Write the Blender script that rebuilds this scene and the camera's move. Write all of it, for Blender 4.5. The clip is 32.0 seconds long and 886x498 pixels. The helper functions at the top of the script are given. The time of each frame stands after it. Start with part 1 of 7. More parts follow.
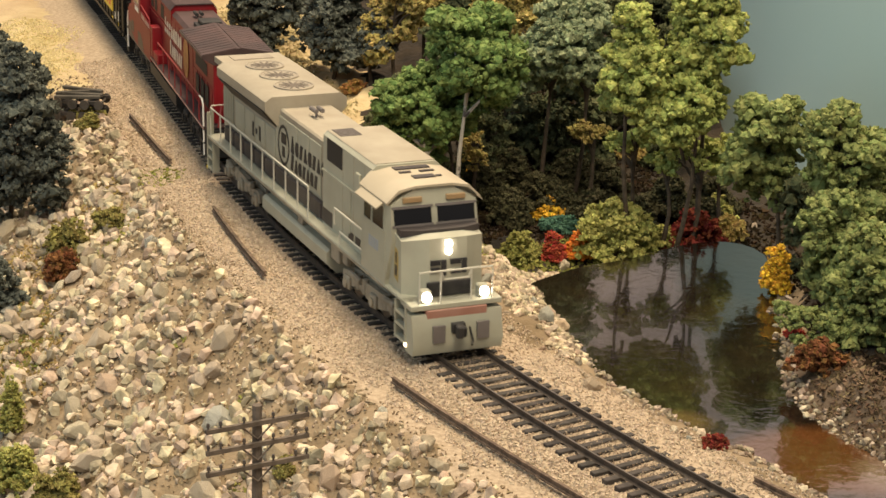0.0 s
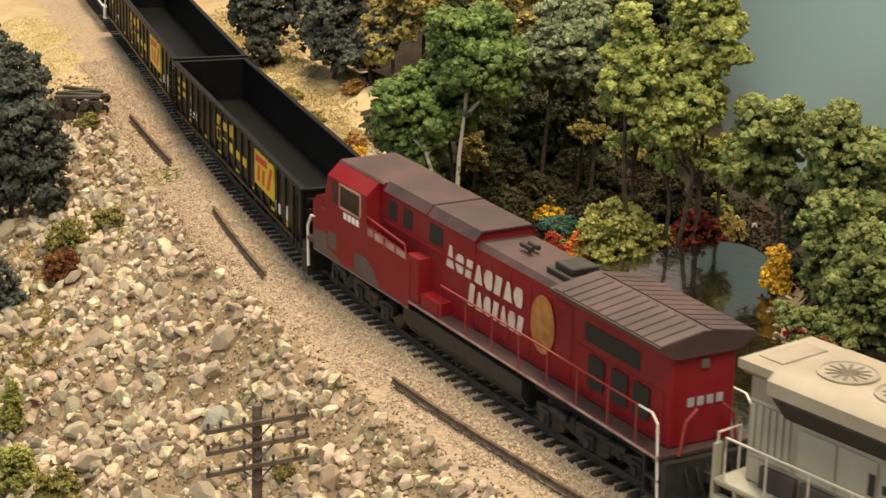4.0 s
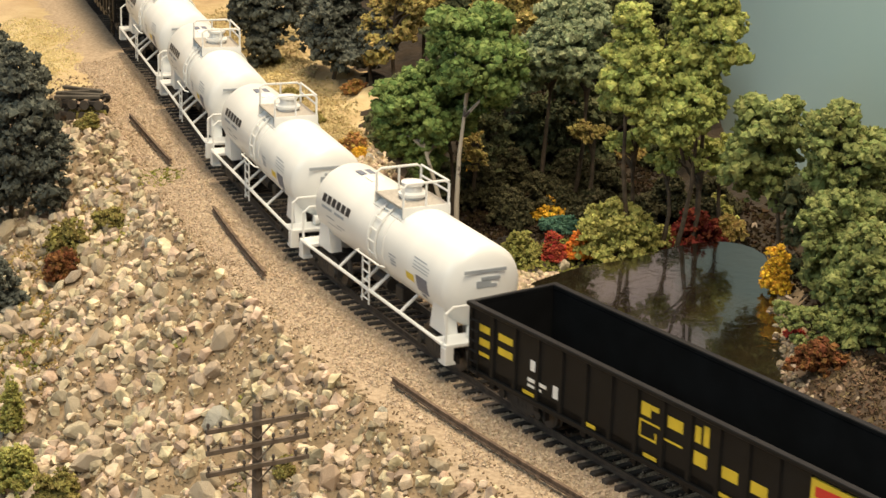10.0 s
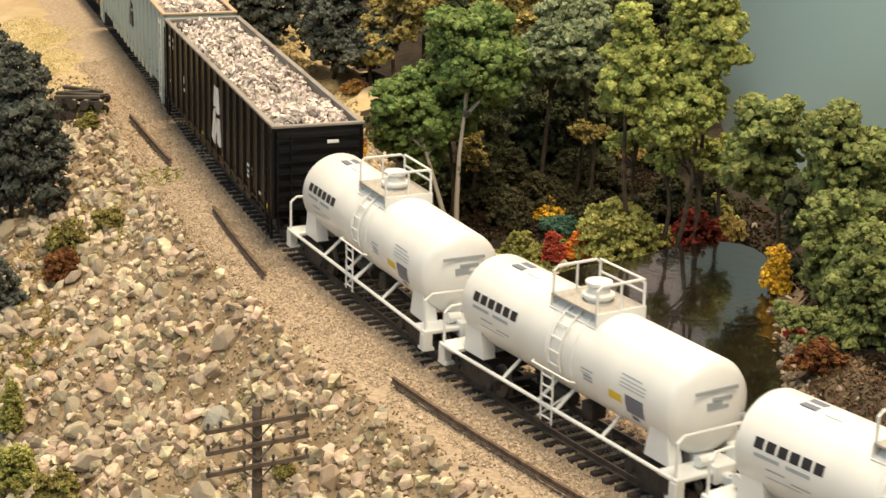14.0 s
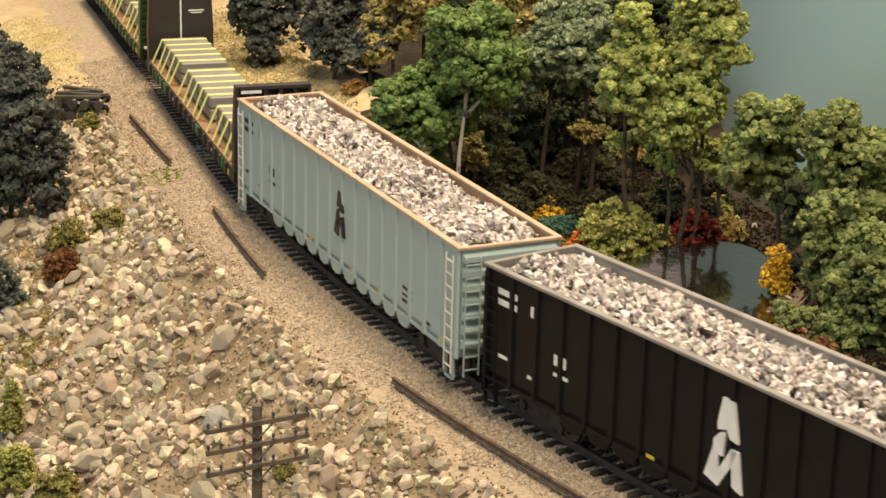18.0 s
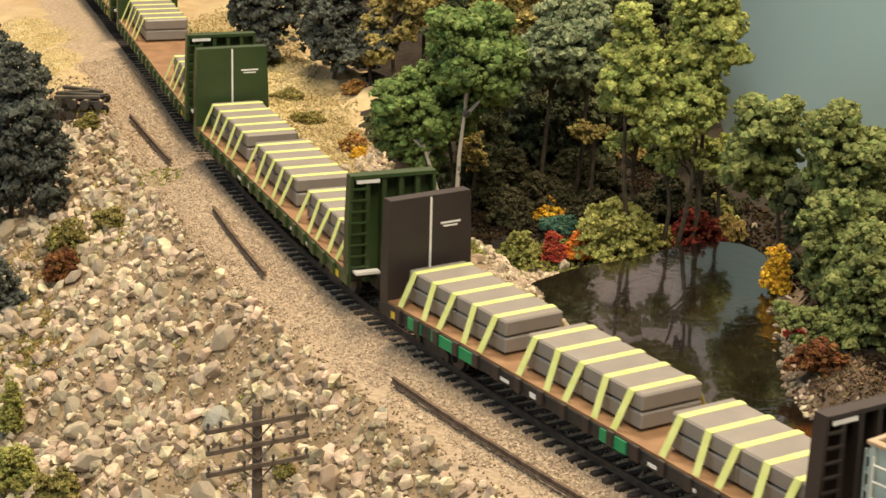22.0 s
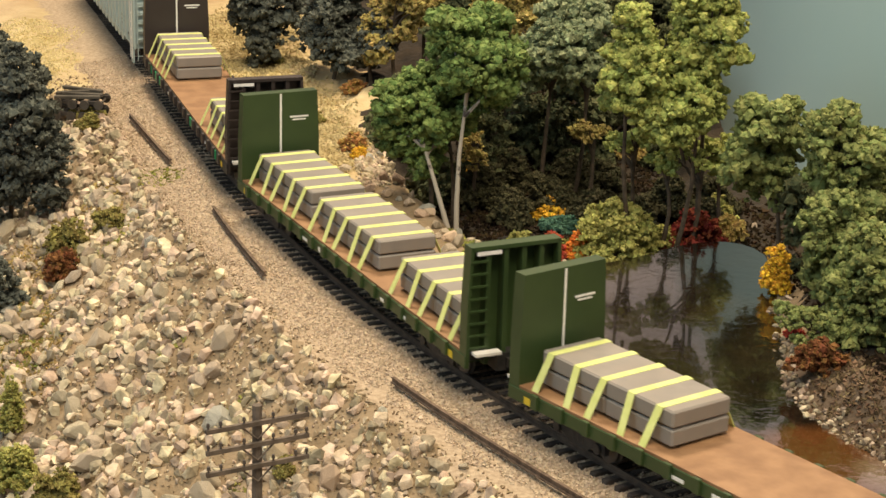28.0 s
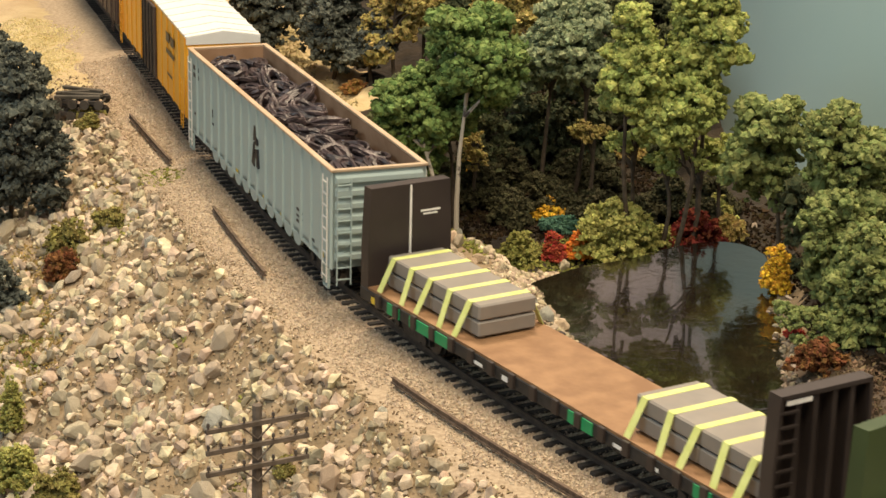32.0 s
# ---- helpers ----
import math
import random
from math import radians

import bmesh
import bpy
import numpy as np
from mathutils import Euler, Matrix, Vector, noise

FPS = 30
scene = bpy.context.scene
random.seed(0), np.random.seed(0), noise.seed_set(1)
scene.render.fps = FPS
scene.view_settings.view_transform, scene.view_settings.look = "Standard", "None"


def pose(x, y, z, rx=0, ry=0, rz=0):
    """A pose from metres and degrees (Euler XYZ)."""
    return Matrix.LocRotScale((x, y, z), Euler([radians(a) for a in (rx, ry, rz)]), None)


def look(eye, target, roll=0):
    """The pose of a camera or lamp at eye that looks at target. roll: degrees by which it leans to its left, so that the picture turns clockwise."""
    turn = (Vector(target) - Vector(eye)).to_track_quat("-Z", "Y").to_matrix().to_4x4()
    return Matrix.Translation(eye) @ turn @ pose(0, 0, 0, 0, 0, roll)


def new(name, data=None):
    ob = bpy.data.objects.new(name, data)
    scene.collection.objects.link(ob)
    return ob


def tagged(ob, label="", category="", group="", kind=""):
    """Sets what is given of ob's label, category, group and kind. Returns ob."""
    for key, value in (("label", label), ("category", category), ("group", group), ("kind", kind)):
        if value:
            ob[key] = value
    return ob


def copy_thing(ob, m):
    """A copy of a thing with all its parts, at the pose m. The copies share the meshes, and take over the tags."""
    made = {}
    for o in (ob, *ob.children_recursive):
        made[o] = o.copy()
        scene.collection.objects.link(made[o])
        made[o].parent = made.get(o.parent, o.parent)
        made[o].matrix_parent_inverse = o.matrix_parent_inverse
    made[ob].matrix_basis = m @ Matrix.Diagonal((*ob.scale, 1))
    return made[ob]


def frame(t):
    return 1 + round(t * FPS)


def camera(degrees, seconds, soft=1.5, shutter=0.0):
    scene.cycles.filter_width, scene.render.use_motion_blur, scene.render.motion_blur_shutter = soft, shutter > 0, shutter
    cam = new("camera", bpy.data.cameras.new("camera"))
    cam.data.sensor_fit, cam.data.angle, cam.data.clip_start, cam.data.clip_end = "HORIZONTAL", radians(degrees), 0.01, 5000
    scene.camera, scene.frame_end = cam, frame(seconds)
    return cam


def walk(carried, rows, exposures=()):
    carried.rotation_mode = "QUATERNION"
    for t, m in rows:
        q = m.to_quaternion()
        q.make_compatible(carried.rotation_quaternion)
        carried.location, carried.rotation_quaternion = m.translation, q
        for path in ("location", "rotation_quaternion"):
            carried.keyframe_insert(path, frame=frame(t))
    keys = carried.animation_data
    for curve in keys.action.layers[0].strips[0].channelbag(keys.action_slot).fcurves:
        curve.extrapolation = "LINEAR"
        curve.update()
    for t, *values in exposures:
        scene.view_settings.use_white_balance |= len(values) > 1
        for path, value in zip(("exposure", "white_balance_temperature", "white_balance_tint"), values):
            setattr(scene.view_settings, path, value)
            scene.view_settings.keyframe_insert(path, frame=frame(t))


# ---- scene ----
cam = camera(24.57, 32.0, soft=1.5, shutter=0.3)
EYE = (0.0, 0.0, 0.24495)
AIM = (0.0, math.cos(0.31011), 0.24495 - math.sin(0.31011))
walk(cam, [(0.0, look(EYE, AIM, 1.4625)), (32.0, look(EYE, AIM, 1.4625))])

# ---- world and light: an exhibition room with warm ceiling lamps, plus an added fill ----
world = bpy.data.worlds.new("room_world")
scene.world = world
world.use_nodes = True
world.node_tree.nodes["Background"].inputs[0].default_value = (0.98, 0.95, 0.94, 1)
world.node_tree.nodes["Background"].inputs[1].default_value = 0.27
scene.view_settings.exposure = 0.0


def lamp(name, eye, target, size, watts, colour):
    data = bpy.data.lights.new(name, "AREA")
    data.shape, data.size, data.size_y = "RECTANGLE", size[0], size[1]
    data.energy, data.color = watts, colour
    ob = new(name, data)
    ob.matrix_world = look(eye, target)
    return ob


lamp("ceiling_or_fill_lamp", (-0.05, 1.22, 1.35), (-0.10, 0.95, 0.0), (0.3, 0.3), 23.5, (1.0, 0.79, 0.54))
lamp("ceiling_or_fill_lamp", (0.30, 0.15, 1.75), (0.0, 0.8, 0.0), (0.4, 0.4), 18.8, (1.0, 0.83, 0.58))
# Fill lamp with no known source, added to brighten tree fronts and backdrop.
lamp("ceiling_or_fill_lamp", (0.10, -0.10, 1.10), (0.08, 0.90, 0.02), (0.3, 0.3), 9.0, (1.0, 0.84, 0.62))
lamp("side_lamp", (-1.3, -0.3, 1.0), (0.0, 0.75, 0.0), (0.8, 0.6), 8.8, (0.70, 0.90, 1.0))
# ---- mesh helpers ----
HO = 1 / 87.1
rng = random.Random(7)


class Shape:
    """Collects vertices and faces of one mesh."""

    def __init__(self):
        self.v, self.f = [], []

    def add(self, verts, faces):
        n = len(self.v)
        self.v += [tuple(p) for p in verts]
        self.f += [tuple(n + i for i in f) for f in faces]
        return self

    def box(self, x0, x1, y0, y1, z0, z1, c=0.0):
        if x0 > x1:
            x0, x1 = x1, x0
        if y0 > y1:
            y0, y1 = y1, y0
        if z0 > z1:
            z0, z1 = z1, z0
        if c <= 0:
            return self.add([(x, y, z) for x in (x0, x1) for y in (y0, y1) for z in (z0, z1)],
                            [(0, 1, 3, 2), (4, 6, 7, 5), (0, 4, 5, 1), (2, 3, 7, 6), (0, 2, 6, 4), (1, 5, 7, 3)])
        c = min(c, (x1 - x0) * 0.49, (y1 - y0) * 0.49, (z1 - z0) * 0.49)
        vs, ix = [], {}
        for i in (0, 1):
            for j in (0, 1):
                for k in (0, 1):
                    p = ((x0, x1)[i], (y0, y1)[j], (z0, z1)[k])
                    q = ((x0 + c, x1 - c)[i], (y0 + c, y1 - c)[j], (z0 + c, z1 - c)[k])
                    for a in range(3):
                        ix[i, j, k, a] = len(vs)
                        vs.append(tuple(p[b] if b == a else q[b] for b in range(3)))
        fs = []
        for i in (0, 1):
            fs.append((ix[i, 0, 0, 0], ix[i, 1, 0, 0], ix[i, 1, 1, 0], ix[i, 0, 1, 0]))
            fs.append((ix[0, i, 0, 1], ix[1, i, 0, 1], ix[1, i, 1, 1], ix[0, i, 1, 1]))
            fs.append((ix[0, 0, i, 2], ix[1, 0, i, 2], ix[1, 1, i, 2], ix[0, 1, i, 2]))
            for j in (0, 1):
                fs.append((ix[0, i, j, 1], ix[1, i, j, 1], ix[1, i, j, 2], ix[0, i, j, 2]))
                fs.append((ix[i, 0, j, 0], ix[i, 1, j, 0], ix[i, 1, j, 2], ix[i, 0, j, 2]))
                fs.append((ix[i, j, 0, 0], ix[i, j, 1, 0], ix[i, j, 1, 1], ix[i, j, 0, 1]))
                for k in (0, 1):
                    fs.append((ix[i, j, k, 0], ix[i, j, k, 1], ix[i, j, k, 2]))
        return self.add(vs, fs)

    def prism(self, profile, a0, a1, axis="x"):
        """A closed profile drawn out along an axis. x: (y, z); y: (x, z); z: (x, y)."""
        put = {"x": lambda a, p: (a, p[0], p[1]), "y": lambda a, p: (p[0], a, p[1]), "z": lambda a, p: (p[0], p[1], a)}[axis]
        n = len(profile)
        vs = [put(a0, p) for p in profile] + [put(a1, p) for p in profile]
        return self.add(vs, [tuple(range(n)), tuple(range(2 * n - 1, n - 1, -1))] + [(i, n + i, n + (i + 1) % n, (i + 1) % n) for i in range(n)])

    def tube(self, pts, r, n=6, cap=True):
        """A round bar along a line of points."""
        pts = [Vector(p) for p in pts]
        rings = []
        for i, p in enumerate(pts):
            d = (pts[min(i + 1, len(pts) - 1)] - pts[max(i - 1, 0)]).normalized()
            u = d.orthogonal().normalized() if i == 0 else (u - d * u.dot(d)).normalized()
            w = d.cross(u)
            rr = r[i] if isinstance(r, (list, tuple)) else r
            rings.append([p + (u * math.cos(2 * math.pi * k / n) + w * math.sin(2 * math.pi * k / n)) * rr for k in range(n)])
        vs = [q for ring in rings for q in ring]
        fs = [(i * n + k, i * n + (k + 1) % n, (i + 1) * n + (k + 1) % n, (i + 1) * n + k) for i in range(len(pts) - 1) for k in range(n)]
        if cap:
            fs += [tuple(range(n - 1, -1, -1)), tuple((len(pts) - 1) * n + k for k in range(n))]
        return self.add(vs, fs)

    def cyl(self, p, q, r, n=12):
        return self.tube([p, q], r, n)

    def lathe(self, profile, n=24, axis="x", at=(0, 0, 0)):
        """(distance along the axis, radius) pairs turned round it."""
        vs, fs = [], []
        for a, r in profile:
            for k in range(n):
                c, s = math.cos(2 * math.pi * k / n) * r, math.sin(2 * math.pi * k / n) * r
                p = {"x": (a, c, s), "y": (c, a, s), "z": (c, s, a)}[axis]
                vs.append(tuple(p[i] + at[i] for i in range(3)))
        m = len(profile)
        for i in range(m - 1):
            for k in range(n):
                fs.append((i * n + k, i * n + (k + 1) % n, (i + 1) * n + (k + 1) % n, (i + 1) * n + k))
        fs += [tuple(range(n)), tuple((m - 1) * n + k for k in range(n))]
        return self.add(vs, fs)

    def mesh(self, name, scale=1.0, smooth=35):
        me = bpy.data.meshes.new(name)
        me.from_pydata([(x * scale, y * scale, z * scale) for x, y, z in self.v], [], self.f)
        if smooth:
            bm = bmesh.new()
            bm.from_mesh(me)
            bmesh.ops.recalc_face_normals(bm, faces=bm.faces)
            bm.to_mesh(me)
            bm.free()
            me.shade_smooth()
            me.set_sharp_from_angle(angle=radians(smooth))
        return me


def part(name, shape, material, parent, label="", scale=HO, smooth=35):
    """Links a shape as one mesh object under a thing or under a part."""
    ob = new(name, shape.mesh(name, scale, smooth) if isinstance(shape, Shape) else shape)
    if material and not ob.data.materials:
        ob.data.materials.append(material)
    ob.parent = parent
    return tagged(ob, label)


def fast_mesh(name, verts, tris, material=None):
    """A mesh from arrays of points and of triangles."""
    me = bpy.data.meshes.new(name)
    verts, tris = np.asarray(verts, np.float32), np.asarray(tris, np.int32)
    me.vertices.add(len(verts))
    me.vertices.foreach_set("co", verts.ravel())
    me.loops.add(tris.size)
    me.loops.foreach_set("vertex_index", tris.ravel())
    me.polygons.add(len(tris))
    me.polygons.foreach_set("loop_start", np.arange(0, tris.size, 3, dtype=np.int32))
    me.update(calc_edges=True)
    me.validate()
    me.shade_flat()
    if material:
        me.materials.append(material)
    return me


def ico(sub):
    bm = bmesh.new()
    bmesh.ops.create_icosphere(bm, subdivisions=sub, radius=1.0)
    v = np.array([p.co[:] for p in bm.verts])
    f = np.array([[p.index for p in q.verts] for q in bm.faces])
    bm.free()
    return v, f


ICO1 = ico(1)
TETRA = (np.array([(1, 1, 1), (1, -1, -1), (-1, 1, -1), (-1, -1, 1)], float) * 0.75, np.array([(0, 2, 1), (0, 1, 3), (0, 3, 2), (1, 2, 3)]))
OCTA = (np.array([(1, 0, 0), (-1, 0, 0), (0, 1, 0), (0, -1, 0), (0, 0, 1), (0, 0, -1)], float),
        np.array([(0, 2, 4), (2, 1, 4), (1, 3, 4), (3, 0, 4), (2, 0, 5), (1, 2, 5), (3, 1, 5), (0, 3, 5)]))


def grains(rs, centres, sizes, template, rough=0.3, squash=0.0):
    """Many small turned lumps: points and triangles."""
    tv, tf = template
    n, m = len(centres), len(tv)
    q = rs.normal(size=(n, 4))
    q /= np.linalg.norm(q, axis=1)[:, None]
    w, x, y, z = q.T
    R = np.stack([1 - 2 * (y * y + z * z), 2 * (x * y - w * z), 2 * (x * z + w * y), 2 * (x * y + w * z), 1 - 2 * (x * x + z * z), 2 * (y * z - w * x),
                  2 * (x * z - w * y), 2 * (y * z + w * x), 1 - 2 * (x * x + y * y)], 1).reshape(n, 3, 3)
    k = tv[None] * (1 + rough * rs.uniform(-1, 1, (n, m, 1))) * (1 - squash * rs.uniform(0, 1, (n, 1, 3)))
    v = np.einsum("nij,nmj->nmi", R, k) * np.asarray(sizes).reshape(n, 1, 1) + np.asarray(centres)[:, None]
    f = tf[None] + (np.arange(n) * m)[:, None, None]
    return v.reshape(-1, 3), f.reshape(-1, 3)


# ---- the line of the track: heading by distance along it, in metres ----
S_STEP = 0.002
S_AXIS = np.arange(-4.6, 5.0, S_STEP)
_x = np.clip(S_AXIS, -0.54, 0.16) / 0.5
S_TURN = 0.99095 - 0.40969 * _x + 0.10743 * _x ** 2 + 0.23841 * _x ** 3 - 0.75 * np.clip(-0.95 - S_AXIS, 0, 1.2)
S_X, S_Y = np.cumsum(np.cos(S_TURN)) * S_STEP, -np.cumsum(np.sin(S_TURN)) * S_STEP
_k = int(np.searchsorted(S_AXIS, 0.0))
S_X, S_Y = S_X - S_X[_k] + 0.05933, S_Y - S_Y[_k] + 0.56314


def on_track(s, lat=0.0):
    """The place at s along the track; lat: to its right-hand side, which faces the camera."""
    th = np.interp(s, S_AXIS, S_TURN)
    return np.interp(s, S_AXIS, S_X) - np.sin(th) * lat, np.interp(s, S_AXIS, S_Y) - np.cos(th) * lat


def heading(s):
    return -float(np.interp(s, S_AXIS, S_TURN))


_near = S_AXIS[::4]
_nx, _ny, _nt = S_X[::4], S_Y[::4], S_TURN[::4]


def track_coords(x, y):
    """Distance along the track and lateral distance for arrays of places."""
    x, y = np.asarray(x, float).ravel(), np.asarray(y, float).ravel()
    s, lat = np.empty_like(x), np.empty_like(x)
    for i in range(0, len(x), 2000):
        a, b = x[i:i + 2000, None] - _nx, y[i:i + 2000, None] - _ny
        k = np.argmin(a * a + b * b, 1)
        j = np.arange(len(k))
        s[i:i + 2000] = _near[k]
        lat[i:i + 2000] = -a[j, k] * np.sin(_nt[k]) - b[j, k] * np.cos(_nt[k])
    return s, lat
# ---- materials ----
def mat(name, colour, rough=0.6, metal=0.0, colour2=None, size=200.0, bump=0.0, bump_size=None, spec=0.5, detail=4.0, lo=0.35, hi=0.65, coat=0.0, island=0.0, objrand=0.0, dirt=None, dirt_amount=0.0, dirt_size=60.0):
    """A surface with two scales of variation; size: features in one metre."""
    m = bpy.data.materials.new(name)
    m.use_nodes = True
    nt = m.node_tree
    b = nt.nodes["Principled BSDF"]
    L = nt.links.new
    b.inputs["Roughness"].default_value = rough
    b.inputs["Metallic"].default_value = metal
    b.inputs["Specular IOR Level"].default_value = spec
    b.inputs["Coat Weight"].default_value = coat
    tc = nt.nodes.new("ShaderNodeTexCoord")
    n1 = nt.nodes.new("ShaderNodeTexNoise")
    n1.inputs["Scale"].default_value, n1.inputs["Detail"].default_value = size, detail
    L(tc.outputs["Object"], n1.inputs["Vector"])
    ramp = nt.nodes.new("ShaderNodeValToRGB")
    ramp.color_ramp.elements[0].position, ramp.color_ramp.elements[1].position = lo, hi
    ramp.color_ramp.elements[0].color = (*colour, 1)
    ramp.color_ramp.elements[1].color = (*(colour2 or [c * 1.15 for c in colour]), 1)
    L(n1.outputs["Fac"], ramp.inputs[0])
    out = ramp.outputs[0]
    if dirt:
        n3 = nt.nodes.new("ShaderNodeTexNoise")
        n3.inputs["Scale"].default_value, n3.inputs["Detail"].default_value, n3.inputs["Roughness"].default_value = dirt_size, 6, 0.65
        L(tc.outputs["Object"], n3.inputs["Vector"])
        r3 = nt.nodes.new("ShaderNodeMapRange")
        r3.inputs["From Min"].default_value, r3.inputs["From Max"].default_value = 0.42, 0.7
        r3.inputs["To Max"].default_value = dirt_amount
        L(n3.outputs["Fac"], r3.inputs["Value"])
        mx = nt.nodes.new("ShaderNodeMix")
        mx.data_type = "RGBA"
        L(r3.outputs[0], mx.inputs["Factor"])
        L(out, mx.inputs[6])
        mx.inputs[7].default_value = (*dirt, 1)
        out = mx.outputs[2]
    if island or objrand:
        if island:
            src = nt.nodes.new("ShaderNodeNewGeometry").outputs["Random Per Island"]
        else:
            src = nt.nodes.new("ShaderNodeObjectInfo").outputs["Random"]
        amount = island or objrand
        mr = nt.nodes.new("ShaderNodeMapRange")
        mr.inputs["To Min"].default_value, mr.inputs["To Max"].default_value = 1 - amount, 1 + amount
        L(src, mr.inputs["Value"])
        hs = nt.nodes.new("ShaderNodeHueSaturation")
        L(mr.outputs[0], hs.inputs["Value"])
        mh = nt.nodes.new("ShaderNodeMapRange")
        mh.inputs["To Min"].default_value, mh.inputs["To Max"].default_value = 0.5 - amount * 0.06, 0.5 + amount * 0.06
        fr = nt.nodes.new("ShaderNodeMath")
        fr.operation = "FRACT"
        mu = nt.nodes.new("ShaderNodeMath")
        mu.operation = "MULTIPLY"
        mu.inputs[1].default_value = 7.31
        L(src, mu.inputs[0])
        L(mu.outputs[0], fr.inputs[0])
        L(fr.outputs[0], mh.inputs["Value"])
        L(mh.outputs[0], hs.inputs["Hue"])
        L(out, hs.inputs["Color"])
        out = hs.outputs[0]
    L(out, b.inputs["Base Color"])
    if bump:
        n2 = nt.nodes.new("ShaderNodeTexNoise")
        n2.inputs["Scale"].default_value, n2.inputs["Detail"].default_value = bump_size or size * 4, 5
        L(tc.outputs["Object"], n2.inputs["Vector"])
        bp = nt.nodes.new("ShaderNodeBump")
        bp.inputs["Strength"].default_value, bp.inputs["Distance"].default_value = 0.6, bump
        L(n2.outputs["Fac"], bp.inputs["Height"])
        L(bp.outputs[0], b.inputs["Normal"])
    return m


def glow(name, colour, strength):
    m = mat(name, colour, 0.3)
    b = m.node_tree.nodes["Principled BSDF"]
    b.inputs["Emission Color"].default_value = (*colour, 1)
    b.inputs["Emission Strength"].default_value = strength
    return m


M_ballast = mat("ballast_stone", (0.36, 0.28, 0.195), 0.9, colour2=(0.51, 0.41, 0.30), size=900, bump=0.0006, bump_size=1500, island=0.2)
M_tie = mat("tie_plastic", (0.022, 0.018, 0.015), 0.75, colour2=(0.06, 0.05, 0.042), size=300, bump=0.0002, objrand=0.35)
M_rail = mat("rail_brown_steel", (0.05, 0.038, 0.03), 0.6, 0.3, colour2=(0.1, 0.075, 0.055), size=300)
M_railtop = mat("rail_worn_steel", (0.22, 0.2, 0.18), 0.28, 0.9, size=300)
M_rust = mat("rusty_rail", (0.07, 0.045, 0.03), 0.8, colour2=(0.16, 0.11, 0.075), size=400, bump=0.0002)
M_dark = mat("dark_underframe", (0.012, 0.012, 0.012), 0.6, colour2=(0.03, 0.028, 0.026), size=300)
M_black = mat("black_car_paint", (0.0055, 0.0058, 0.0062), 0.42, colour2=(0.008, 0.0085, 0.0092), size=150, spec=0.17, dirt=(0.010, 0.014, 0.017), dirt_amount=0.2)
M_tan = mat("desert_sand_paint", (0.34, 0.338, 0.262), 0.5, colour2=(0.39, 0.386, 0.30), size=80, dirt=(0.25, 0.21, 0.16), dirt_amount=0.25)
M_red = mat("weathered_red_paint", (0.19, 0.006, 0.011), 0.5, colour2=(0.245, 0.010, 0.015), size=60, spec=0.25, dirt=(0.11, 0.03, 0.03), dirt_amount=0.5)
M_white = mat("white_tank_paint", (0.70, 0.715, 0.70), 0.35, colour2=(0.755, 0.77, 0.755), size=60)
M_aqua = mat("pale_aqua_paint", (0.36, 0.45, 0.43), 0.5, colour2=(0.40, 0.49, 0.47), size=60, dirt=(0.25, 0.27, 0.24), dirt_amount=0.25)
M_green = mat("olive_green_paint", (0.028, 0.052, 0.016), 0.45, colour2=(0.037, 0.066, 0.020), size=60)
M_brown = mat("dark_brown_paint", (0.028, 0.021, 0.019), 0.5, colour2=(0.038, 0.029, 0.026), size=60)
M_yellow = mat("yellow_boxcar_paint", (0.75, 0.36, 0.02), 0.45, colour2=(0.8, 0.4, 0.03), size=60)
M_deck = mat("wooden_deck", (0.21, 0.112, 0.052), 0.6, colour2=(0.30, 0.172, 0.085), size=120, bump=0.0001)
M_concrete = mat("grey_slab", (0.225, 0.210, 0.188), 0.42, colour2=(0.285, 0.262, 0.232), size=140, dirt=(0.20, 0.165, 0.13), dirt_amount=0.5, dirt_size=70)
M_strap = mat("pale_yellow_strap", (0.58, 0.64, 0.20), 0.5, colour2=(0.66, 0.71, 0.28), size=200)
M_ground = mat("tan_earth", (0.155, 0.112, 0.062), 0.95, colour2=(0.285, 0.215, 0.135), size=45, bump=0.002, bump_size=350, detail=8)
M_backdrop = mat("painted_backdrop", (0.31, 0.47, 0.47), 0.85, colour2=(0.43, 0.54, 0.52), size=3)
M_rimgrey = mat("grey_worn_rim", (0.20, 0.18, 0.16), 0.6, colour2=(0.28, 0.26, 0.23), size=90)
M_rimtan = mat("tan_worn_rim", (0.42, 0.30, 0.19), 0.6, colour2=(0.5, 0.38, 0.26), size=90)
# Brown forest soil, its colour darkened further to stand for canopy shade.
M_forest = mat("shade_dark_forest_soil", (0.014, 0.010, 0.006), 0.95, colour2=(0.032, 0.022, 0.012), size=90, bump=0.002, bump_size=350, detail=8)
M_straw = mat("straw_yellow_ground", (0.38, 0.29, 0.145), 0.95, colour2=(0.53, 0.43, 0.25), size=55, bump=0.002, bump_size=400, detail=8, dirt=(0.40, 0.28, 0.18), dirt_amount=0.7, dirt_size=14)
M_bed = mat("sandy_ballast_bed", (0.29, 0.222, 0.15), 0.95, colour2=(0.43, 0.34, 0.24), size=500, bump=0.001, bump_size=900, detail=6)
M_damp = mat("damp_brown_sand", (0.050, 0.033, 0.019), 0.8, colour2=(0.105, 0.070, 0.042), size=60, bump=0.001, bump_size=600, detail=8)
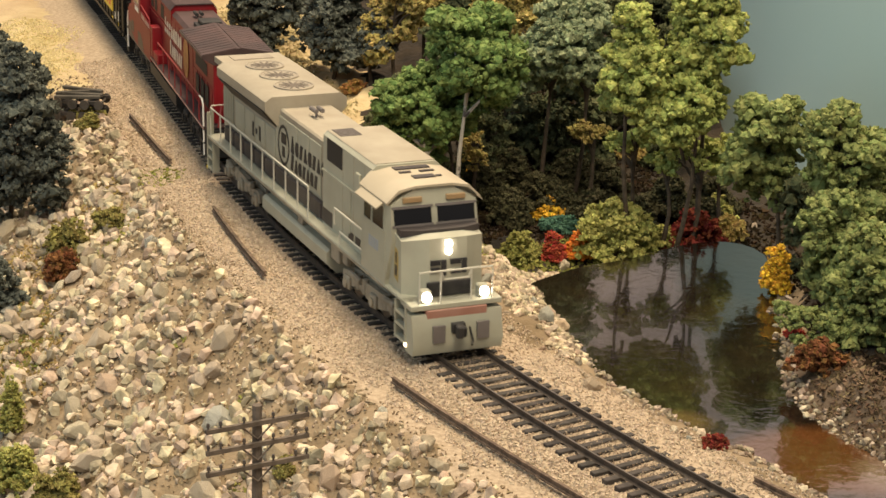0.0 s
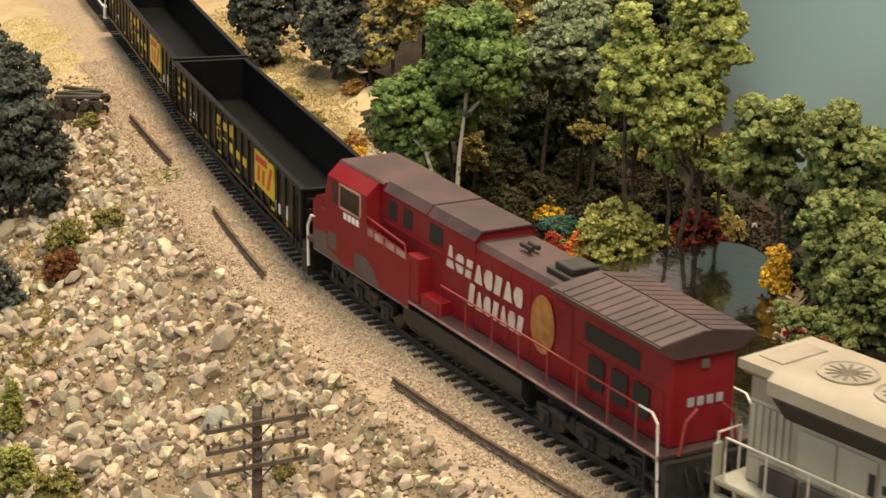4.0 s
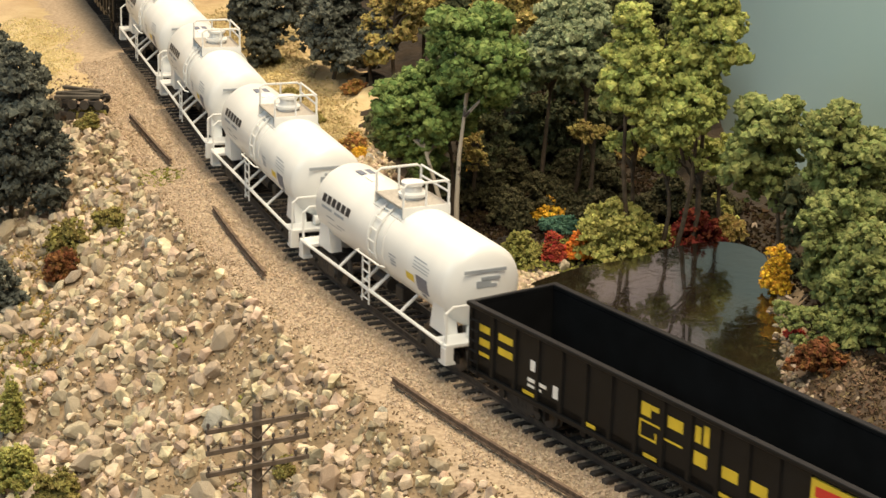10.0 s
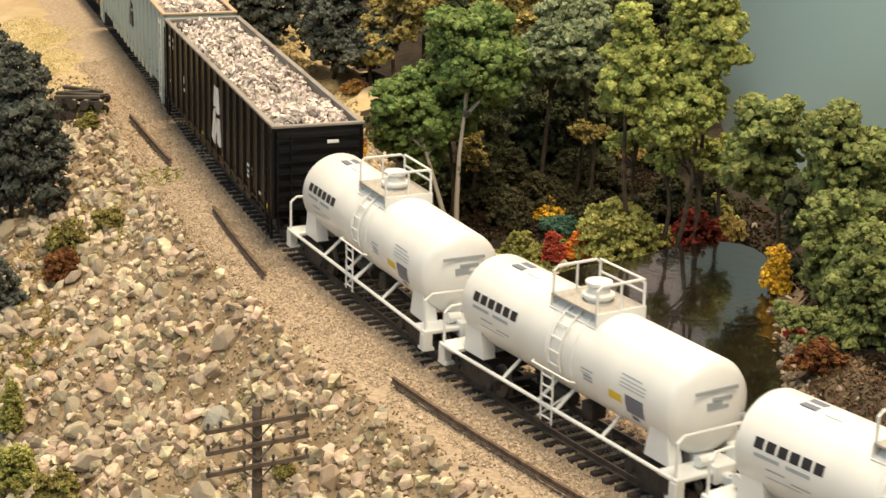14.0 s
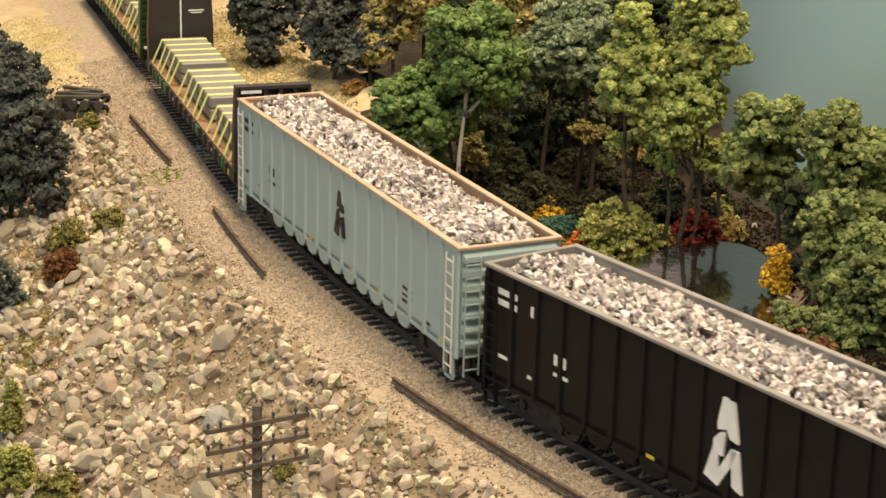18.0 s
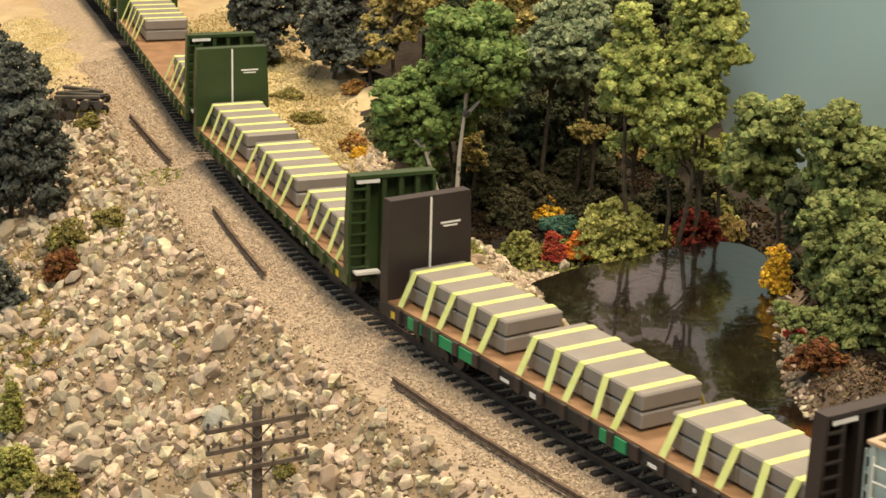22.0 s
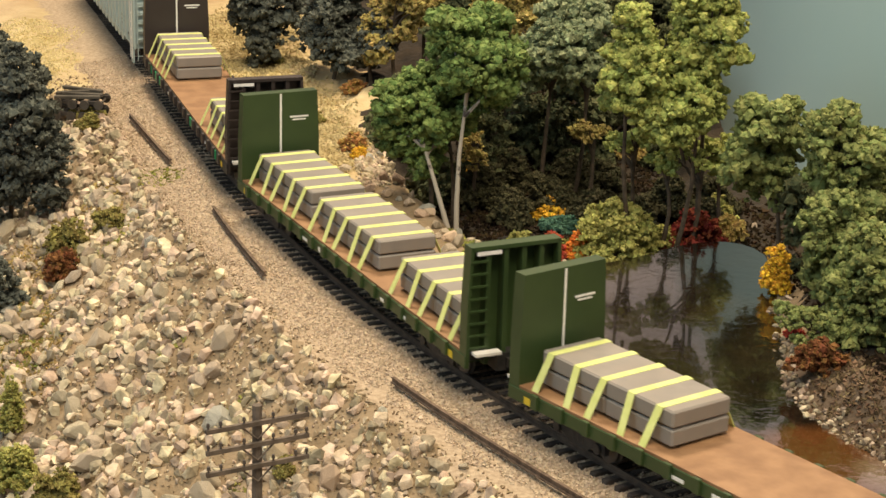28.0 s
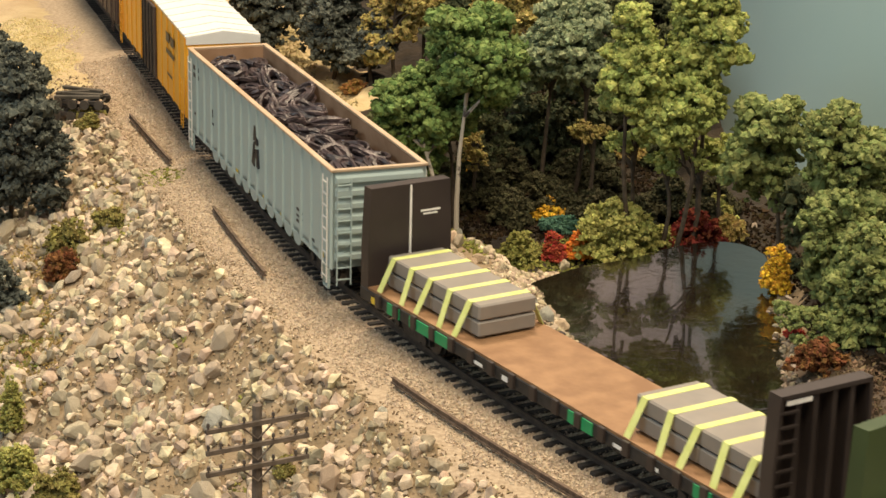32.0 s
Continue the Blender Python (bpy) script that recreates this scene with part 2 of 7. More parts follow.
# ---- the ground: embankment, pond hollow, forest floor ----
POND_KNOTS = [(0.038, 0.752), (0.041, 0.722), (0.049, 0.688), (0.060, 0.654), (0.078, 0.627), (0.097, 0.598), (0.113, 0.568), (0.138, 0.53), (0.18, 0.46), (0.24, 0.47), (0.17, 0.545),
              (0.143, 0.592), (0.128, 0.622), (0.121, 0.655), (0.124, 0.695), (0.130, 0.755), (0.132, 0.800), (0.119, 0.816), (0.098, 0.808), (0.080, 0.791), (0.060, 0.779), (0.047, 0.766)]


def closed_curve(knots, steps):
    """A smooth closed line through the knots."""
    out, n = [], len(knots)
    for i in range(n):
        a, b, c, e = (knots[(i + k) % n] for k in (-1, 0, 1, 2))
        for k in range(steps):
            t = k / steps
            out.append(tuple(0.5 * (2 * b[j] + (c[j] - a[j]) * t + (2 * a[j] - 5 * b[j] + 4 * c[j] - e[j]) * t * t + (3 * b[j] - a[j] - 3 * c[j] + e[j]) * t ** 3) for j in (0, 1)))
    return out


POND = closed_curve(POND_KNOTS, 3)
WATER_Z = -0.0120


def pond_depth(x, y):
    """Distance into the pond: positive inside, negative outside."""
    x, y = np.asarray(x, float), np.asarray(y, float)
    inside, d = np.zeros(x.shape, bool), np.full(x.shape, 9.0)
    for (ax, ay), (bx, by) in zip(POND, POND[1:] + POND[:1]):
        cross = ((ay > y) != (by > y)) & (x < (bx - ax) * (y - ay) / (by - ay + 1e-12) + ax)
        inside ^= cross
        t = np.clip(((x - ax) * (bx - ax) + (y - ay) * (by - ay)) / ((bx - ax) ** 2 + (by - ay) ** 2), 0, 1)
        d = np.minimum(d, np.hypot(x - ax - t * (bx - ax), y - ay - t * (by - ay)))
    return np.where(inside, d, -d)


def step(a, b, x):
    t = np.clip((x - a) / (b - a), 0, 1)
    return t * t * (3 - 2 * t)


def ripple(x, y, f, seed):
    """Smooth uneven ground from a few turned waves."""
    r = np.random.RandomState(seed)
    out = np.zeros_like(x)
    for i in range(9):
        a, k = r.uniform(0, 6.28), f * r.uniform(0.5, 1.9)
        out += np.sin((x * math.cos(a) + y * math.sin(a)) * k + r.uniform(0, 6.28))
    return out / 4


def ground_z(x, y):
    x, y = np.asarray(x, float), np.asarray(y, float)
    shape = x.shape
    x, y = x.ravel(), y.ravel()
    s, lat = track_coords(x, y)
    bed = -0.0030 - 0.0028 * step(0.018, 0.034, np.abs(lat))
    rock = step(-0.50, -0.40, s) * step(1.6, 1.2, s)
    # left: the rock slope falls away to low ground
    low = -0.085
    z = bed + (low - bed) * np.where(lat > 0, np.clip((lat - 0.046) / 0.15, 0, 1) ** 0.9, 0) * rock
    z += np.where(lat > 0.05, 1, 0) * (1 - rock) * -0.004 * step(0.05, 0.09, lat)
    # right: bank, gully and forest floor
    gully = step(-0.062, -0.085, lat) * step(-0.44, -0.36, s) * step(-0.12, -0.2, s)
    z += -0.016 * gully
    z += 0.012 * step(-0.08, -0.2, lat) * step(-0.45, -0.6, s)
    d = pond_depth(x, y) + 0.0016 * ripple(x, y, 330, 12) + 0.0008 * ripple(x, y, 700, 13)
    z = np.where(d > -0.016, np.minimum(z, WATER_Z + 0.0075 * (-d / 0.016) - 0.004 * step(0, 0.012, d)), z)
    amp = 0.0012 + 0.003 * step(0.05, 0.09, np.abs(lat)) * step(0.0, -0.02, d)
    amp = np.where(np.abs(lat) < 0.034, 0.0004, amp)
    z += amp * (ripple(x, y, 90, 3) + 0.5 * ripple(x, y, 260, 4)) * np.where(d > -0.004, 0.6, 1)
    return z.reshape(shape)


def ground_sheet():
    gx = np.concatenate([np.linspace(-4.5, -0.5, 24)[:-1], np.arange(-0.5, 0.42, 0.004), np.linspace(0.42, 4.5, 24)])
    gy = np.concatenate([np.linspace(-3.0, 0.36, 20)[:-1], np.arange(0.36, 1.5, 0.004), np.linspace(1.5, 5.0, 24)])
    X, Y = np.meshgrid(gx, gy)
    Z = ground_z(X, Y)
    n, m = len(gy), len(gx)
    i = (np.arange(n - 1)[:, None] * m + np.arange(m - 1)).ravel()
    tris = np.concatenate([np.stack([i, i + 1, i + m + 1], 1), np.stack([i, i + m + 1, i + m], 1)])
    me = fast_mesh("ground", np.stack([X.ravel(), Y.ravel(), Z.ravel()], 1), tris, M_ground)
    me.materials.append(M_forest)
    me.materials.append(M_straw)
    me.materials.append(M_bed)
    me.materials.append(M_damp)
    c = np.zeros((len(tris), 3))
    co = np.stack([X.ravel(), Y.ravel()], 1)
    cx, cy = co[tris].mean(1).T
    s, lat = track_coords(cx, cy)
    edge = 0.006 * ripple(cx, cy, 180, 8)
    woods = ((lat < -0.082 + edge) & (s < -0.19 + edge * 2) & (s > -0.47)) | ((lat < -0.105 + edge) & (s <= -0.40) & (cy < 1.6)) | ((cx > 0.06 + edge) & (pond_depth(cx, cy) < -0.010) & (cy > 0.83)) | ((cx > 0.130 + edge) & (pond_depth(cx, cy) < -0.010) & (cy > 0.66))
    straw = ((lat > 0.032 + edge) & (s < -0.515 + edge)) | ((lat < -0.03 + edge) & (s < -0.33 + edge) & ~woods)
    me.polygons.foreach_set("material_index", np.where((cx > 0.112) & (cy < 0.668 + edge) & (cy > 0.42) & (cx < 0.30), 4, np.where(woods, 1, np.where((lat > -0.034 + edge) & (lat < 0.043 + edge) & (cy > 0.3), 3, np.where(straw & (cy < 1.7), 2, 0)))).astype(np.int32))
    me.shade_smooth()
    return tagged(new("ground", me), "tan scenic earth with bare and grassy patches", "ground", kind="structure")


ground_sheet()


def height(x, y):
    return float(ground_z(np.array([x]), np.array([y]))[0])


def pond():
    sh = Shape()
    n = len(POND)
    cx, cy = sum(p[0] for p in POND) / n, sum(p[1] for p in POND) / n
    grow = [(p[0] + (p[0] - cx) * 0.06, p[1] + (p[1] - cy) * 0.04, WATER_Z) for p in POND]
    sh.add(grow, [tuple(range(n))])
    me = sh.mesh("pond_water", 1.0, 0)
    me.materials.append(M_water)
    return tagged(new("pond_water", me), "dark glossy grey-brown pond water between stony banks", "pond", kind="structure")


M_water = mat("dark_pond_resin", (0.005, 0.0045, 0.004), 0.02, colour2=(0.016, 0.012, 0.008), size=30, bump=0.0004, bump_size=210, lo=0.42, hi=0.70, spec=0.5, dirt=(0.03, 0.02, 0.008), dirt_amount=0.5, dirt_size=40.0)


def bed_tint(m):
    """The pond bed: dark mud, with a rust-brown shallow at the near end, its border wavering."""
    nt = m.node_tree
    b = nt.nodes["Principled BSDF"]
    src = b.inputs["Base Color"].links[0].from_socket
    tc = nt.nodes.new("ShaderNodeTexCoord")
    wob = nt.nodes.new("ShaderNodeTexNoise")
    wob.inputs["Scale"].default_value, wob.inputs["Detail"].default_value = 28, 6
    nt.links.new(tc.outputs["Object"], wob.inputs["Vector"])
    out = src
    for centre, radius, inner, outer, colour in (((0.127, 0.594, WATER_Z), 0.032, 0.75, 1.0, (0.085, 0.034, 0.010)), ((0.150, 0.585, WATER_Z), 0.022, 0.6, 1.0, (0.15, 0.10, 0.065)), ((0.080, 0.622, WATER_Z), 0.012, 0.5, 1.0, (0.10, 0.07, 0.028))):
        sub = nt.nodes.new("ShaderNodeVectorMath")
        sub.operation = "DISTANCE"
        nt.links.new(tc.outputs["Object"], sub.inputs[0])
        sub.inputs[1].default_value = centre
        mad = nt.nodes.new("ShaderNodeMath")
        mad.operation = "MULTIPLY_ADD"
        mad.inputs[1].default_value = radius * 0.9
        nt.links.new(wob.outputs["Fac"], mad.inputs[0])
        nt.links.new(sub.outputs["Value"], mad.inputs[2])
        mr = nt.nodes.new("ShaderNodeMapRange")
        mr.inputs["From Min"].default_value, mr.inputs["From Max"].default_value = radius * (inner + 0.45), radius * (outer + 0.45)
        mr.inputs["To Min"].default_value, mr.inputs["To Max"].default_value = 1.0, 0.0
        nt.links.new(mad.outputs[0], mr.inputs["Value"])
        mx = nt.nodes.new("ShaderNodeMix")
        mx.data_type = "RGBA"
        nt.links.new(mr.outputs[0], mx.inputs["Factor"])
        nt.links.new(out, mx.inputs[6])
        mx.inputs[7].default_value = (*colour, 1)
        out = mx.outputs[2]
    b.inputs["Coat Weight"].default_value, b.inputs["Coat Roughness"].default_value = 1.0, 0.02
    b.inputs["IOR"].default_value = 2.0
    nt.links.new(out, b.inputs["Base Color"])


bed_tint(M_water)
pond()


def backdrop():
    line = [(1.6, 0.62), (0.9, 0.70), (0.5, 0.78), (0.3, 0.85), (0.215, 0.885), (0.163, 0.93), (0.143, 1.00), (0.138, 1.15), (0.125, 1.42), (0.08, 1.8), (-0.1, 2.4), (-0.8, 3.1), (-4.4, 3.9)]
    fine = []
    for a, b, c, e in zip([line[0]] + line, line, line[1:], line[2:] + [line[-1]]):
        for k in range(6):
            t = k / 6
            fine.append(tuple(0.5 * (2 * b[i] + (c[i] - a[i]) * t + (2 * a[i] - 5 * b[i] + 4 * c[i] - e[i]) * t * t + (3 * b[i] - a[i] - 3 * c[i] + e[i]) * t ** 3) for i in (0, 1)))
    sh = Shape()
    n = len(fine)
    vs = [(x, y, -0.2) for x, y in fine] + [(x, y, 0.9) for x, y in fine] + [(x + 0.006, y + 0.008, -0.2) for x, y in fine] + [(x + 0.006, y + 0.008, 0.9) for x, y in fine]
    fs = []
    for i in range(n - 1):
        fs += [(i, i + 1, n + i + 1, n + i), (2 * n + i, 3 * n + i, 3 * n + i + 1, 2 * n + i + 1), (n + i, n + i + 1, 3 * n + i + 1, 3 * n + i)]
    fs += [(0, n, 3 * n, 2 * n), (n - 1, 3 * n - 1, 4 * n - 1, 2 * n - 1)]
    sh.add(vs, fs)
    me = sh.mesh("backdrop", 1.0, 40)
    me.materials.append(M_backdrop)
    return tagged(new("backdrop", me), "curved backdrop board painted in misty teal sky", "backdrop", kind="structure")


def sky_paint(m):
    """Misty sky: teal low down, paling to a lilac grey higher up, lifted to brighten the pond's reflection."""
    nt = m.node_tree
    b = nt.nodes["Principled BSDF"]
    src = b.inputs["Base Color"].links[0].from_socket
    tc = nt.nodes.new("ShaderNodeTexCoord")
    sep = nt.nodes.new("ShaderNodeSeparateXYZ")
    nt.links.new(tc.outputs["Object"], sep.inputs[0])
    cloud = nt.nodes.new("ShaderNodeTexNoise")
    cloud.inputs["Scale"].default_value, cloud.inputs["Detail"].default_value = 9, 5
    nt.links.new(tc.outputs["Object"], cloud.inputs["Vector"])
    mad = nt.nodes.new("ShaderNodeMath")
    mad.operation = "MULTIPLY_ADD"
    mad.inputs[1].default_value = 0.06
    nt.links.new(cloud.outputs["Fac"], mad.inputs[0])
    nt.links.new(sep.outputs["Z"], mad.inputs[2])
    mr = nt.nodes.new("ShaderNodeMapRange")
    mr.inputs["From Min"].default_value, mr.inputs["From Max"].default_value = 0.115, 0.155
    nt.links.new(mad.outputs[0], mr.inputs["Value"])
    mx = nt.nodes.new("ShaderNodeMix")
    mx.data_type = "RGBA"
    nt.links.new(mr.outputs[0], mx.inputs["Factor"])
    nt.links.new(src, mx.inputs[6])
    # Lilac above the view, painted paler to stand for light on the board.
    mx.inputs[7].default_value = (0.84, 0.75, 0.79, 1)
    nt.links.new(mx.outputs[2], b.inputs["Base Color"])


sky_paint(M_backdrop)
backdrop()
# ---- track ----
def sweep(profile, s0, s1, ds, lat, z):
    """A profile of (side, up) drawn along the track."""
    sh = Shape()
    ss = np.arange(s0, s1 + ds / 2, ds)
    n = len(profile)
    vs = []
    for s in ss:
        for a, b in profile:
            x, y = on_track(s, lat + a)
            vs.append((float(x), float(y), z + b))
    fs = [(i * n + k, i * n + (k + 1) % n, (i + 1) * n + (k + 1) % n, (i + 1) * n + k) for i in range(len(ss) - 1) for k in range(n)]
    fs += [tuple(range(n)), tuple((len(ss) - 1) * n + k for k in range(n))]
    return sh.add(vs, fs)


track = tagged(new("railway_track"), "dark-sleepered model railway track curving along a gravel bed", "track")
RAIL = [(-0.00038, 0), (0.00038, 0), (0.00042, -0.0006), (0.00018, -0.0008), (0.00018, -0.0017), (0.0009, -0.0021), (-0.0009, -0.0021), (-0.00018, -0.0017), (-0.00018, -0.0008), (-0.00042, -0.0006)]
for side in (1, -1):
    rail = part("rail", sweep(RAIL, -4.5, 4.8, 0.01, side * 0.0086, 0.0), M_rail, track, scale=1.0, smooth=0)
    part("rail_head", sweep([(-0.0003, 0.00004), (0.0003, 0.00004), (0.0003, -0.0002), (-0.0003, -0.0002)], -4.5, 4.8, 0.01, side * 0.0086, 0.0), M_railtop, rail, "worn bright rail head", scale=1.0, smooth=0)
tie_mesh = Shape().box(-0.00125, 0.00125, -0.0146, 0.0146, -0.0042, -0.0021, 0.0002).mesh("tie")
tie_mesh.materials.append(M_tie)
far_ties = Shape()
for i in range(-740, 780):
    s = i * 0.00595
    x, y = on_track(s)
    m = Matrix.Translation((float(x), float(y), 0)) @ Matrix.Rotation(heading(s) + rng.uniform(-0.02, 0.02), 4, "Z")
    if -0.92 < s < 0.22:
        ob = new("tie", tie_mesh)
        ob.parent = track
        ob.matrix_local = m
    elif s < 0.9:
        far_ties.add([m @ Vector(v) for v in Shape().box(-0.00125, 0.00125, -0.0146, 0.0146, -0.0042, -0.0021).v], Shape().box(0, 1, 0, 1, 0, 1).f)
tagged(part("tie_row", far_ties, M_tie, track, scale=1.0, smooth=0), kind="stuff")
# ---- rolling stock: built in full-size metres, scaled to 1:87; x forward, y left ----
M_wheel = mat("worn_wheel_steel", (0.10, 0.095, 0.09), 0.4, 0.8, size=300)
M_rubber = mat("black_hose", (0.01, 0.01, 0.01), 0.7, size=300)
M_yl = mat("yellow_marking", (0.62, 0.46, 0.03), 0.5, size=200)
M_rd = mat("red_marking", (0.55, 0.03, 0.02), 0.5, size=200)
M_wl = mat("white_marking", (0.75, 0.75, 0.72), 0.5, size=200)
M_blue = mat("slate_blue_panel", (0.12, 0.14, 0.19), 0.5, size=200)
M_ink = mat("black_marking", (0.015, 0.015, 0.018), 0.5, size=200)
M_glass = mat("dark_window_glass", (0.008, 0.008, 0.009), 0.12, size=50, spec=0.3)
M_grille = mat("black_grille", (0.012, 0.012, 0.012), 0.7, size=300)
M_grey = mat("grey_faded_paint", (0.115, 0.10, 0.092), 0.6, colour2=(0.16, 0.14, 0.13), size=90)
M_roofred = mat("sooty_roof_paint", (0.045, 0.026, 0.025), 0.55, colour2=(0.088, 0.050, 0.047), size=50, dirt=(0.035, 0.028, 0.028), dirt_amount=0.6)
M_roof = mat("white_boxcar_roof", (0.66, 0.66, 0.64), 0.5, 0.0, colour2=(0.74, 0.74, 0.72), size=60, dirt=(0.4, 0.38, 0.34), dirt_amount=0.3)
M_handrail = mat("white_handrail", (0.7, 0.68, 0.62), 0.5, size=100)
M_inside = mat("rusty_inside", (0.26, 0.15, 0.08), 0.8, colour2=(0.36, 0.22, 0.13), size=90)
M_teal = mat("bright_green_sill", (0.01, 0.25, 0.09), 0.5, size=60)
M_tantruck = mat("grimy_sand_casting", (0.25, 0.215, 0.16), 0.7, colour2=(0.36, 0.32, 0.24), size=150, dirt=(0.1, 0.08, 0.06), dirt_amount=0.6)
M_lamp = glow("lit_headlight", (1.0, 0.86, 0.72), 16.0)
M_brown_car = mat("dark_mineral_brown", (0.05, 0.032, 0.026), 0.6, colour2=(0.08, 0.055, 0.045), size=80)
M_gold = mat("faded_gold_emblem", (0.42, 0.2, 0.05), 0.55, colour2=(0.3, 0.1, 0.03), size=300)


def freight_truck(root, x, material=None):
    sh = Shape()
    for sd in (-1, 1):
        sh.prism([(-1.15, 0.34), (-1.15, 0.62), (-0.55, 0.86), (0.55, 0.86), (1.15, 0.62), (1.15, 0.34), (0.75, 0.40), (0.35, 0.22), (-0.35, 0.22), (-0.75, 0.40)], sd * 0.96, sd * 1.12, "y")
        for a in (-0.89, 0.89):
            sh.cyl((a, sd * 1.10, 0.457), (a, sd * 1.2, 0.457), 0.15, 10)
        for a in (-0.2, 0, 0.2):
            sh.cyl((a, sd * 1.06, 0.32), (a, sd * 1.06, 0.66), 0.075, 6)
    sh.box(-0.3, 0.3, -1.0, 1.0, 0.55, 0.9)
    tr = part("truck", sh, material or M_dark, root, "black freight truck with roller bearings")
    tr.location = (x * HO, 0, 0)
    for a in (-0.89, 0.89):
        w = Shape()
        for sd in (-1, 1):
            w.lathe([(sd * 0.66, 0.30), (sd * 0.66, 0.50), (sd * 0.70, 0.50), (sd * 0.72, 0.455), (sd * 0.82, 0.445), (sd * 0.82, 0.36), (sd * 0.78, 0.30)], 18, "y", (a, 0, 0.455))
        w.cyl((a, -1.12, 0.457), (a, 1.12, 0.457), 0.08, 8)
        part("wheelset", w, M_wheel, tr)
    return tr


def couplers(root, a, material=None):
    for sd in (-1, 1):
        sh = Shape().box(sd * (a - 0.5), sd * (a + 0.12), -0.22, 0.22, 0.72, 1.02, 0.02)
        sh.box(sd * (a + 0.1), sd * (a + 0.45), -0.14, 0.14, 0.70, 1.0, 0.04).box(sd * (a + 0.3), sd * (a + 0.48), -0.2, 0.02, 0.68, 1.02, 0.03)
        sh.tube([(sd * a, 0.4, 0.85), (sd * (a + 0.25), 0.42, 0.5), (sd * (a + 0.42), 0.3, 0.45)], 0.035, 6)
        part("coupler", sh, material or M_dark, root)


def letters(root, name, n, x0, x1, z0, z1, y, material, label="", seed=1):
    """A row of plain blocks that stands for a painted name, on the side at y."""
    r = random.Random(seed)
    sh = Shape()
    w = (x1 - x0) / n
    out = 0.012 if y > 0 else -0.012
    for i in range(n):
        a, b = x0 + i * w + 0.09 * w, x0 + (i + 1) * w - 0.09 * w
        c, h = (a + b) / 2, z1 - z0
        kind = (i + seed) % 3
        top = z1 + (0.22 * h if i == 0 else 0.0)
        if kind == 0:
            sh.prism([(a, z0), (b, z0), (c + 0.1 * w, top), (c - 0.1 * w, top)], y, y + out, "y")
        elif kind == 1:
            sh.prism([(a, z0 + 0.3 * h), (a + 0.25 * w, z0), (b - 0.1 * w, z0), (b, z0 + 0.2 * h), (b, top - 0.2 * h), (b - 0.1 * w, top), (a + 0.25 * w, top), (a, top - 0.3 * h)], y, y + out, "y")
        else:
            sh.prism([(a, z0), (b - 0.22 * w, z0), (b, top), (a + 0.22 * w, top)], y, y + out, "y")
    return part(name, sh, material, root, label)


def bars(root, name, rows, y, material, label=""):
    """Plain bars (x0, x1, z0, z1) on the side at y, each a part."""
    for x0, x1, z0, z1 in rows:
        ob = part(name, Shape().box(x0, x1, y, y + (0.012 if y > 0 else -0.012), z0, z1), material, root, label)
    return ob


def ladder(x, y, z0, z1, w, n, axis="x", r=0.025):
    sh = Shape()
    d = (w / 2, 0) if axis == "x" else (0, w / 2)
    for sd in (-1, 1):
        sh.cyl((x + sd * d[0], y + sd * d[1], z0), (x + sd * d[0], y + sd * d[1], z1), r, 5)
    for i in range(n):
        z = z0 + (z1 - z0) * (i + 0.5) / n
        sh.cyl((x - d[0], y - d[1], z), (x + d[0], y + d[1], z), r, 5)
    return sh


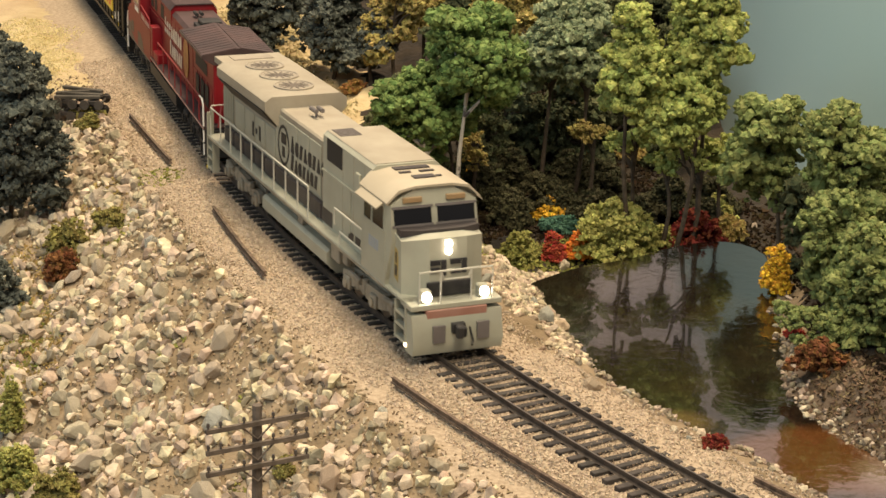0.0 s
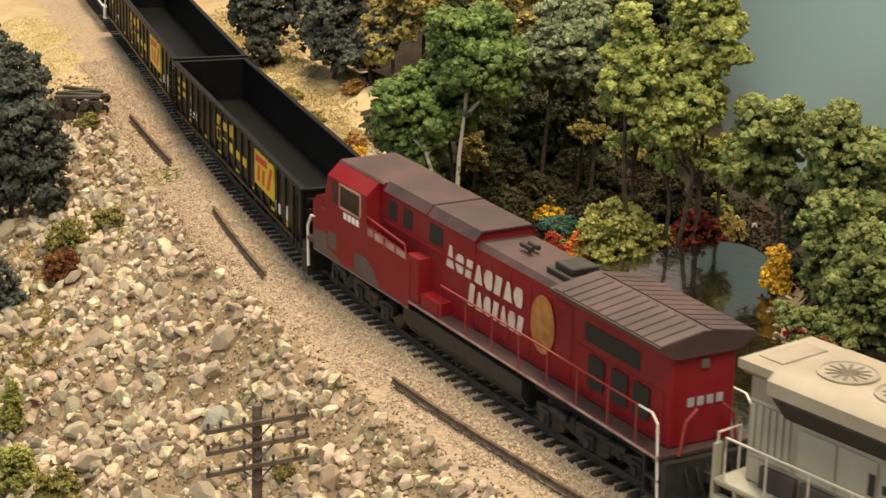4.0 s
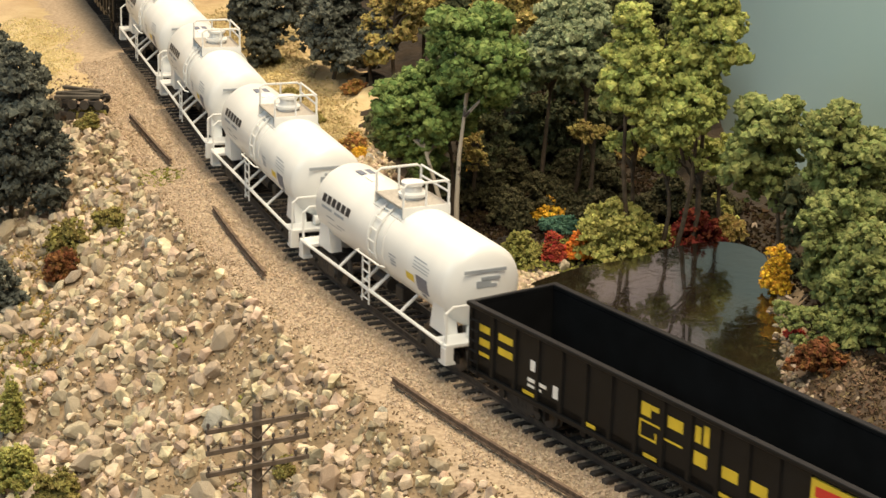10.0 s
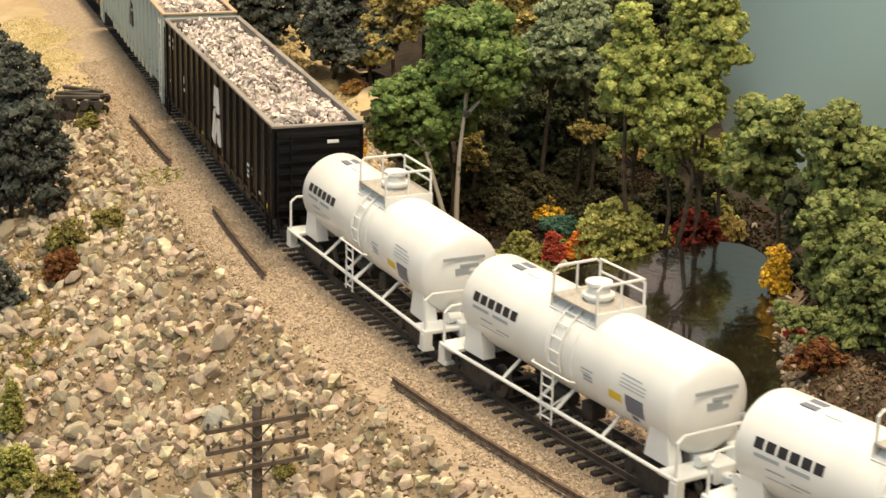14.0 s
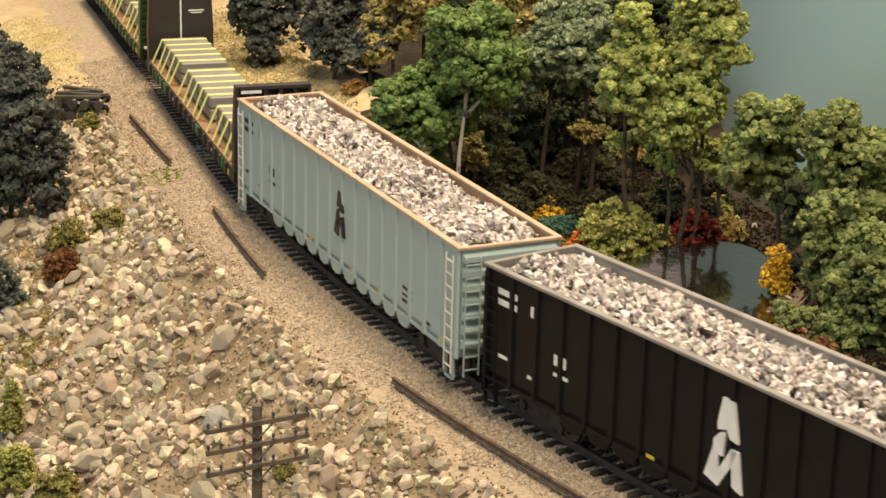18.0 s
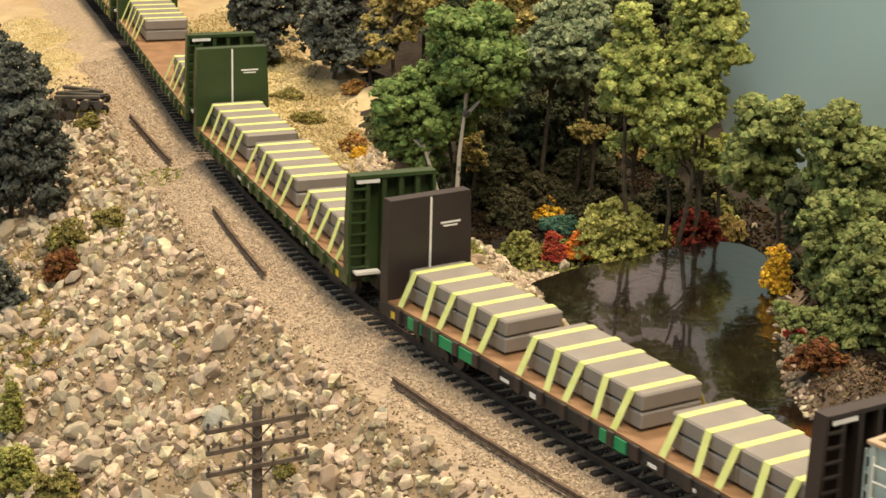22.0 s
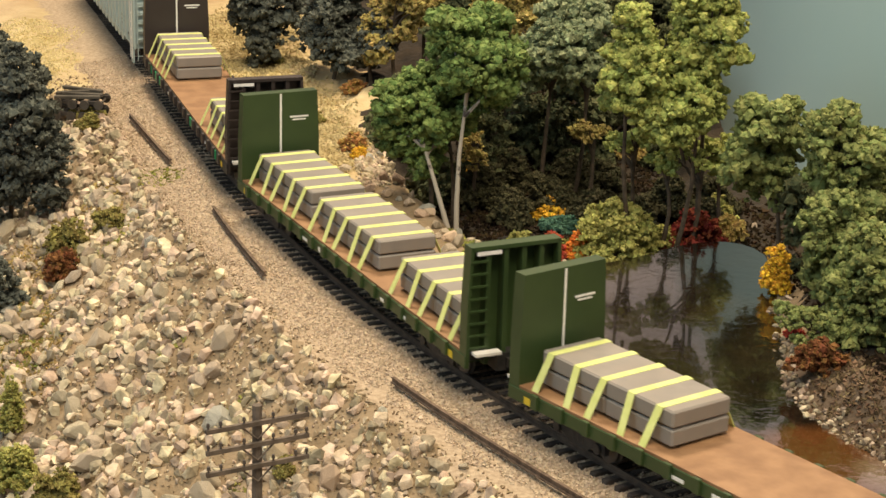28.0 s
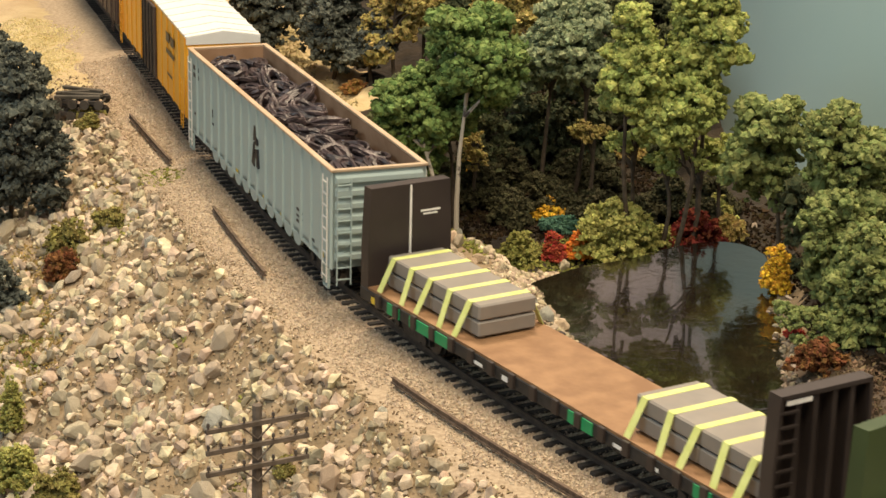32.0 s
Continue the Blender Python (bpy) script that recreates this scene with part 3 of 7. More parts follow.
# -- gondola --
def gondola():
    root = tagged(new("gondola_car"), "empty black steel gondola car with yellow markings on the track", "freight car", "black gondola cars")
    a, w, top, floor = 9.7, 1.46, 2.88, 1.18
    part("floor", Shape().box(-a, a, -w, w, 0.98, floor), M_black, root)
    for sd in (-1, 1):
        side = part("side", Shape().box(-a, a, sd * (w - 0.07), sd * w, 0.9, top - 0.1), M_black, root)
        part("top_rail", Shape().box(-a - 0.06, a + 0.06, sd * (w - 0.1), sd * (w + 0.11), top - 0.12, top, 0.02), M_black, side)
        part("side_sill", Shape().box(-a, a, sd * w, sd * (w + 0.08), 0.84, 0.98, 0.01), M_black, side)
        rib = Shape().prism([(-0.09, 0.0), (-0.06, 0.06), (0.06, 0.06), (0.09, 0.0)], 0.95, top - 0.12, "z").mesh("rib", HO)
        rib.materials.append(M_black)
        for i in range(20):
            o = part("rib", rib, None, side)
            o.location = ((-a + 0.1 + i * (2 * a - 0.2) / 19) * HO, sd * (w - 0.002) * HO, 0)
            o.rotation_euler = (0, 0, 0 if sd > 0 else math.pi)
        hop = Shape()
        for i in range(1, 19, 2):
            x = -a + 0.1 + i * 1.0
            hop.prism([(x - 0.14, 0.86), (x + 0.14, 0.86), (x + 0.1, 0.66), (x - 0.1, 0.66)], sd * (w - 0.1), sd * w, "y")
        part("lug_row", hop, M_black, side)
        y = sd * (w + 0.001)
        bars(side, "number_marking", [(-9.25, -8.75, 2.15, 2.35), (-8.35, -7.6, 2.15, 2.35), (-9.25, -8.75, 1.75, 1.95), (-8.35, -7.6, 1.75, 1.95), (-9.25, -8.75, 1.45, 1.55)], y, M_yl)
        bars(side, "small_marking", [(-6.9, -6.55, 1.75, 2.05), (-7.0, -6.2, 1.42, 1.52), (-7.0, -6.4, 1.27, 1.34), (-5.9, -5.55, 1.3, 1.65), (6.3, 6.9, 1.15, 1.5), (7.4, 7.85, 1.2, 1.7)], y, M_wl, "small white stencil panels")
        bars(side, "sill_marking", [(x, x + 0.5, 1.02, 1.12) for x in (-7.2, -4.6, -2.2, 0.6, 3.1, 5.6)] + [(7.4, 7.85, 0.98, 1.15)], y, M_yl)
        bars(side, "name_marking", [(-2.35, -2.00, 2.1, 2.45), (-1.98, -1.70, 2.32, 2.45), (-1.35, -0.80, 2.1, 2.4), (-0.35, -0.15, 2.08, 2.5), (-0.05, 0.15, 2.08, 2.6), (-0.35, 0.10, 1.5, 1.85), (0.65, 1.20, 1.52, 1.82), (1.65, 2.20, 1.52, 1.82)], y, M_yl, "plain yellow blocks of a name")
        bars(side, "arrow_marking", [(-2.40, -1.55, 1.93, 1.98), (-2.40, -2.35, 1.5, 1.95), (-2.40, -1.80, 1.5, 1.55), (-1.80, -1.75, 1.5, 1.75), (-1.55, -1.50, 1.75, 1.95), (-1.50, -0.80, 1.72, 1.77)], y, M_yl)
        part("logo_panel", Shape().box(3.60, 6.16, y, sd * (w + 0.062), 1.42, 2.66), M_yl, side, "yellow logo panel with red shapes")
        sh = Shape()
        yy = sd * (w + 0.0625)
        sh.prism([(3.75, 2.25), (5.3, 2.33), (5.3, 2.56), (3.75, 2.5)], yy, yy + sd * 0.01, "y")
        for x in (4.0, 4.66):
            sh.prism([(x, 1.62), (x + 0.30, 1.62), (x + 0.36, 2.17), (x + 0.06, 2.17)], yy, yy + sd * 0.008, "y")
        sh.prism([(5.3, 1.62), (5.6, 1.62), (6.02, 2.46), (5.72, 2.46)], yy, yy + sd * 0.012, "y")
        part("logo_mark", sh, M_rd, side)
        for x in (-9.3, 9.3):
            part("ladder", ladder(x, sd * (w + 0.14), 0.8, 2.6, 0.42, 6), M_black, side)
    for sd in (-1, 1):
        end = part("end", Shape().box(sd * (a - 0.07), sd * a, -w, w, 0.95, top - 0.02), M_black, root)
        part("end_rail", Shape().box(sd * (a - 0.08), sd * (a + 0.06), -w, w, top - 0.125, top - 0.005, 0.02), M_black, end)
        sh = Shape()
        for z in (1.25, 1.65, 2.05, 2.4):
            sh.box(sd * a, sd * (a + 0.09), -w + 0.1, w - 0.1, z, z + 0.14, 0.03)
        part("end_rib", sh, M_black, end)
        part("ladder", ladder(sd * (a + 0.13), -1.1, 0.9, 2.6, 0.42, 5, "y"), M_black, end)
        sh = Shape()
        for yy in (-0.45, -0.1, 0.25):
            sh.box(sd * (a + 0.092), sd * (a + 0.1), yy, yy + 0.25, 1.92, 2.02)
        part("end_marking", sh, M_yl, end)
    part("centre_sill", Shape().box(-a + 0.2, a - 0.2, -0.35, 0.35, 0.62, 0.99), M_dark, root)
    freight_truck(root, -7.6)
    freight_truck(root, 7.6)
    couplers(root, a)
    return root


# -- tank car --
def tank_car():
    root = tagged(new("tank_car"), "white cylindrical tank car with railed top platform", "tank car", "white tank cars")
    r, cz, hl = 1.27, 2.42, 4.72
    prof = [(-hl - 0.42, 0.02), (-hl - 0.40, 0.35), (-hl - 0.32, 0.75), (-hl - 0.17, 1.05), (-hl - 0.04, 1.21), (-hl + 0.1, r)]
    tank = part("tank", Shape().lathe(prof + [(-p[0], p[1]) for p in reversed(prof)], 48, "x", (0, 0, cz)), M_white, root, smooth=50)
    for x in (-0.55, 0.05, 0.6):
        part("band", Shape().lathe([(x - 0.06, r + 0.002), (x - 0.05, r + 0.02), (x + 0.05, r + 0.02), (x + 0.06, r + 0.002)], 48, "x", (0, 0, cz)), M_white, tank)
    for x in (-3.7, -2.9):
        sh = Shape()
        for y in (-0.28, 0.02):
            sh.box(x, x + 0.5, y, y + 0.2, cz + r - 0.03, cz + r + 0.005)
        part("roof_stencil", sh, M_wl if x > -3 else M_blue, tank)
    deck = part("platform", Shape().box(-1.0, 1.0, -0.78, 0.78, cz + r + 0.02, cz + r + 0.09, 0.01), M_platform, root, "grey grating walkway on the tank top")
    part("platform_skirt", Shape().box(-1.04, -1.0, -0.8, 0.8, cz + r - 0.25, cz + r + 0.1).box(1.0, 1.04, -0.8, 0.8, cz + r - 0.25, cz + r + 0.1).box(-1.04, 1.04, -0.84, -0.8, cz + r - 0.4, cz + r - 0.28), M_white, deck)
    zt = cz + r + 0.1
    for sx in (-1, 1):
        rail = Shape()
        rail.tube([(sx * 0.98, -0.76, zt), (sx * 0.98, -0.76, zt + 0.62), (sx * 0.98, -0.62, zt + 0.72), (sx * 0.98, 0.62, zt + 0.72), (sx * 0.98, 0.76, zt + 0.62), (sx * 0.98, 0.76, zt)], 0.04, 6)
        rail.cyl((sx * 0.98, 0, zt), (sx * 0.98, 0, zt + 0.72), 0.035, 6)
        part("railing", rail, M_white, deck)
    rail = Shape().tube([(-0.98, 0.76, zt + 0.36), (0.98, 0.76, zt + 0.36)], 0.035, 6).tube([(-0.98, 0.76, zt + 0.70), (0.98, 0.76, zt + 0.70)], 0.035, 6)
    part("railing", rail, M_white, deck)
    part("dome", Shape().lathe([(0, 0.36), (0.1, 0.36), (0.12, 0.44), (0.2, 0.44), (0.24, 0.3), (0.42, 0.28), (0.46, 0.36), (0.54, 0.36), (0.58, 0.1)], 20, "z", (0, 0, cz + r + 0.06)), M_white, root, "white valve dome")
    for sd in (-1, 1):
        part("side_ladder", ladder(-0.05, sd * 1.5, 0.55, 2.0, 0.5, 5, "x", 0.03), M_white, root)
        sh = Shape()
        for x in (-0.3, 0.2):
            pts = [(x, sd * (r + 0.07) * math.cos(t), cz + (r + 0.07) * math.sin(t)) for t in np.linspace(-0.3, 1.35, 9)]
            sh.tube(pts, 0.028, 5)
        for t in np.linspace(-0.2, 1.2, 6):
            sh.cyl((-0.3, sd * (r + 0.07) * math.cos(t), cz + (r + 0.07) * math.sin(t)), (0.2, sd * (r + 0.07) * math.cos(t), cz + (r + 0.07) * math.sin(t)), 0.025, 5)
        part("tank_ladder", sh, M_white, root)
        part("grab_rail", Shape().tube([(-0.9, sd * 1.36, 2.0), (-0.8, sd * 1.5, 2.03), (0.9, sd * 1.5, 2.03), (1.0, sd * 1.36, 2.0)], 0.03, 6), M_white, root)
        part("running_rail", Shape().tube([(-5.3, sd * 1.48, 1.02), (5.3, sd * 1.48, 1.02)], 0.055, 6), M_white, root)
        sh = Shape()
        for x in (-2.2, -0.45, 0.35, 2.4):
            sh.tube([(x, sd * 1.48, 1.02), (x, sd * 0.9, 1.5)], 0.05, 6)
        sh.tube([(-0.45, sd * 1.48, 0.6), (0.35, sd * 0.95, 1.45)], 0.035, 6)
        part("rail_strut", sh, M_white, root)
        y = sd * (r - 0.10)
        # painted marks lie on the tank's curve
        def on_tank(name, x0, x1, a0, a1, material, label="", n=5, sd=sd):
            sh = Shape()
            vs = []
            for x in (x0, x1):
                for k in range(n):
                    t = a0 + (a1 - a0) * k / (n - 1)
                    vs.append((x, sd * (r + 0.006) * math.cos(t), cz + (r + 0.006) * math.sin(t)))
            sh.add(vs, [(k, k + 1, n + k + 1, n + k) for k in range(n - 1)])
            return sh
        mark = Shape()
        for i in range(6):
            x0 = -4.15 + i * 0.37
            s2 = on_tank("", x0, x0 + 0.29, 0.21, 0.42, None)
            mark.add(s2.v, s2.f)
        part("name_marking", mark, M_ink, tank, "plain black blocks of a name")
        for piece in ((-4.1, -3.3, 0.06, 0.13), (-3.1, -2.35, 0.06, 0.13), (-3.7, -3.1, -0.12, -0.09), (-2.9, -2.3, -0.2, -0.17), (-3.7, -2.6, -0.28, -0.26), (1.1, 1.6, 0.02, 0.05), (1.1, 1.5, -0.05, -0.03), (1.2, 1.6, -0.12, -0.07), (1.2, 1.6, -0.2, -0.15), (2.75, 3.6, 0.33, 0.36), (2.75, 3.8, 0.25, 0.27), (2.75, 3.8, 0.17, 0.19), (2.75, 3.8, 0.10, 0.12)):
            part("stencil", on_tank("", *piece, None), M_greyink, tank, "fine grey stencil line")
        part("data_panel", on_tank("", 3.0, 3.75, -0.42, -0.02, None), M_blue, tank, "slate blue data panel")
        part("yellow_panel", on_tank("", 2.3, 2.85, -0.28, -0.10, None), M_yl, tank, "small yellow panel")
        part("data_panel", on_tank("", 3.15, 3.45, -0.58, -0.46, None), M_blue, tank)
        # saddles and end sills
        for sx in (-1, 1):
            sh = Shape().prism([(sx * 3.7, 1.0), (sx * 4.75, 1.0), (sx * 4.5, 2.1), (sx * 3.95, 2.1)], sd * 0.72, sd * 1.12, "y")
            part("saddle", sh, M_white, root)
    for sx in (-1, 1):
        end = part("end_platform", Shape().box(sx * 4.7, sx * 5.5, -1.48, 1.48, 0.92, 1.04, 0.02), M_white, root)
        sh = Shape()
        for sd in (-1, 1):
            part("step", Shape().box(sx * 5.2, sx * 5.5, sd * 1.2, sd * 1.5, 0.45, 0.95, 0.03).box(sx * 5.1, sx * 5.5, sd * 1.15, sd * 1.5, 0.42, 0.5), M_white, end)
        rail = Shape().tube([(sx * 5.35, -1.4, 1.0), (sx * 5.35, -1.4, 1.95), (sx * 5.35, -1.2, 2.1), (sx * 5.35, 1.2, 2.1), (sx * 5.35, 1.4, 1.95), (sx * 5.35, 1.4, 1.0)], 0.042, 6)
        part("end_railing", rail, M_white, end)
        sh = Shape().box(sx * 4.3, sx * 5.6, -0.35, 0.35, 0.7, 1.2, 0.03)
        part("stub_sill", sh, M_white, root)
        sh = Shape().box(sx * 4.9, sx * 5.3, 0.5, 0.9, 1.04, 1.45, 0.05).cyl((sx * 5.2, -0.6, 1.25), (sx * 5.2, -0.2, 1.25), 0.16, 10)
        part("brake_gear", sh, M_white, end)
        sh = Shape()
        for z, y0, y1 in ((2.95, -0.75, 0.6), (2.72, -0.2, 0.4), (2.6, -0.35, 0.1), (2.5, -0.35, 0.3)):
            sh.box(sx * (hl + 0.39), sx * (hl + 0.425 if z < 2.8 else hl + 0.41), y0, y1, z, z + 0.1)
        part("end_stencil", sh, M_greyink, tank)
    sh = Shape().cyl((-1.4, -0.5, 0.95), (-0.2, -0.5, 0.95), 0.22, 10).box(0.4, 0.9, -0.7, -0.2, 0.75, 1.2, 0.03)
    part("brake_cylinder", sh, M_dark, root)
    freight_truck(root, -4.1)
    freight_truck(root, 4.1)
    couplers(root, 5.45, M_white)
    return root


M_platform = mat("grey_grating", (0.30, 0.28, 0.25), 0.7, colour2=(0.42, 0.4, 0.36), size=900)
M_greyink = mat("faint_grey_stencil", (0.30, 0.33, 0.36), 0.6, size=200)


# -- high-sided scrap car --
def scrap_heap(length, width, z, kind):
    rs = np.random.RandomState(31 + len(kind))
    if kind == "chips":
        n = 2600
        x, y = rs.uniform(-length, length, n), rs.uniform(-width, width, n)
        h = z + 0.16 * np.cos(y / width * 1.4) + 0.08 * np.sin(x * 1.1) + rs.normal(0, 0.05, n)
        v, f = grains(rs, np.column_stack([x, y, h]) * HO, rs.uniform(0.08, 0.24, n) * HO, OCTA, 0.4, 0.6)
        return fast_mesh("scrap_load", v, f, M_scrap)
    return None


def bales(root, length, z):
    """Coils of old cable, each a bundle of flattened loops."""
    rs = np.random.RandomState(36)
    for i in range(22):
        cx, cy = -length + 0.9 + (2 * length - 1.8) * (i // 2) / 10 + rs.uniform(-0.2, 0.2), (i % 2 - 0.5) * 1.15 + rs.uniform(-0.12, 0.12)
        turn, lean, tip = rs.normal(0.0, 0.35), rs.normal(0, 0.22), rs.normal(0, 0.16)
        m = Matrix.Translation((cx, cy, z + rs.uniform(-0.12, 0.14))) @ Euler((lean, tip, turn)).to_matrix().to_4x4()
        sh = Shape()
        for k in range(15):
            a, b, h, ph = rs.uniform(0.45, 0.98), rs.uniform(0.16, 0.58), rs.uniform(-0.22, 0.24), rs.uniform(0, 6.28)
            ring = [m @ Vector((a * math.cos(t), b * math.sin(t), h + 0.07 * math.sin(2 * t + ph))) for t in np.linspace(0, 2 * math.pi, 17)]
            sh.tube(ring, rs.uniform(0.055, 0.10), 5)
        part("cable_coil", sh, M_wrap, root, "dark coil of old cable")


M_scrap = mat("silvery_metal_scrap", (0.30, 0.24, 0.21), 0.6, 0.1, colour2=(0.66, 0.61, 0.56), size=700, island=0.6)
M_wrap = mat("dark_purple_brown_bales", (0.024, 0.016, 0.017), 0.40, colour2=(0.085, 0.058, 0.058), size=160, bump=0.0016, bump_size=420, spec=0.7, lo=0.45, hi=0.7)


def scrap_car(paint, rim, inside, mark, kind, label, load_label):
    root = tagged(new("scrap_car"), label, "freight car")
    a, w, top, low = 9.22, 1.52, 4.28, 1.02
    part("floor", Shape().box(-a, a, -w, w, low, low + 0.2), paint, root)
    for sd in (-1, 1):
        side = part("side", Shape().box(-a, a, sd * (w - 0.06), sd * w, low, top - 0.08), paint, root)
        part("side_lining", Shape().box(-a + 0.08, a - 0.08, sd * (w - 0.10), sd * (w - 0.062), low + 0.2, top - 0.1), inside, side)
        part("top_rail", Shape().box(-a - 0.07, a + 0.07, sd * (w - 0.1), sd * (w + 0.1), top - 0.1, top, 0.02), rim, side)
        rib = Shape().prism([(-0.10, 0.0), (-0.07, 0.075), (0.07, 0.075), (0.10, 0.0)], low - 0.02, top - 0.1, "z").mesh("rib", HO)
        rib.materials.append(paint)
        for i in range(18):
            o = part("rib", rib, None, side)
            o.location = ((-a + 0.1 + i * (2 * a - 0.2) / 17) * HO, sd * (w - 0.002) * HO, 0)
            o.rotation_euler = (0, 0, 0 if sd > 0 else math.pi)
        pitch = (2 * a - 0.2) / 17
        tab = Shape().prism([(-0.5, 1.04), (-0.46, 0.86), (-0.3, 0.70), (0, 0.64), (0.3, 0.70), (0.46, 0.86), (0.5, 1.04)], -0.05, 0.05, "y").mesh("tab", HO)
        tab.materials.append(paint)
        for i in range(3, 14):
            o = part("tab", tab, None, side)
            o.location = ((-a + 0.1 + (i + 0.5) * pitch) * HO, sd * (w - 0.05) * HO, 0)
        part("side_sill", Shape().box(-a, a, sd * (w - 0.02), sd * (w + 0.03), low - 0.05, low + 0.06, 0.01), paint, side)
        for x in (-a + 0.42, a - 0.42):
            part("ladder", ladder(x, sd * (w + 0.13), 0.5, top - 0.3, 0.46, 9), paint if mark is M_wl else M_handrail, side)
            part("step", Shape().box(x - 0.27, x + 0.27, sd * (w + 0.02), sd * (w + 0.1), 0.3, 0.36).box(x - 0.27, x - 0.22, sd * (w + 0.02), sd * (w + 0.1), 0.3, 1.0).box(x + 0.22, x + 0.27, sd * (w + 0.02), sd * (w + 0.1), 0.3, 1.0), paint, side)
        y = sd * (w + 0.001)
        bars(side, "number_marking", [(-8.7, -7.85, 3.55, 3.72), (-8.7, -7.85, 3.25, 3.42), (-7.25, -6.95, 3.3, 3.6), (-8.6, -8.0, 1.75, 1.85), (-7.3, -6.9, 1.55, 1.65), (-6.2, -5.7, 2.3, 2.6), (-6.2, -5.6, 2.0, 2.1), (5.3, 6.0, 1.85, 1.95), (5.3, 6.0, 1.65, 1.72), (5.3, 5.9, 1.45, 1.55), (6.8, 7.3, 1.3, 1.4)], y, mark)
        bars(side, "yellow_marking", [(-2.4, -2.1, 1.1, 1.2), (1.2, 1.5, 1.1, 1.2), (3.4, 3.7, 1.1, 1.2), (7.9, 8.3, 1.1, 1.3)], y, M_yl)
        # the logo: a plain wedge over a zigzag
        sh = Shape()
        yy, y2 = sd * (w + 0.001), sd * (w + 0.082)
        for piece in ([(0.25, 3.62), (0.62, 3.62), (0.84, 2.62), (0.56, 2.66), (0.46, 2.86), (0.14, 2.78), (0.12, 2.95)],
                      [(0.22, 2.72), (0.42, 2.78), (0.36, 2.15), (0.18, 2.15), (0.02, 2.25), (0.02, 2.5)],
                      [(0.02, 2.3), (0.2, 2.15), (0.2, 1.72), (0.25, 1.35), (-0.24, 1.5)],
                      [(0.2, 1.72), (0.62, 2.42), (0.86, 2.42), (0.62, 1.92), (0.25, 1.35)],
                      [(0.62, 2.4), (0.86, 2.42), (1.06, 1.4), (0.74, 1.5)]):
            if mark is not M_wl:
                piece = [(0.4 + (px - 0.4) * 0.62, 2.75 + (pz - 2.5) * 0.66) for px, pz in piece]
            sh.prism(piece, yy, y2, "y")
        part("logo_mark", sh, mark, side, "plain angular logo shapes")
    for sd in (-1, 1):
        end = part("end", Shape().box(sd * (a - 0.06), sd * a, -w, w, low, top - 0.01), paint, root)
        part("end_lining", Shape().box(sd * (a - 0.1), sd * (a - 0.062), -w + 0.1, w - 0.1, low + 0.2, top - 0.1), inside, end)
        part("end_rail", Shape().box(sd * (a - 0.08), sd * (a + 0.07), -w, w, top - 0.105, top - 0.004, 0.02), rim, end)
        sh = Shape()
        for k in range(7):
            z = low + 0.25 + k * 0.42
            sh.prism([(a, z), (a + 0.14, z + 0.05), (a + 0.14, z + 0.2), (a, z + 0.27)] if sd > 0 else [(-a, z), (-a - 0.14, z + 0.05), (-a - 0.14, z + 0.2), (-a, z + 0.27)], -w + 0.08, w - 0.08, "y")
        part("end_rib", sh, paint, end)
        part("ladder", ladder(sd * (a + 0.2), -1.2, 0.5, top - 0.3, 0.46, 9, "y"), paint, end)
        sh = Shape()
        for k, yy in enumerate((0.3, 0.5, 0.2)):
            sh.box(sd * (a + 0.142), sd * (a + 0.15), yy, yy + 0.4, 3.6 - k * 0.85, 3.72 - k * 0.85)
        part("end_marking", sh, mark, end)
    part("centre_sill", Shape().box(-a + 0.2, a - 0.2, -0.4, 0.4, 0.62, low + 0.01), M_dark, root)
    freight_truck(root, -7.0)
    freight_truck(root, 7.0)
    couplers(root, a)
    if kind == "chips":
        tagged(part("scrap_load", scrap_heap(a - 0.25, w - 0.2, top - 0.30, kind), None, root, load_label), kind="stuff")
    else:
        part("scrap_bed", Shape().box(-a + 0.12, a - 0.12, -w + 0.12, w - 0.12, top - 1.15, top - 0.80), M_wrap, root)
        bales(root, a - 0.25, top - 0.58)
    return root


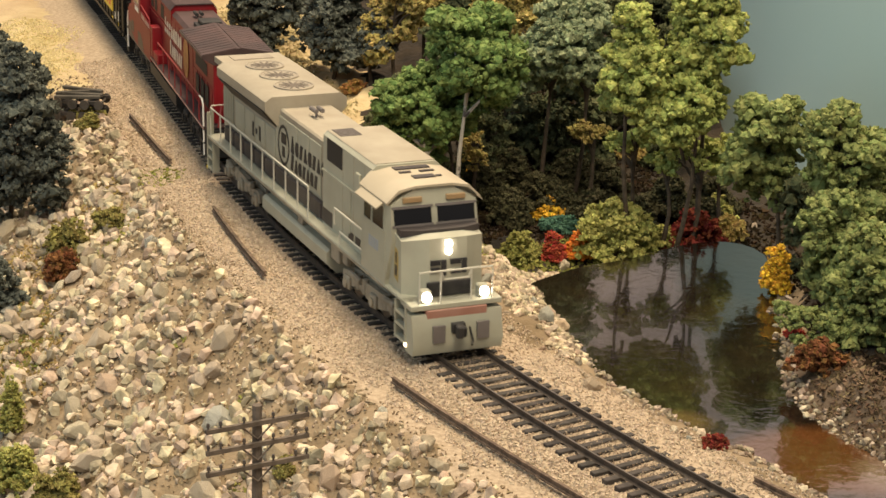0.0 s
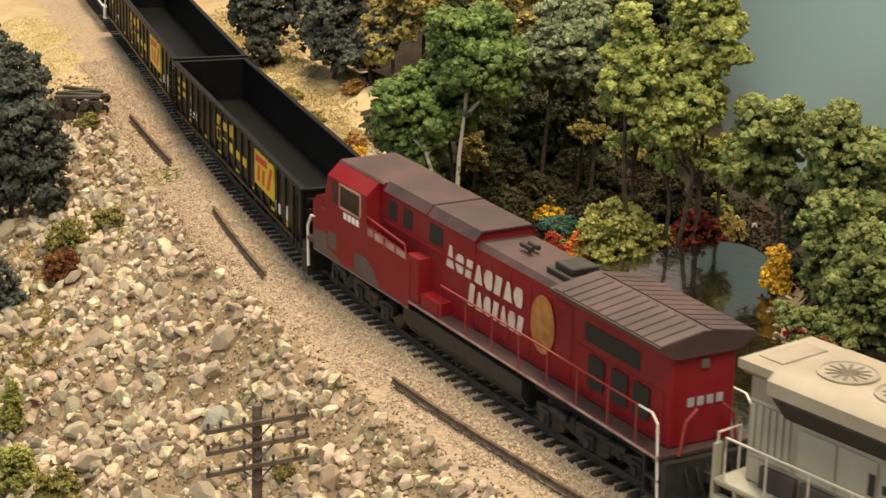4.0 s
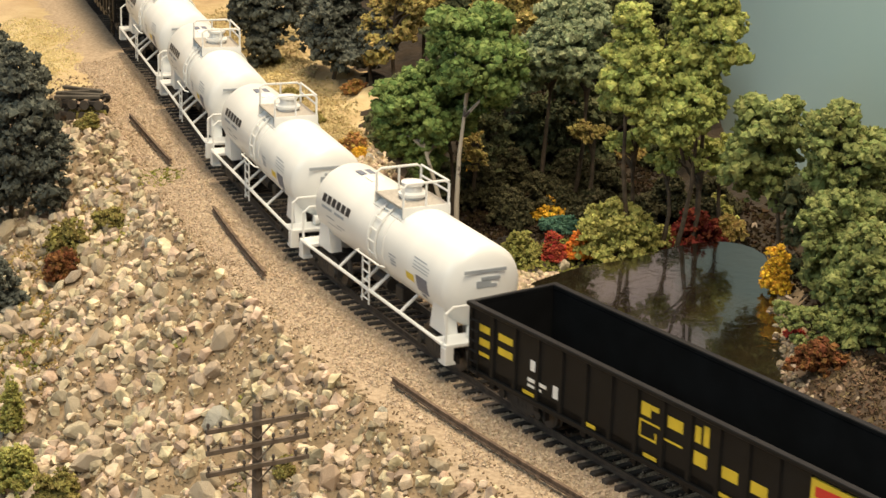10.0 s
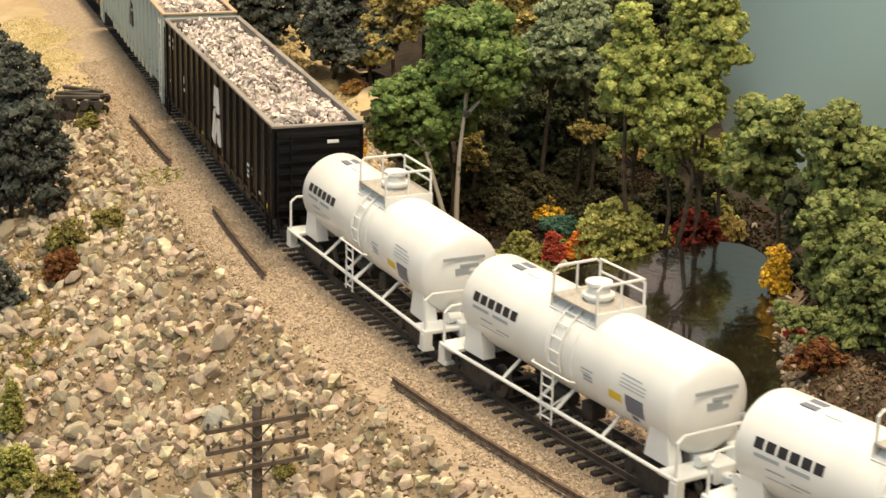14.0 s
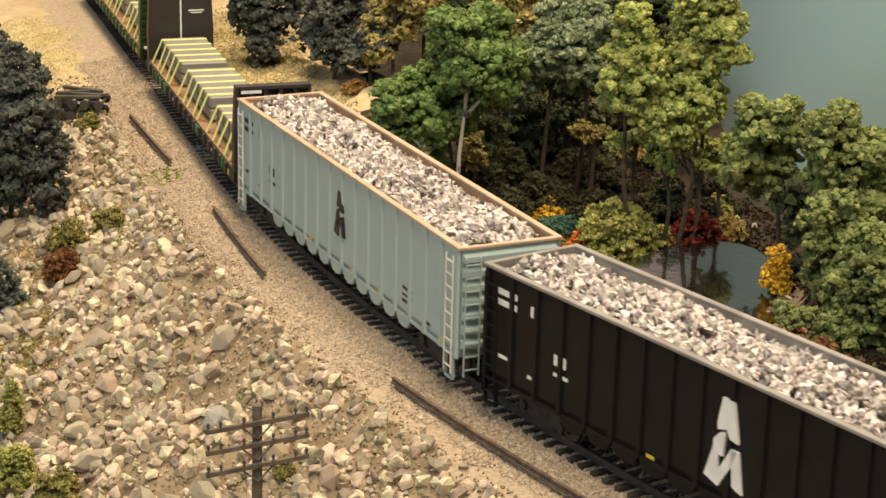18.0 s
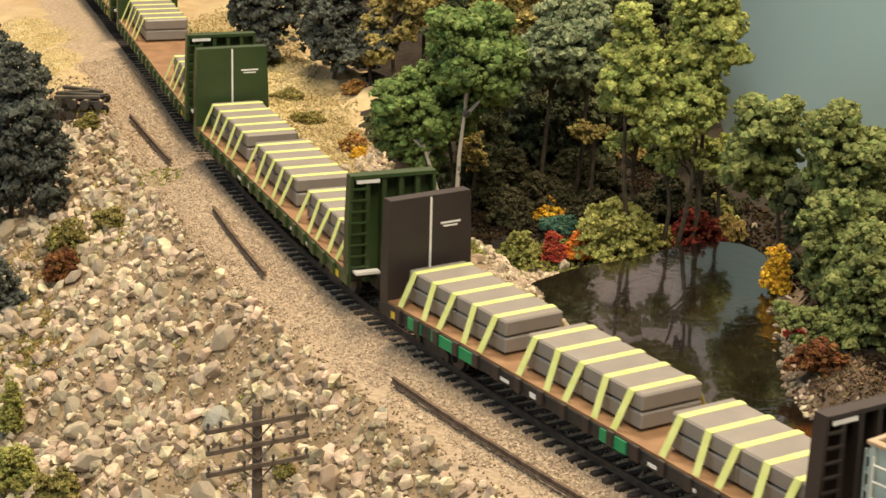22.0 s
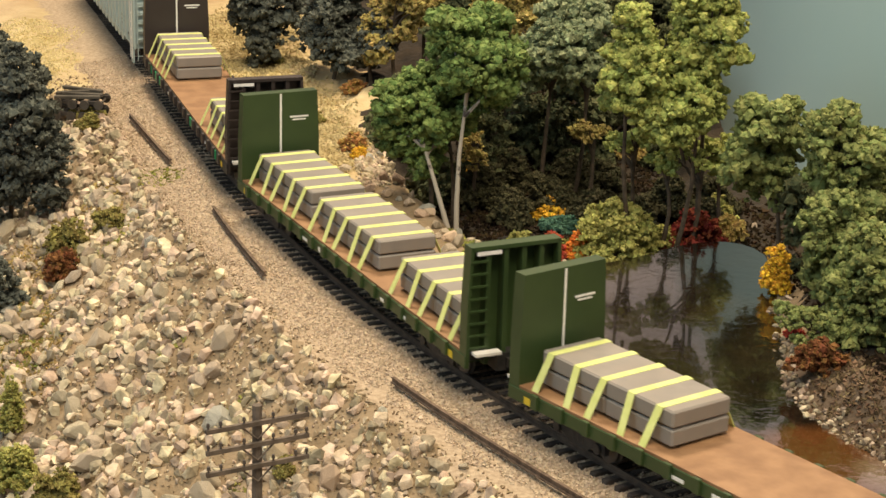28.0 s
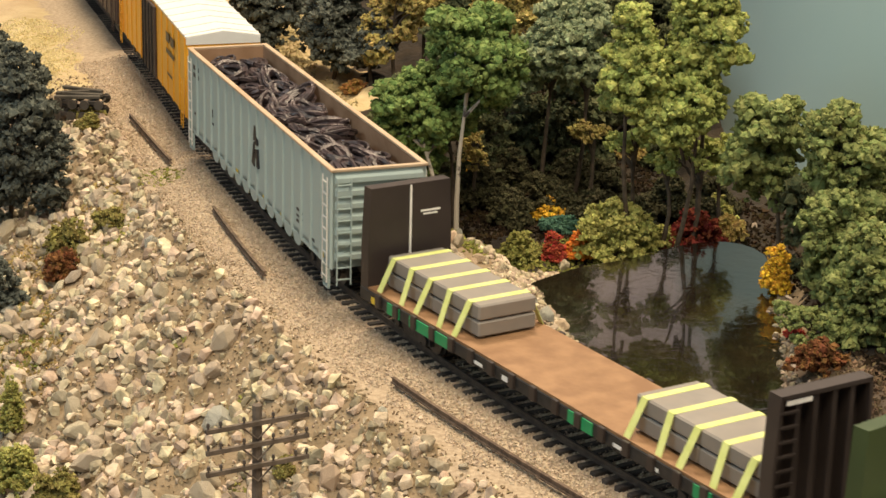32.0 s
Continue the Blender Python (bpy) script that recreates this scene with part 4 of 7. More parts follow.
# -- bulkhead flat car --
def bulkhead(root, sx, paint, a):
    x0, x1 = sx * (a - 0.43), sx * a
    xi = sx * (a - 0.40)
    top, low = 4.36, 1.28
    prof = [(-1.47, low - 0.45), (-1.47, 2.6), (-1.39, top), (1.39, top), (1.47, 2.6), (1.47, low - 0.45)]
    head = part("bulkhead", Shape().prism(prof, x0, xi), paint, root)
    part("centre_stripe", Shape().box(x0, x0 - sx * 0.012, -0.035, 0.035, low, top - 0.04), M_wl, head, "thin white centre stripe")
    part("stencil", Shape().box(x0, x0 - sx * 0.012, -1.05 if sx > 0 else 0.35, -0.35 if sx > 0 else 1.05, 3.42, 3.48).box(x0, x0 - sx * 0.012, -0.95 if sx > 0 else 0.45, -0.45 if sx > 0 else 0.95, 3.32, 3.37), M_wl, head)
    fr = Shape()
    for sd in (-1, 1):
        fr.prism([(sd * 1.47, low - 0.45), (sd * 1.47, 2.6), (sd * 1.39, top), (sd * 1.29, top), (sd * 1.37, 2.6), (sd * 1.37, low - 0.45)], xi, x1)
    fr.box(xi, x1, -1.35, 1.35, top - 0.12, top - 0.003)
    part("bulkhead_frame", fr, paint, head)
    for y in (-0.82, -0.28, 0.28, 0.82):
        part("stake", Shape().box(xi, x1 - sx * 0.05, y - 0.07, y + 0.07, low - 0.4, top - 0.125), paint, head)
    for k in range(8):
        z = low + 0.1 + k * 0.36
        part("rung", Shape().box(x1 - sx * 0.04, x1 + sx * 0.02, -1.4, -0.85, z, z + 0.06), paint, head)
    part("sign", Shape().box(x1, x1 - sx * 0.03, 0.45 if sx < 0 else -1.2, 1.2 if sx < 0 else -0.45, top - 0.26, top - 0.15), M_wl, head)
    part("end_step", Shape().box(x1, x1 + sx * 0.3, -1.3, -0.5, 1.24, 1.32), M_handrail, head, "pale end step")


def slab_load(x, n_straps=5, length=4.9, shift=0.0):
    """Two tiers of grey slabs under yellow straps; origin on the deck."""
    root = tagged(new("slab_stack"), "stack of grey slabs strapped down with yellow webbing", "cargo", "strapped slab stacks")
    for k in range(2):
        z = 0.06 + k * 0.5
        for j in range(2):
            c = -length / 4 + j * length / 2
            part("slab", Shape().box(c - length / 4 + 0.01, c + length / 4 - 0.01, -0.98, 0.98, z, z + 0.46, 0.05), M_concrete, root)
        part("bearer", Shape().box(-length / 2 + 0.4, -length / 2 + 0.55, -0.9, 0.9, z - 0.05, z + 0.001).box(length / 2 - 0.55, length / 2 - 0.4, -0.9, 0.9, z - 0.05, z + 0.001), M_deck, root)
    zt = 1.03
    for i in range(n_straps):
        xs = -length / 2 + 0.4 + i * (length - 0.9) / (n_straps - 1) + shift
        p = 0.125
        sh = Shape()
        lean = 0.12 * (-1) ** i
        outer = [(-1.43, 0.0, -lean), (-1.0, zt, 0), (1.0, zt, 0), (1.43, 0.0, lean)]
        vs = []
        for y, z, dx in outer:
            vs += [(xs + dx - p, y, z), (xs + dx + p, y, z)]
        for y, z, dx in outer:
            vs += [(xs + dx - p, y * 0.99, z - 0.02), (xs + dx + p, y * 0.99, z - 0.02)]
        fs = []
        for k in range(3):
            b = 2 * k
            fs += [(b, b + 1, b + 3, b + 2), (8 + b, 8 + b + 2, 8 + b + 3, 8 + b + 1), (b, b + 2, 8 + b + 2, 8 + b), (b + 1, 8 + b + 1, 8 + b + 3, b + 3)]
        fs += [(0, 8, 9, 1), (6, 7, 15, 14)]
        part("strap", sh.add(vs, fs), M_strap, root, smooth=0)
    return root


def flat_car(paint, sill, label, groups, accent=None):
    root = tagged(new("bulkhead_flat_car"), label, "flat car", "bulkhead flat cars")
    a, w = 9.62, 1.46
    deck = part("deck", Shape().box(-a + 0.44, a - 0.44, -w, w, 1.16, 1.28), M_deck, root, "bare brown plank deck")
    part("underframe", Shape().box(-a, a, -0.5, 0.5, 0.62, 1.15).box(-a + 0.1, a - 0.1, -w + 0.1, w - 0.1, 1.02, 1.155), M_dark, root)
    for sd in (-1, 1):
        s = part("side_sill", Shape().box(-a, a, sd * (w - 0.06), sd * (w + 0.04), 0.82, 1.2, 0.02), sill, root)
        pocket = Shape().box(-0.13, 0.13, 0.0, 0.11, 0.86, 1.27, 0.015).mesh("stake_pocket", HO)
        pocket.materials.append(paint)
        for i in range(17):
            o = part("stake_pocket", pocket, None, s)
            o.location = ((-8.4 + i * 1.05) * HO, sd * (w + 0.038) * HO, 0)
            o.rotation_euler = (0, 0, 0 if sd > 0 else math.pi)
        if accent:
            for x0, x1 in ((-7.9, -7.2), (-6.6, -4.4), (1.6, 2.7), (6.9, 7.6)):
                part("green_panel", Shape().box(x0, x1, sd * (w + 0.04), sd * (w + 0.075), 0.84, 1.18), accent, s, "bright green sill panel")
        bars(s, "sill_marking", [(-3.2, -2.6, 0.9, 1.0), (-1.6, -1.2, 0.9, 1.05), (3.6, 4.3, 0.9, 1.0), (5.1, 5.5, 0.9, 1.0)], sd * (w + 0.042), M_wl)
        bars(s, "yellow_marking", [(-8.9, -8.55, 0.86, 1.06), (8.5, 8.8, 0.86, 1.06)], sd * (w + 0.042), M_yl)
    bulkhead(root, 1, paint, a)
    bulkhead(root, -1, paint, a)
    freight_truck(root, -7.0)
    freight_truck(root, 7.0)
    couplers(root, a)
    loads = []
    for gx, n, sh in groups:
        loads.append((slab_load(gx, n, 5.2, sh), gx, 1.285))
    return root, loads


# -- boxcar --
def box_car(paint, door, roof, name, label, w=1.5, hl=8.75, top=4.35):
    root = tagged(new(name), label, "freight car")
    body = part("body", Shape().box(-hl, hl, -w, w, 1.0, top, 0.03), paint, root)
    for sd in (-1, 1):
        for i in range(13):
            x = -hl + 0.2 + i * (2 * hl - 0.4) / 12
            part("side_post", Shape().box(x - 0.05, x + 0.05, sd * w, sd * (w + 0.05), 1.02, top - 0.05), paint, body)
        dr = part("door", Shape().box(-1.7, 1.5, sd * (w + 0.01), sd * (w + 0.12), 1.05, top - 0.15, 0.02), door, root, "dark plug door")
        for x in (-1.4, -0.6, 0.3, 1.1):
            part("door_bar", Shape().cyl((x, sd * (w + 0.17), 1.1), (x, sd * (w + 0.17), top - 0.2), 0.04, 6), M_dark if door is not M_dark else M_grey, dr)
        bars(body, "marking", [(4.2, 5.0, 3.3, 3.7), (5.3, 6.1, 3.3, 3.7), (4.2, 6.1, 2.8, 3.0), (4.4, 5.6, 1.9, 2.0), (-6.8, -5.2, 3.2, 3.6)], sd * (w + 0.051), M_ink)
        for x in (-hl + 0.35, hl - 0.35):
            part("ladder", ladder(x, sd * (w + 0.14), 0.6, 2.6, 0.46, 5), paint, body)
    for sx in (-1, 1):
        sh = Shape()
        for k in range(7):
            z = 1.15 + k * 0.4
            sh.box(sx * hl, sx * (hl + 0.12), -w + 0.1, w - 0.1, z, z + 0.2, 0.05)
        part("end_rib", sh, paint, body)
        part("end_band", Shape().prism([(-w - 0.01, top - 0.30), (-w - 0.01, top - 0.02), (0, top + 0.22), (w + 0.01, top - 0.02), (w + 0.01, top - 0.30)], sx * (hl + 0.002), sx * (hl + 0.05)), roof, body)
    rf = part("roof", Shape().prism([(-w - 0.02, top - 0.05), (-w - 0.02, top + 0.02), (0, top + 0.24), (w + 0.02, top + 0.02), (w + 0.02, top - 0.05)], -hl - 0.03, hl + 0.03), roof, root)
    for i in range(14):
        x = -hl + 0.4 + i * (2 * hl - 0.8) / 13
        part("roof_rib", Shape().prism([(-w - 0.03, top + 0.02), (-w - 0.03, top + 0.06), (0, top + 0.29), (w + 0.03, top + 0.06), (w + 0.03, top + 0.02), (0, top + 0.245)], x - 0.06, x + 0.06), roof, rf)
    part("underframe", Shape().box(-hl, hl, -0.6, 0.6, 0.6, 1.0), M_dark, root)
    freight_truck(root, -6.4)
    freight_truck(root, 6.4)
    couplers(root, hl)
    return root
# -- locomotives --
def loco_truck(root, x, material):
    sh = Shape()
    for sd in (-1, 1):
        sh.prism([(-2.5, 0.55), (-2.5, 0.86), (-2.1, 0.92), (-1.2, 0.74), (-0.6, 0.94), (0.6, 0.94), (1.2, 0.74), (2.1, 0.92), (2.5, 0.86), (2.5, 0.55), (2.1, 0.42), (1.3, 0.62), (0.4, 0.42), (-0.4, 0.42), (-1.3, 0.62), (-2.1, 0.42)], sd * 1.02, sd * 1.2, "y")
        for a in (-2.05, 0, 2.05):
            sh.box(a - 0.24, a + 0.24, sd * 1.12, sd * 1.3, 0.36, 0.78, 0.04)
            sh.cyl((a, sd * 1.28, 0.55), (a, sd * 1.36, 0.55), 0.15, 10)
        for a in (-1.3, -0.8, 0.8, 1.3):
            sh.cyl((a, sd * 1.15, 0.55), (a, sd * 1.15, 1.0), 0.12, 8)
        sh.cyl((-1.7, sd * 1.28, 0.95), (-0.9, sd * 1.28, 0.9), 0.1, 8).cyl((0.9, sd * 1.28, 0.9), (1.7, sd * 1.28, 0.95), 0.1, 8)
    sh.box(-2.3, 2.3, -0.9, 0.9, 0.7, 0.95)
    tr = part("truck", sh, material, root, "three-axle truck with springs and brake gear")
    tr.location = (x * HO, 0, 0)
    for a in (-2.05, 0, 2.05):
        w = Shape()
        for sd in (-1, 1):
            w.lathe([(sd * 0.66, 0.3), (sd * 0.66, 0.57), (sd * 0.70, 0.57), (sd * 0.72, 0.53), (sd * 0.82, 0.52), (sd * 0.82, 0.4), (sd * 0.78, 0.3)], 20, "y", (a, 0, 0.53))
        w.cyl((a, -1.1, 0.53), (a, 1.1, 0.53), 0.1, 8)
        part("wheelset", w, M_wheel, tr)
    return tr


def handrails(root, xs, y, z0, z1, material, name="handrail"):
    sh = Shape()
    for x in xs:
        sh.cyl((x, y, z0), (x, y, z1), 0.03, 5)
    sh.tube([(xs[0], y, z1 - 0.35), (xs[0], y, z1)] + [(x, y, z1) for x in xs] + [(xs[-1], y, z1), (xs[-1], y, z1 - 0.35)], 0.03, 5)
    return part(name, sh, material, root)


def sand_loco():
    root = tagged(new("sand_locomotive"), "sand-coloured six-axle diesel locomotive with lit headlights", "locomotive")
    T = M_tan
    part("walkway", Shape().box(-10.5, 10.3, -1.5, 1.5, 1.49, 1.58, 0.02), T, root)
    # Underframe coloured dark to paint the deep shadow above tank and trucks.
    part("underframe", Shape().box(-10.3, 10.3, -0.85, 0.85, 0.95, 1.488), M_dark, root)
    part("fuel_tank", Shape().prism([(-1.5, 0.66), (-1.5, 1.02), (-1.38, 1.12), (1.38, 1.12), (1.5, 1.02), (1.5, 0.66), (1.15, 0.34), (-1.15, 0.34)], -3.6, 3.3), T, root, "long sand-coloured fuel tank")
    sh = Shape()
    for sd in (-1, 1):
        sh.cyl((-3.4, sd * 1.15, 1.27), (-0.2, sd * 1.15, 1.27), 0.13, 10)
        sh.box(0.0, 0.5, sd * 0.95, sd * 1.4, 1.13, 1.41, 0.03)
    part("air_tank", sh, M_tantruck, root)
    hood = part("long_hood", Shape().box(-10.0, 2.0, -0.98, 0.98, 1.58, 4.12, 0.06), M_dust, root)
    # inverter cabinet behind the cab
    cab2 = part("cabinet", Shape().prism([(-1.14, 1.58), (-1.14, 4.42), (-1.0, 4.54), (1.0, 4.54), (1.14, 4.42), (1.14, 1.58)], 1.9, 6.5), T, root)
    for sd in (-1, 1):
        part("grille", Shape().box(2.3, 3.75, sd * 1.14, sd * 1.155, 3.72, 4.42), M_grille, cab2, "black mesh intake grille")
        part("side_door", Shape().box(4.0, 4.6, sd * 1.14, sd * 1.18, 1.95, 3.3, 0.02), T, cab2)
        part("side_box", Shape().box(5.2, 5.55, sd * 1.14, sd * 1.24, 3.5, 4.05, 0.03), T, cab2)
        for k in range(3):
            part("step_well", Shape().prism([(4.4 + k * 0.62, 1.7), (4.4 + k * 0.62, 2.02), (4.9 + k * 0.62, 2.02), (4.8 + k * 0.62, 1.7)], sd * 1.14, sd * 1.148, "y"), M_greybox, cab2)
        for x in (3.8, 4.8, 5.8):
            part("panel_seam", Shape().box(x, x + 0.03, sd * 1.14, sd * 1.146, 1.7, 4.4), M_dust, cab2)
        part("ledge", Shape().box(1.9, 6.5, sd * 1.14, sd * 1.2, 3.3, 3.36), T, cab2)
    part("cabinet_roof", Shape().prism([(-1.02, 4.542), (-0.98, 4.565), (0.98, 4.565), (1.02, 4.542)], 1.92, 6.4), M_dust, cab2, "dusty tan roof")
    for k in range(6):
        part("roof_slat", Shape().box(2.05 + k * 0.16, 2.13 + k * 0.16, -0.9, -0.15, 4.565, 4.59), M_grey, cab2)
    # flared radiator
    flare = Shape().prism([(-0.98, 3.42), (-1.55, 4.05), (-1.55, 4.36), (-1.3, 4.52), (1.3, 4.52), (1.55, 4.36), (1.55, 4.05), (0.98, 3.42)], -9.0, -3.1)
    rad = part("radiator", flare, M_dust, root, "flared radiator housing")
    part("rear_roof", Shape().prism([(-1.0, 4.1), (-1.3, 4.3), (-1.3, 4.5), (1.3, 4.5), (1.3, 4.3), (1.0, 4.1)], -10.15, -9.0), M_dust, root)
    part("roof_panel", Shape().box(-9.95, -9.2, -0.8, 0.8, 4.5, 4.53), M_greyroof, rad)
    for sd in (-1, 1):
        part("radiator_grille", Shape().add([(-8.8, sd * 1.0, 3.43), (-3.4, sd * 1.0, 3.43), (-3.4, sd * 1.53, 4.02), (-8.8, sd * 1.53, 4.02), (-8.8, sd * 1.02, 3.41), (-3.4, sd * 1.02, 3.41), (-3.4, sd * 1.56, 4.0), (-8.8, sd * 1.56, 4.0)], [(0, 1, 2, 3), (4, 7, 6, 5), (0, 4, 5, 1), (3, 2, 6, 7), (0, 3, 7, 4), (1, 5, 6, 2)]), M_grille, rad, "black radiator intake")
    for x in (-7.9, -6.2, -4.5):
        fan = part("fan", Shape().lathe([(0, 0.74), (0.05, 0.74), (0.06, 0.68), (0.03, 0.66)], 28, "z", (x, 0, 4.52)), M_greyroof, rad, "round sooty radiator fan")
        star = []
        for k in range(12):
            for da, rr in ((-0.2, 0.16), (-0.06, 0.55), (0.06, 0.55)):
                star.append((x + rr * math.cos(k * math.pi / 6 + da), rr * math.sin(k * math.pi / 6 + da)))
        part("fan_wheel", Shape().prism(star, 4.553, 4.565, "z"), M_fan, fan)
    part("horn", Shape().cyl((-1.6, -0.15, 4.11), (-1.6, -0.15, 4.34), 0.05, 6).cyl((-1.9, -0.25, 4.36), (-1.3, -0.25, 4.36), 0.08, 8).cyl((-1.85, 0.0, 4.36), (-1.35, 0.0, 4.36), 0.08, 8), M_grey, root, "roof horn")
    for sd in (-1, 1):
        y = sd * 0.981
        for k in range(1, 9):
            x = -9.6 + k * 1.22
            part("hood_door", Shape().box(x, x + 1.14, y, y + sd * 0.04, 2.2, 3.3 if k < 5 else 3.9, 0.015), T, hood)
        sh = Shape()
        for k in range(6):
            sh.box(-9.86 + k * 0.22, -9.74 + k * 0.22, y, y + sd * 0.05, 2.35, 3.5)
        sh.box(-9.92, -8.52, y, y + sd * 0.03, 2.25, 2.33).box(-9.92, -8.52, y, y + sd * 0.03, 3.52, 3.6)
        part("louvre", sh, T, hood)
        for k in range(10):
            part("duct_box", Shape().box(-9.4 + k * 1.24, -8.30 + k * 1.24, y, y + sd * 0.16, 1.62, 2.14, 0.02), M_greybox, hood, "dark grey side box")
        yl = sd * 1.022
        letters(hood, "name_marking", 8, -1.85, 1.8, 2.95, 3.42, yl, M_ink, "plain black blocks of a name", 3)
        letters(hood, "name_marking", 7, -1.85, 1.05, 2.38, 2.82, yl, M_ink, "plain black blocks of a name", 5)
        ring = Shape()
        n = 24
        vs = []
        for rr in (0.62, 0.52):
            for k in range(n):
                t = 2 * math.pi * k / n
                vs.append((-2.6 + rr * math.cos(t), yl, 3.0 + rr * math.sin(t) * 1.1))
        vs += [(v[0], v[1] + sd * 0.012, v[2]) for v in vs]
        m = 2 * n
        ring.add(vs, [(k, (k + 1) % n, n + (k + 1) % n, n + k) for k in range(n)] + [(m + k, m + n + k, m + n + (k + 1) % n, m + (k + 1) % n) for k in range(n)])
        ring.box(-2.85, -2.35, yl, yl + sd * 0.012, 3.05, 3.4).box(-2.75, -2.45, yl, yl + sd * 0.012, 2.6, 2.95).box(-3.0, -2.2, yl, yl + sd * 0.012, 2.2, 2.32)
        part("emblem", ring, M_ink, hood, "round black emblem")
        flag = Shape().box(-6.25, -6.05, yl, yl + sd * 0.012, 2.5, 3.0).box(-5.45, -5.25, yl, yl + sd * 0.012, 2.5, 3.0).box(-5.85, -5.65, yl, yl + sd * 0.012, 2.65, 2.85)
        part("flag_mark", flag, M_ink, hood)
        handrails(root, [-10.2, -8.9, -7.6, -6.3, -5.0, -3.7, -2.4, -1.1, 0.2, 1.3], sd * 1.46, 1.58, 2.62, M_railtan)
        part("cab_rail", Shape().tube([(3.9, sd * 1.46, 2.1), (3.9, sd * 1.46, 2.62), (6.5, sd * 1.46, 2.62)], 0.03, 5).tube([(4.4, sd * 1.46, 1.56), (4.4, sd * 1.46, 2.0), (6.5, sd * 1.46, 2.0)], 0.03, 5), M_railtan, root)
        part("sill_edge", Shape().box(-10.4, 8.4, sd * 1.5, sd * 1.525, 1.46, 1.53), M_tantruck, root)
        part("frame_hanger", Shape().box(3.4, 4.2, sd * 1.1, sd * 1.4, 0.9, 1.42, 0.03).box(4.4, 4.8, sd * 1.15, sd * 1.35, 1.0, 1.42, 0.03), M_tantruck, root)
    # cab
    cab = part("cab", Shape().prism([(-1.5, 1.58), (-1.5, 4.0), (-1.16, 4.32), (-0.6, 4.42), (0.6, 4.42), (1.16, 4.32), (1.5, 4.0), (1.5, 1.58)], 6.5, 8.55), T, root)
    part("cab_roof", Shape().prism([(-1.56, 3.98), (-1.56, 4.04), (-1.18, 4.38), (-0.6, 4.48), (0.6, 4.48), (1.18, 4.38), (1.56, 4.04), (1.56, 3.98), (1.14, 4.31), (0.6, 4.41), (-0.6, 4.41), (-1.14, 4.31)], 6.4, 8.78), M_tanroof, cab, "cream cab roof")
    sh = Shape()
    for x0, x1, y0, y1 in ((6.7, 7.0, -0.58, 0.58), (7.25, 7.38, -0.58, -0.2), (7.25, 7.38, 0.1, 0.58), (7.75, 8.05, -0.35, 0.35), (7.9, 8.0, 0.4, 0.58)):
        sh.box(x0, x1, y0, y1, 4.482, 4.52)
    part("roof_hatch", sh, M_greybox, cab)
    for sd in (-1, 1):
        win = part("side_window", Shape().box(6.75, 7.35, sd * 1.5, sd * 1.512, 3.17, 3.84).box(7.5, 8.35, sd * 1.5, sd * 1.512, 3.17, 3.84), M_glass, cab)
        part("window_frame", Shape().box(6.65, 8.45, sd * 1.5, sd * 1.53, 3.08, 3.16).box(6.65, 8.45, sd * 1.5, sd * 1.53, 3.85, 3.92).box(7.38, 7.47, sd * 1.5, sd * 1.53, 3.16, 3.85), T, win)
        part("awning", Shape().add([(6.6, sd * 1.5, 4.02), (8.45, sd * 1.5, 4.02), (8.45, sd * 1.78, 3.84), (6.6, sd * 1.78, 3.84), (6.6, sd * 1.5, 3.98), (8.45, sd * 1.5, 3.98), (8.45, sd * 1.78, 3.80), (6.6, sd * 1.78, 3.80)], [(0, 1, 2, 3), (4, 7, 6, 5), (3, 2, 6, 7), (0, 3, 7, 4), (1, 5, 6, 2)]), M_tanroof, cab, "sun awning over the side window")
        part("side_marking", Shape().box(7.15, 7.30, sd * 1.5, sd * 1.512, 2.4, 2.72).box(7.37, 7.52, sd * 1.5, sd * 1.512, 2.4, 2.72).box(7.59, 7.74, sd * 1.5, sd * 1.512, 2.4, 2.72).box(7.81, 7.96, sd * 1.5, sd * 1.512, 2.4, 2.72), M_greyink, cab)
        nose_y = sd * 1.342
        crest = part("crest", Shape().prism([(8.98, 1.95), (9.28, 1.85), (9.28, 2.5), (9.2, 2.78), (9.02, 2.82), (8.98, 2.55)], nose_y, nose_y + sd * 0.012, "y"), M_crest, root, "small gold and black crest")
        part("crest_figure", Shape().box(9.04, 9.22, nose_y, nose_y + sd * 0.02, 2.02, 2.32).box(9.08, 9.18, nose_y, nose_y + sd * 0.02, 2.4, 2.7), M_ink, crest)
    # front windows on the sloping cab face
    face = part("cab_face", Shape().add([(8.5, -1.5, 1.58), (8.5, 1.5, 1.58), (8.5, 1.5, 4.0), (8.5, -1.5, 4.0), (9.0, -1.45, 2.95), (9.0, 1.45, 2.95), (8.76, 1.42, 3.94), (8.76, -1.42, 3.94), (8.70, -0.6, 4.40), (8.70, 0.6, 4.40), (8.5, 0.6, 4.40), (8.5, -0.6, 4.40)],
                                        [(4, 5, 6, 7), (7, 6, 9, 8), (0, 4, 7, 3), (1, 2, 6, 5), (0, 1, 5, 4), (3, 7, 8, 11), (2, 10, 9, 6), (8, 9, 10, 11)]), T, cab)
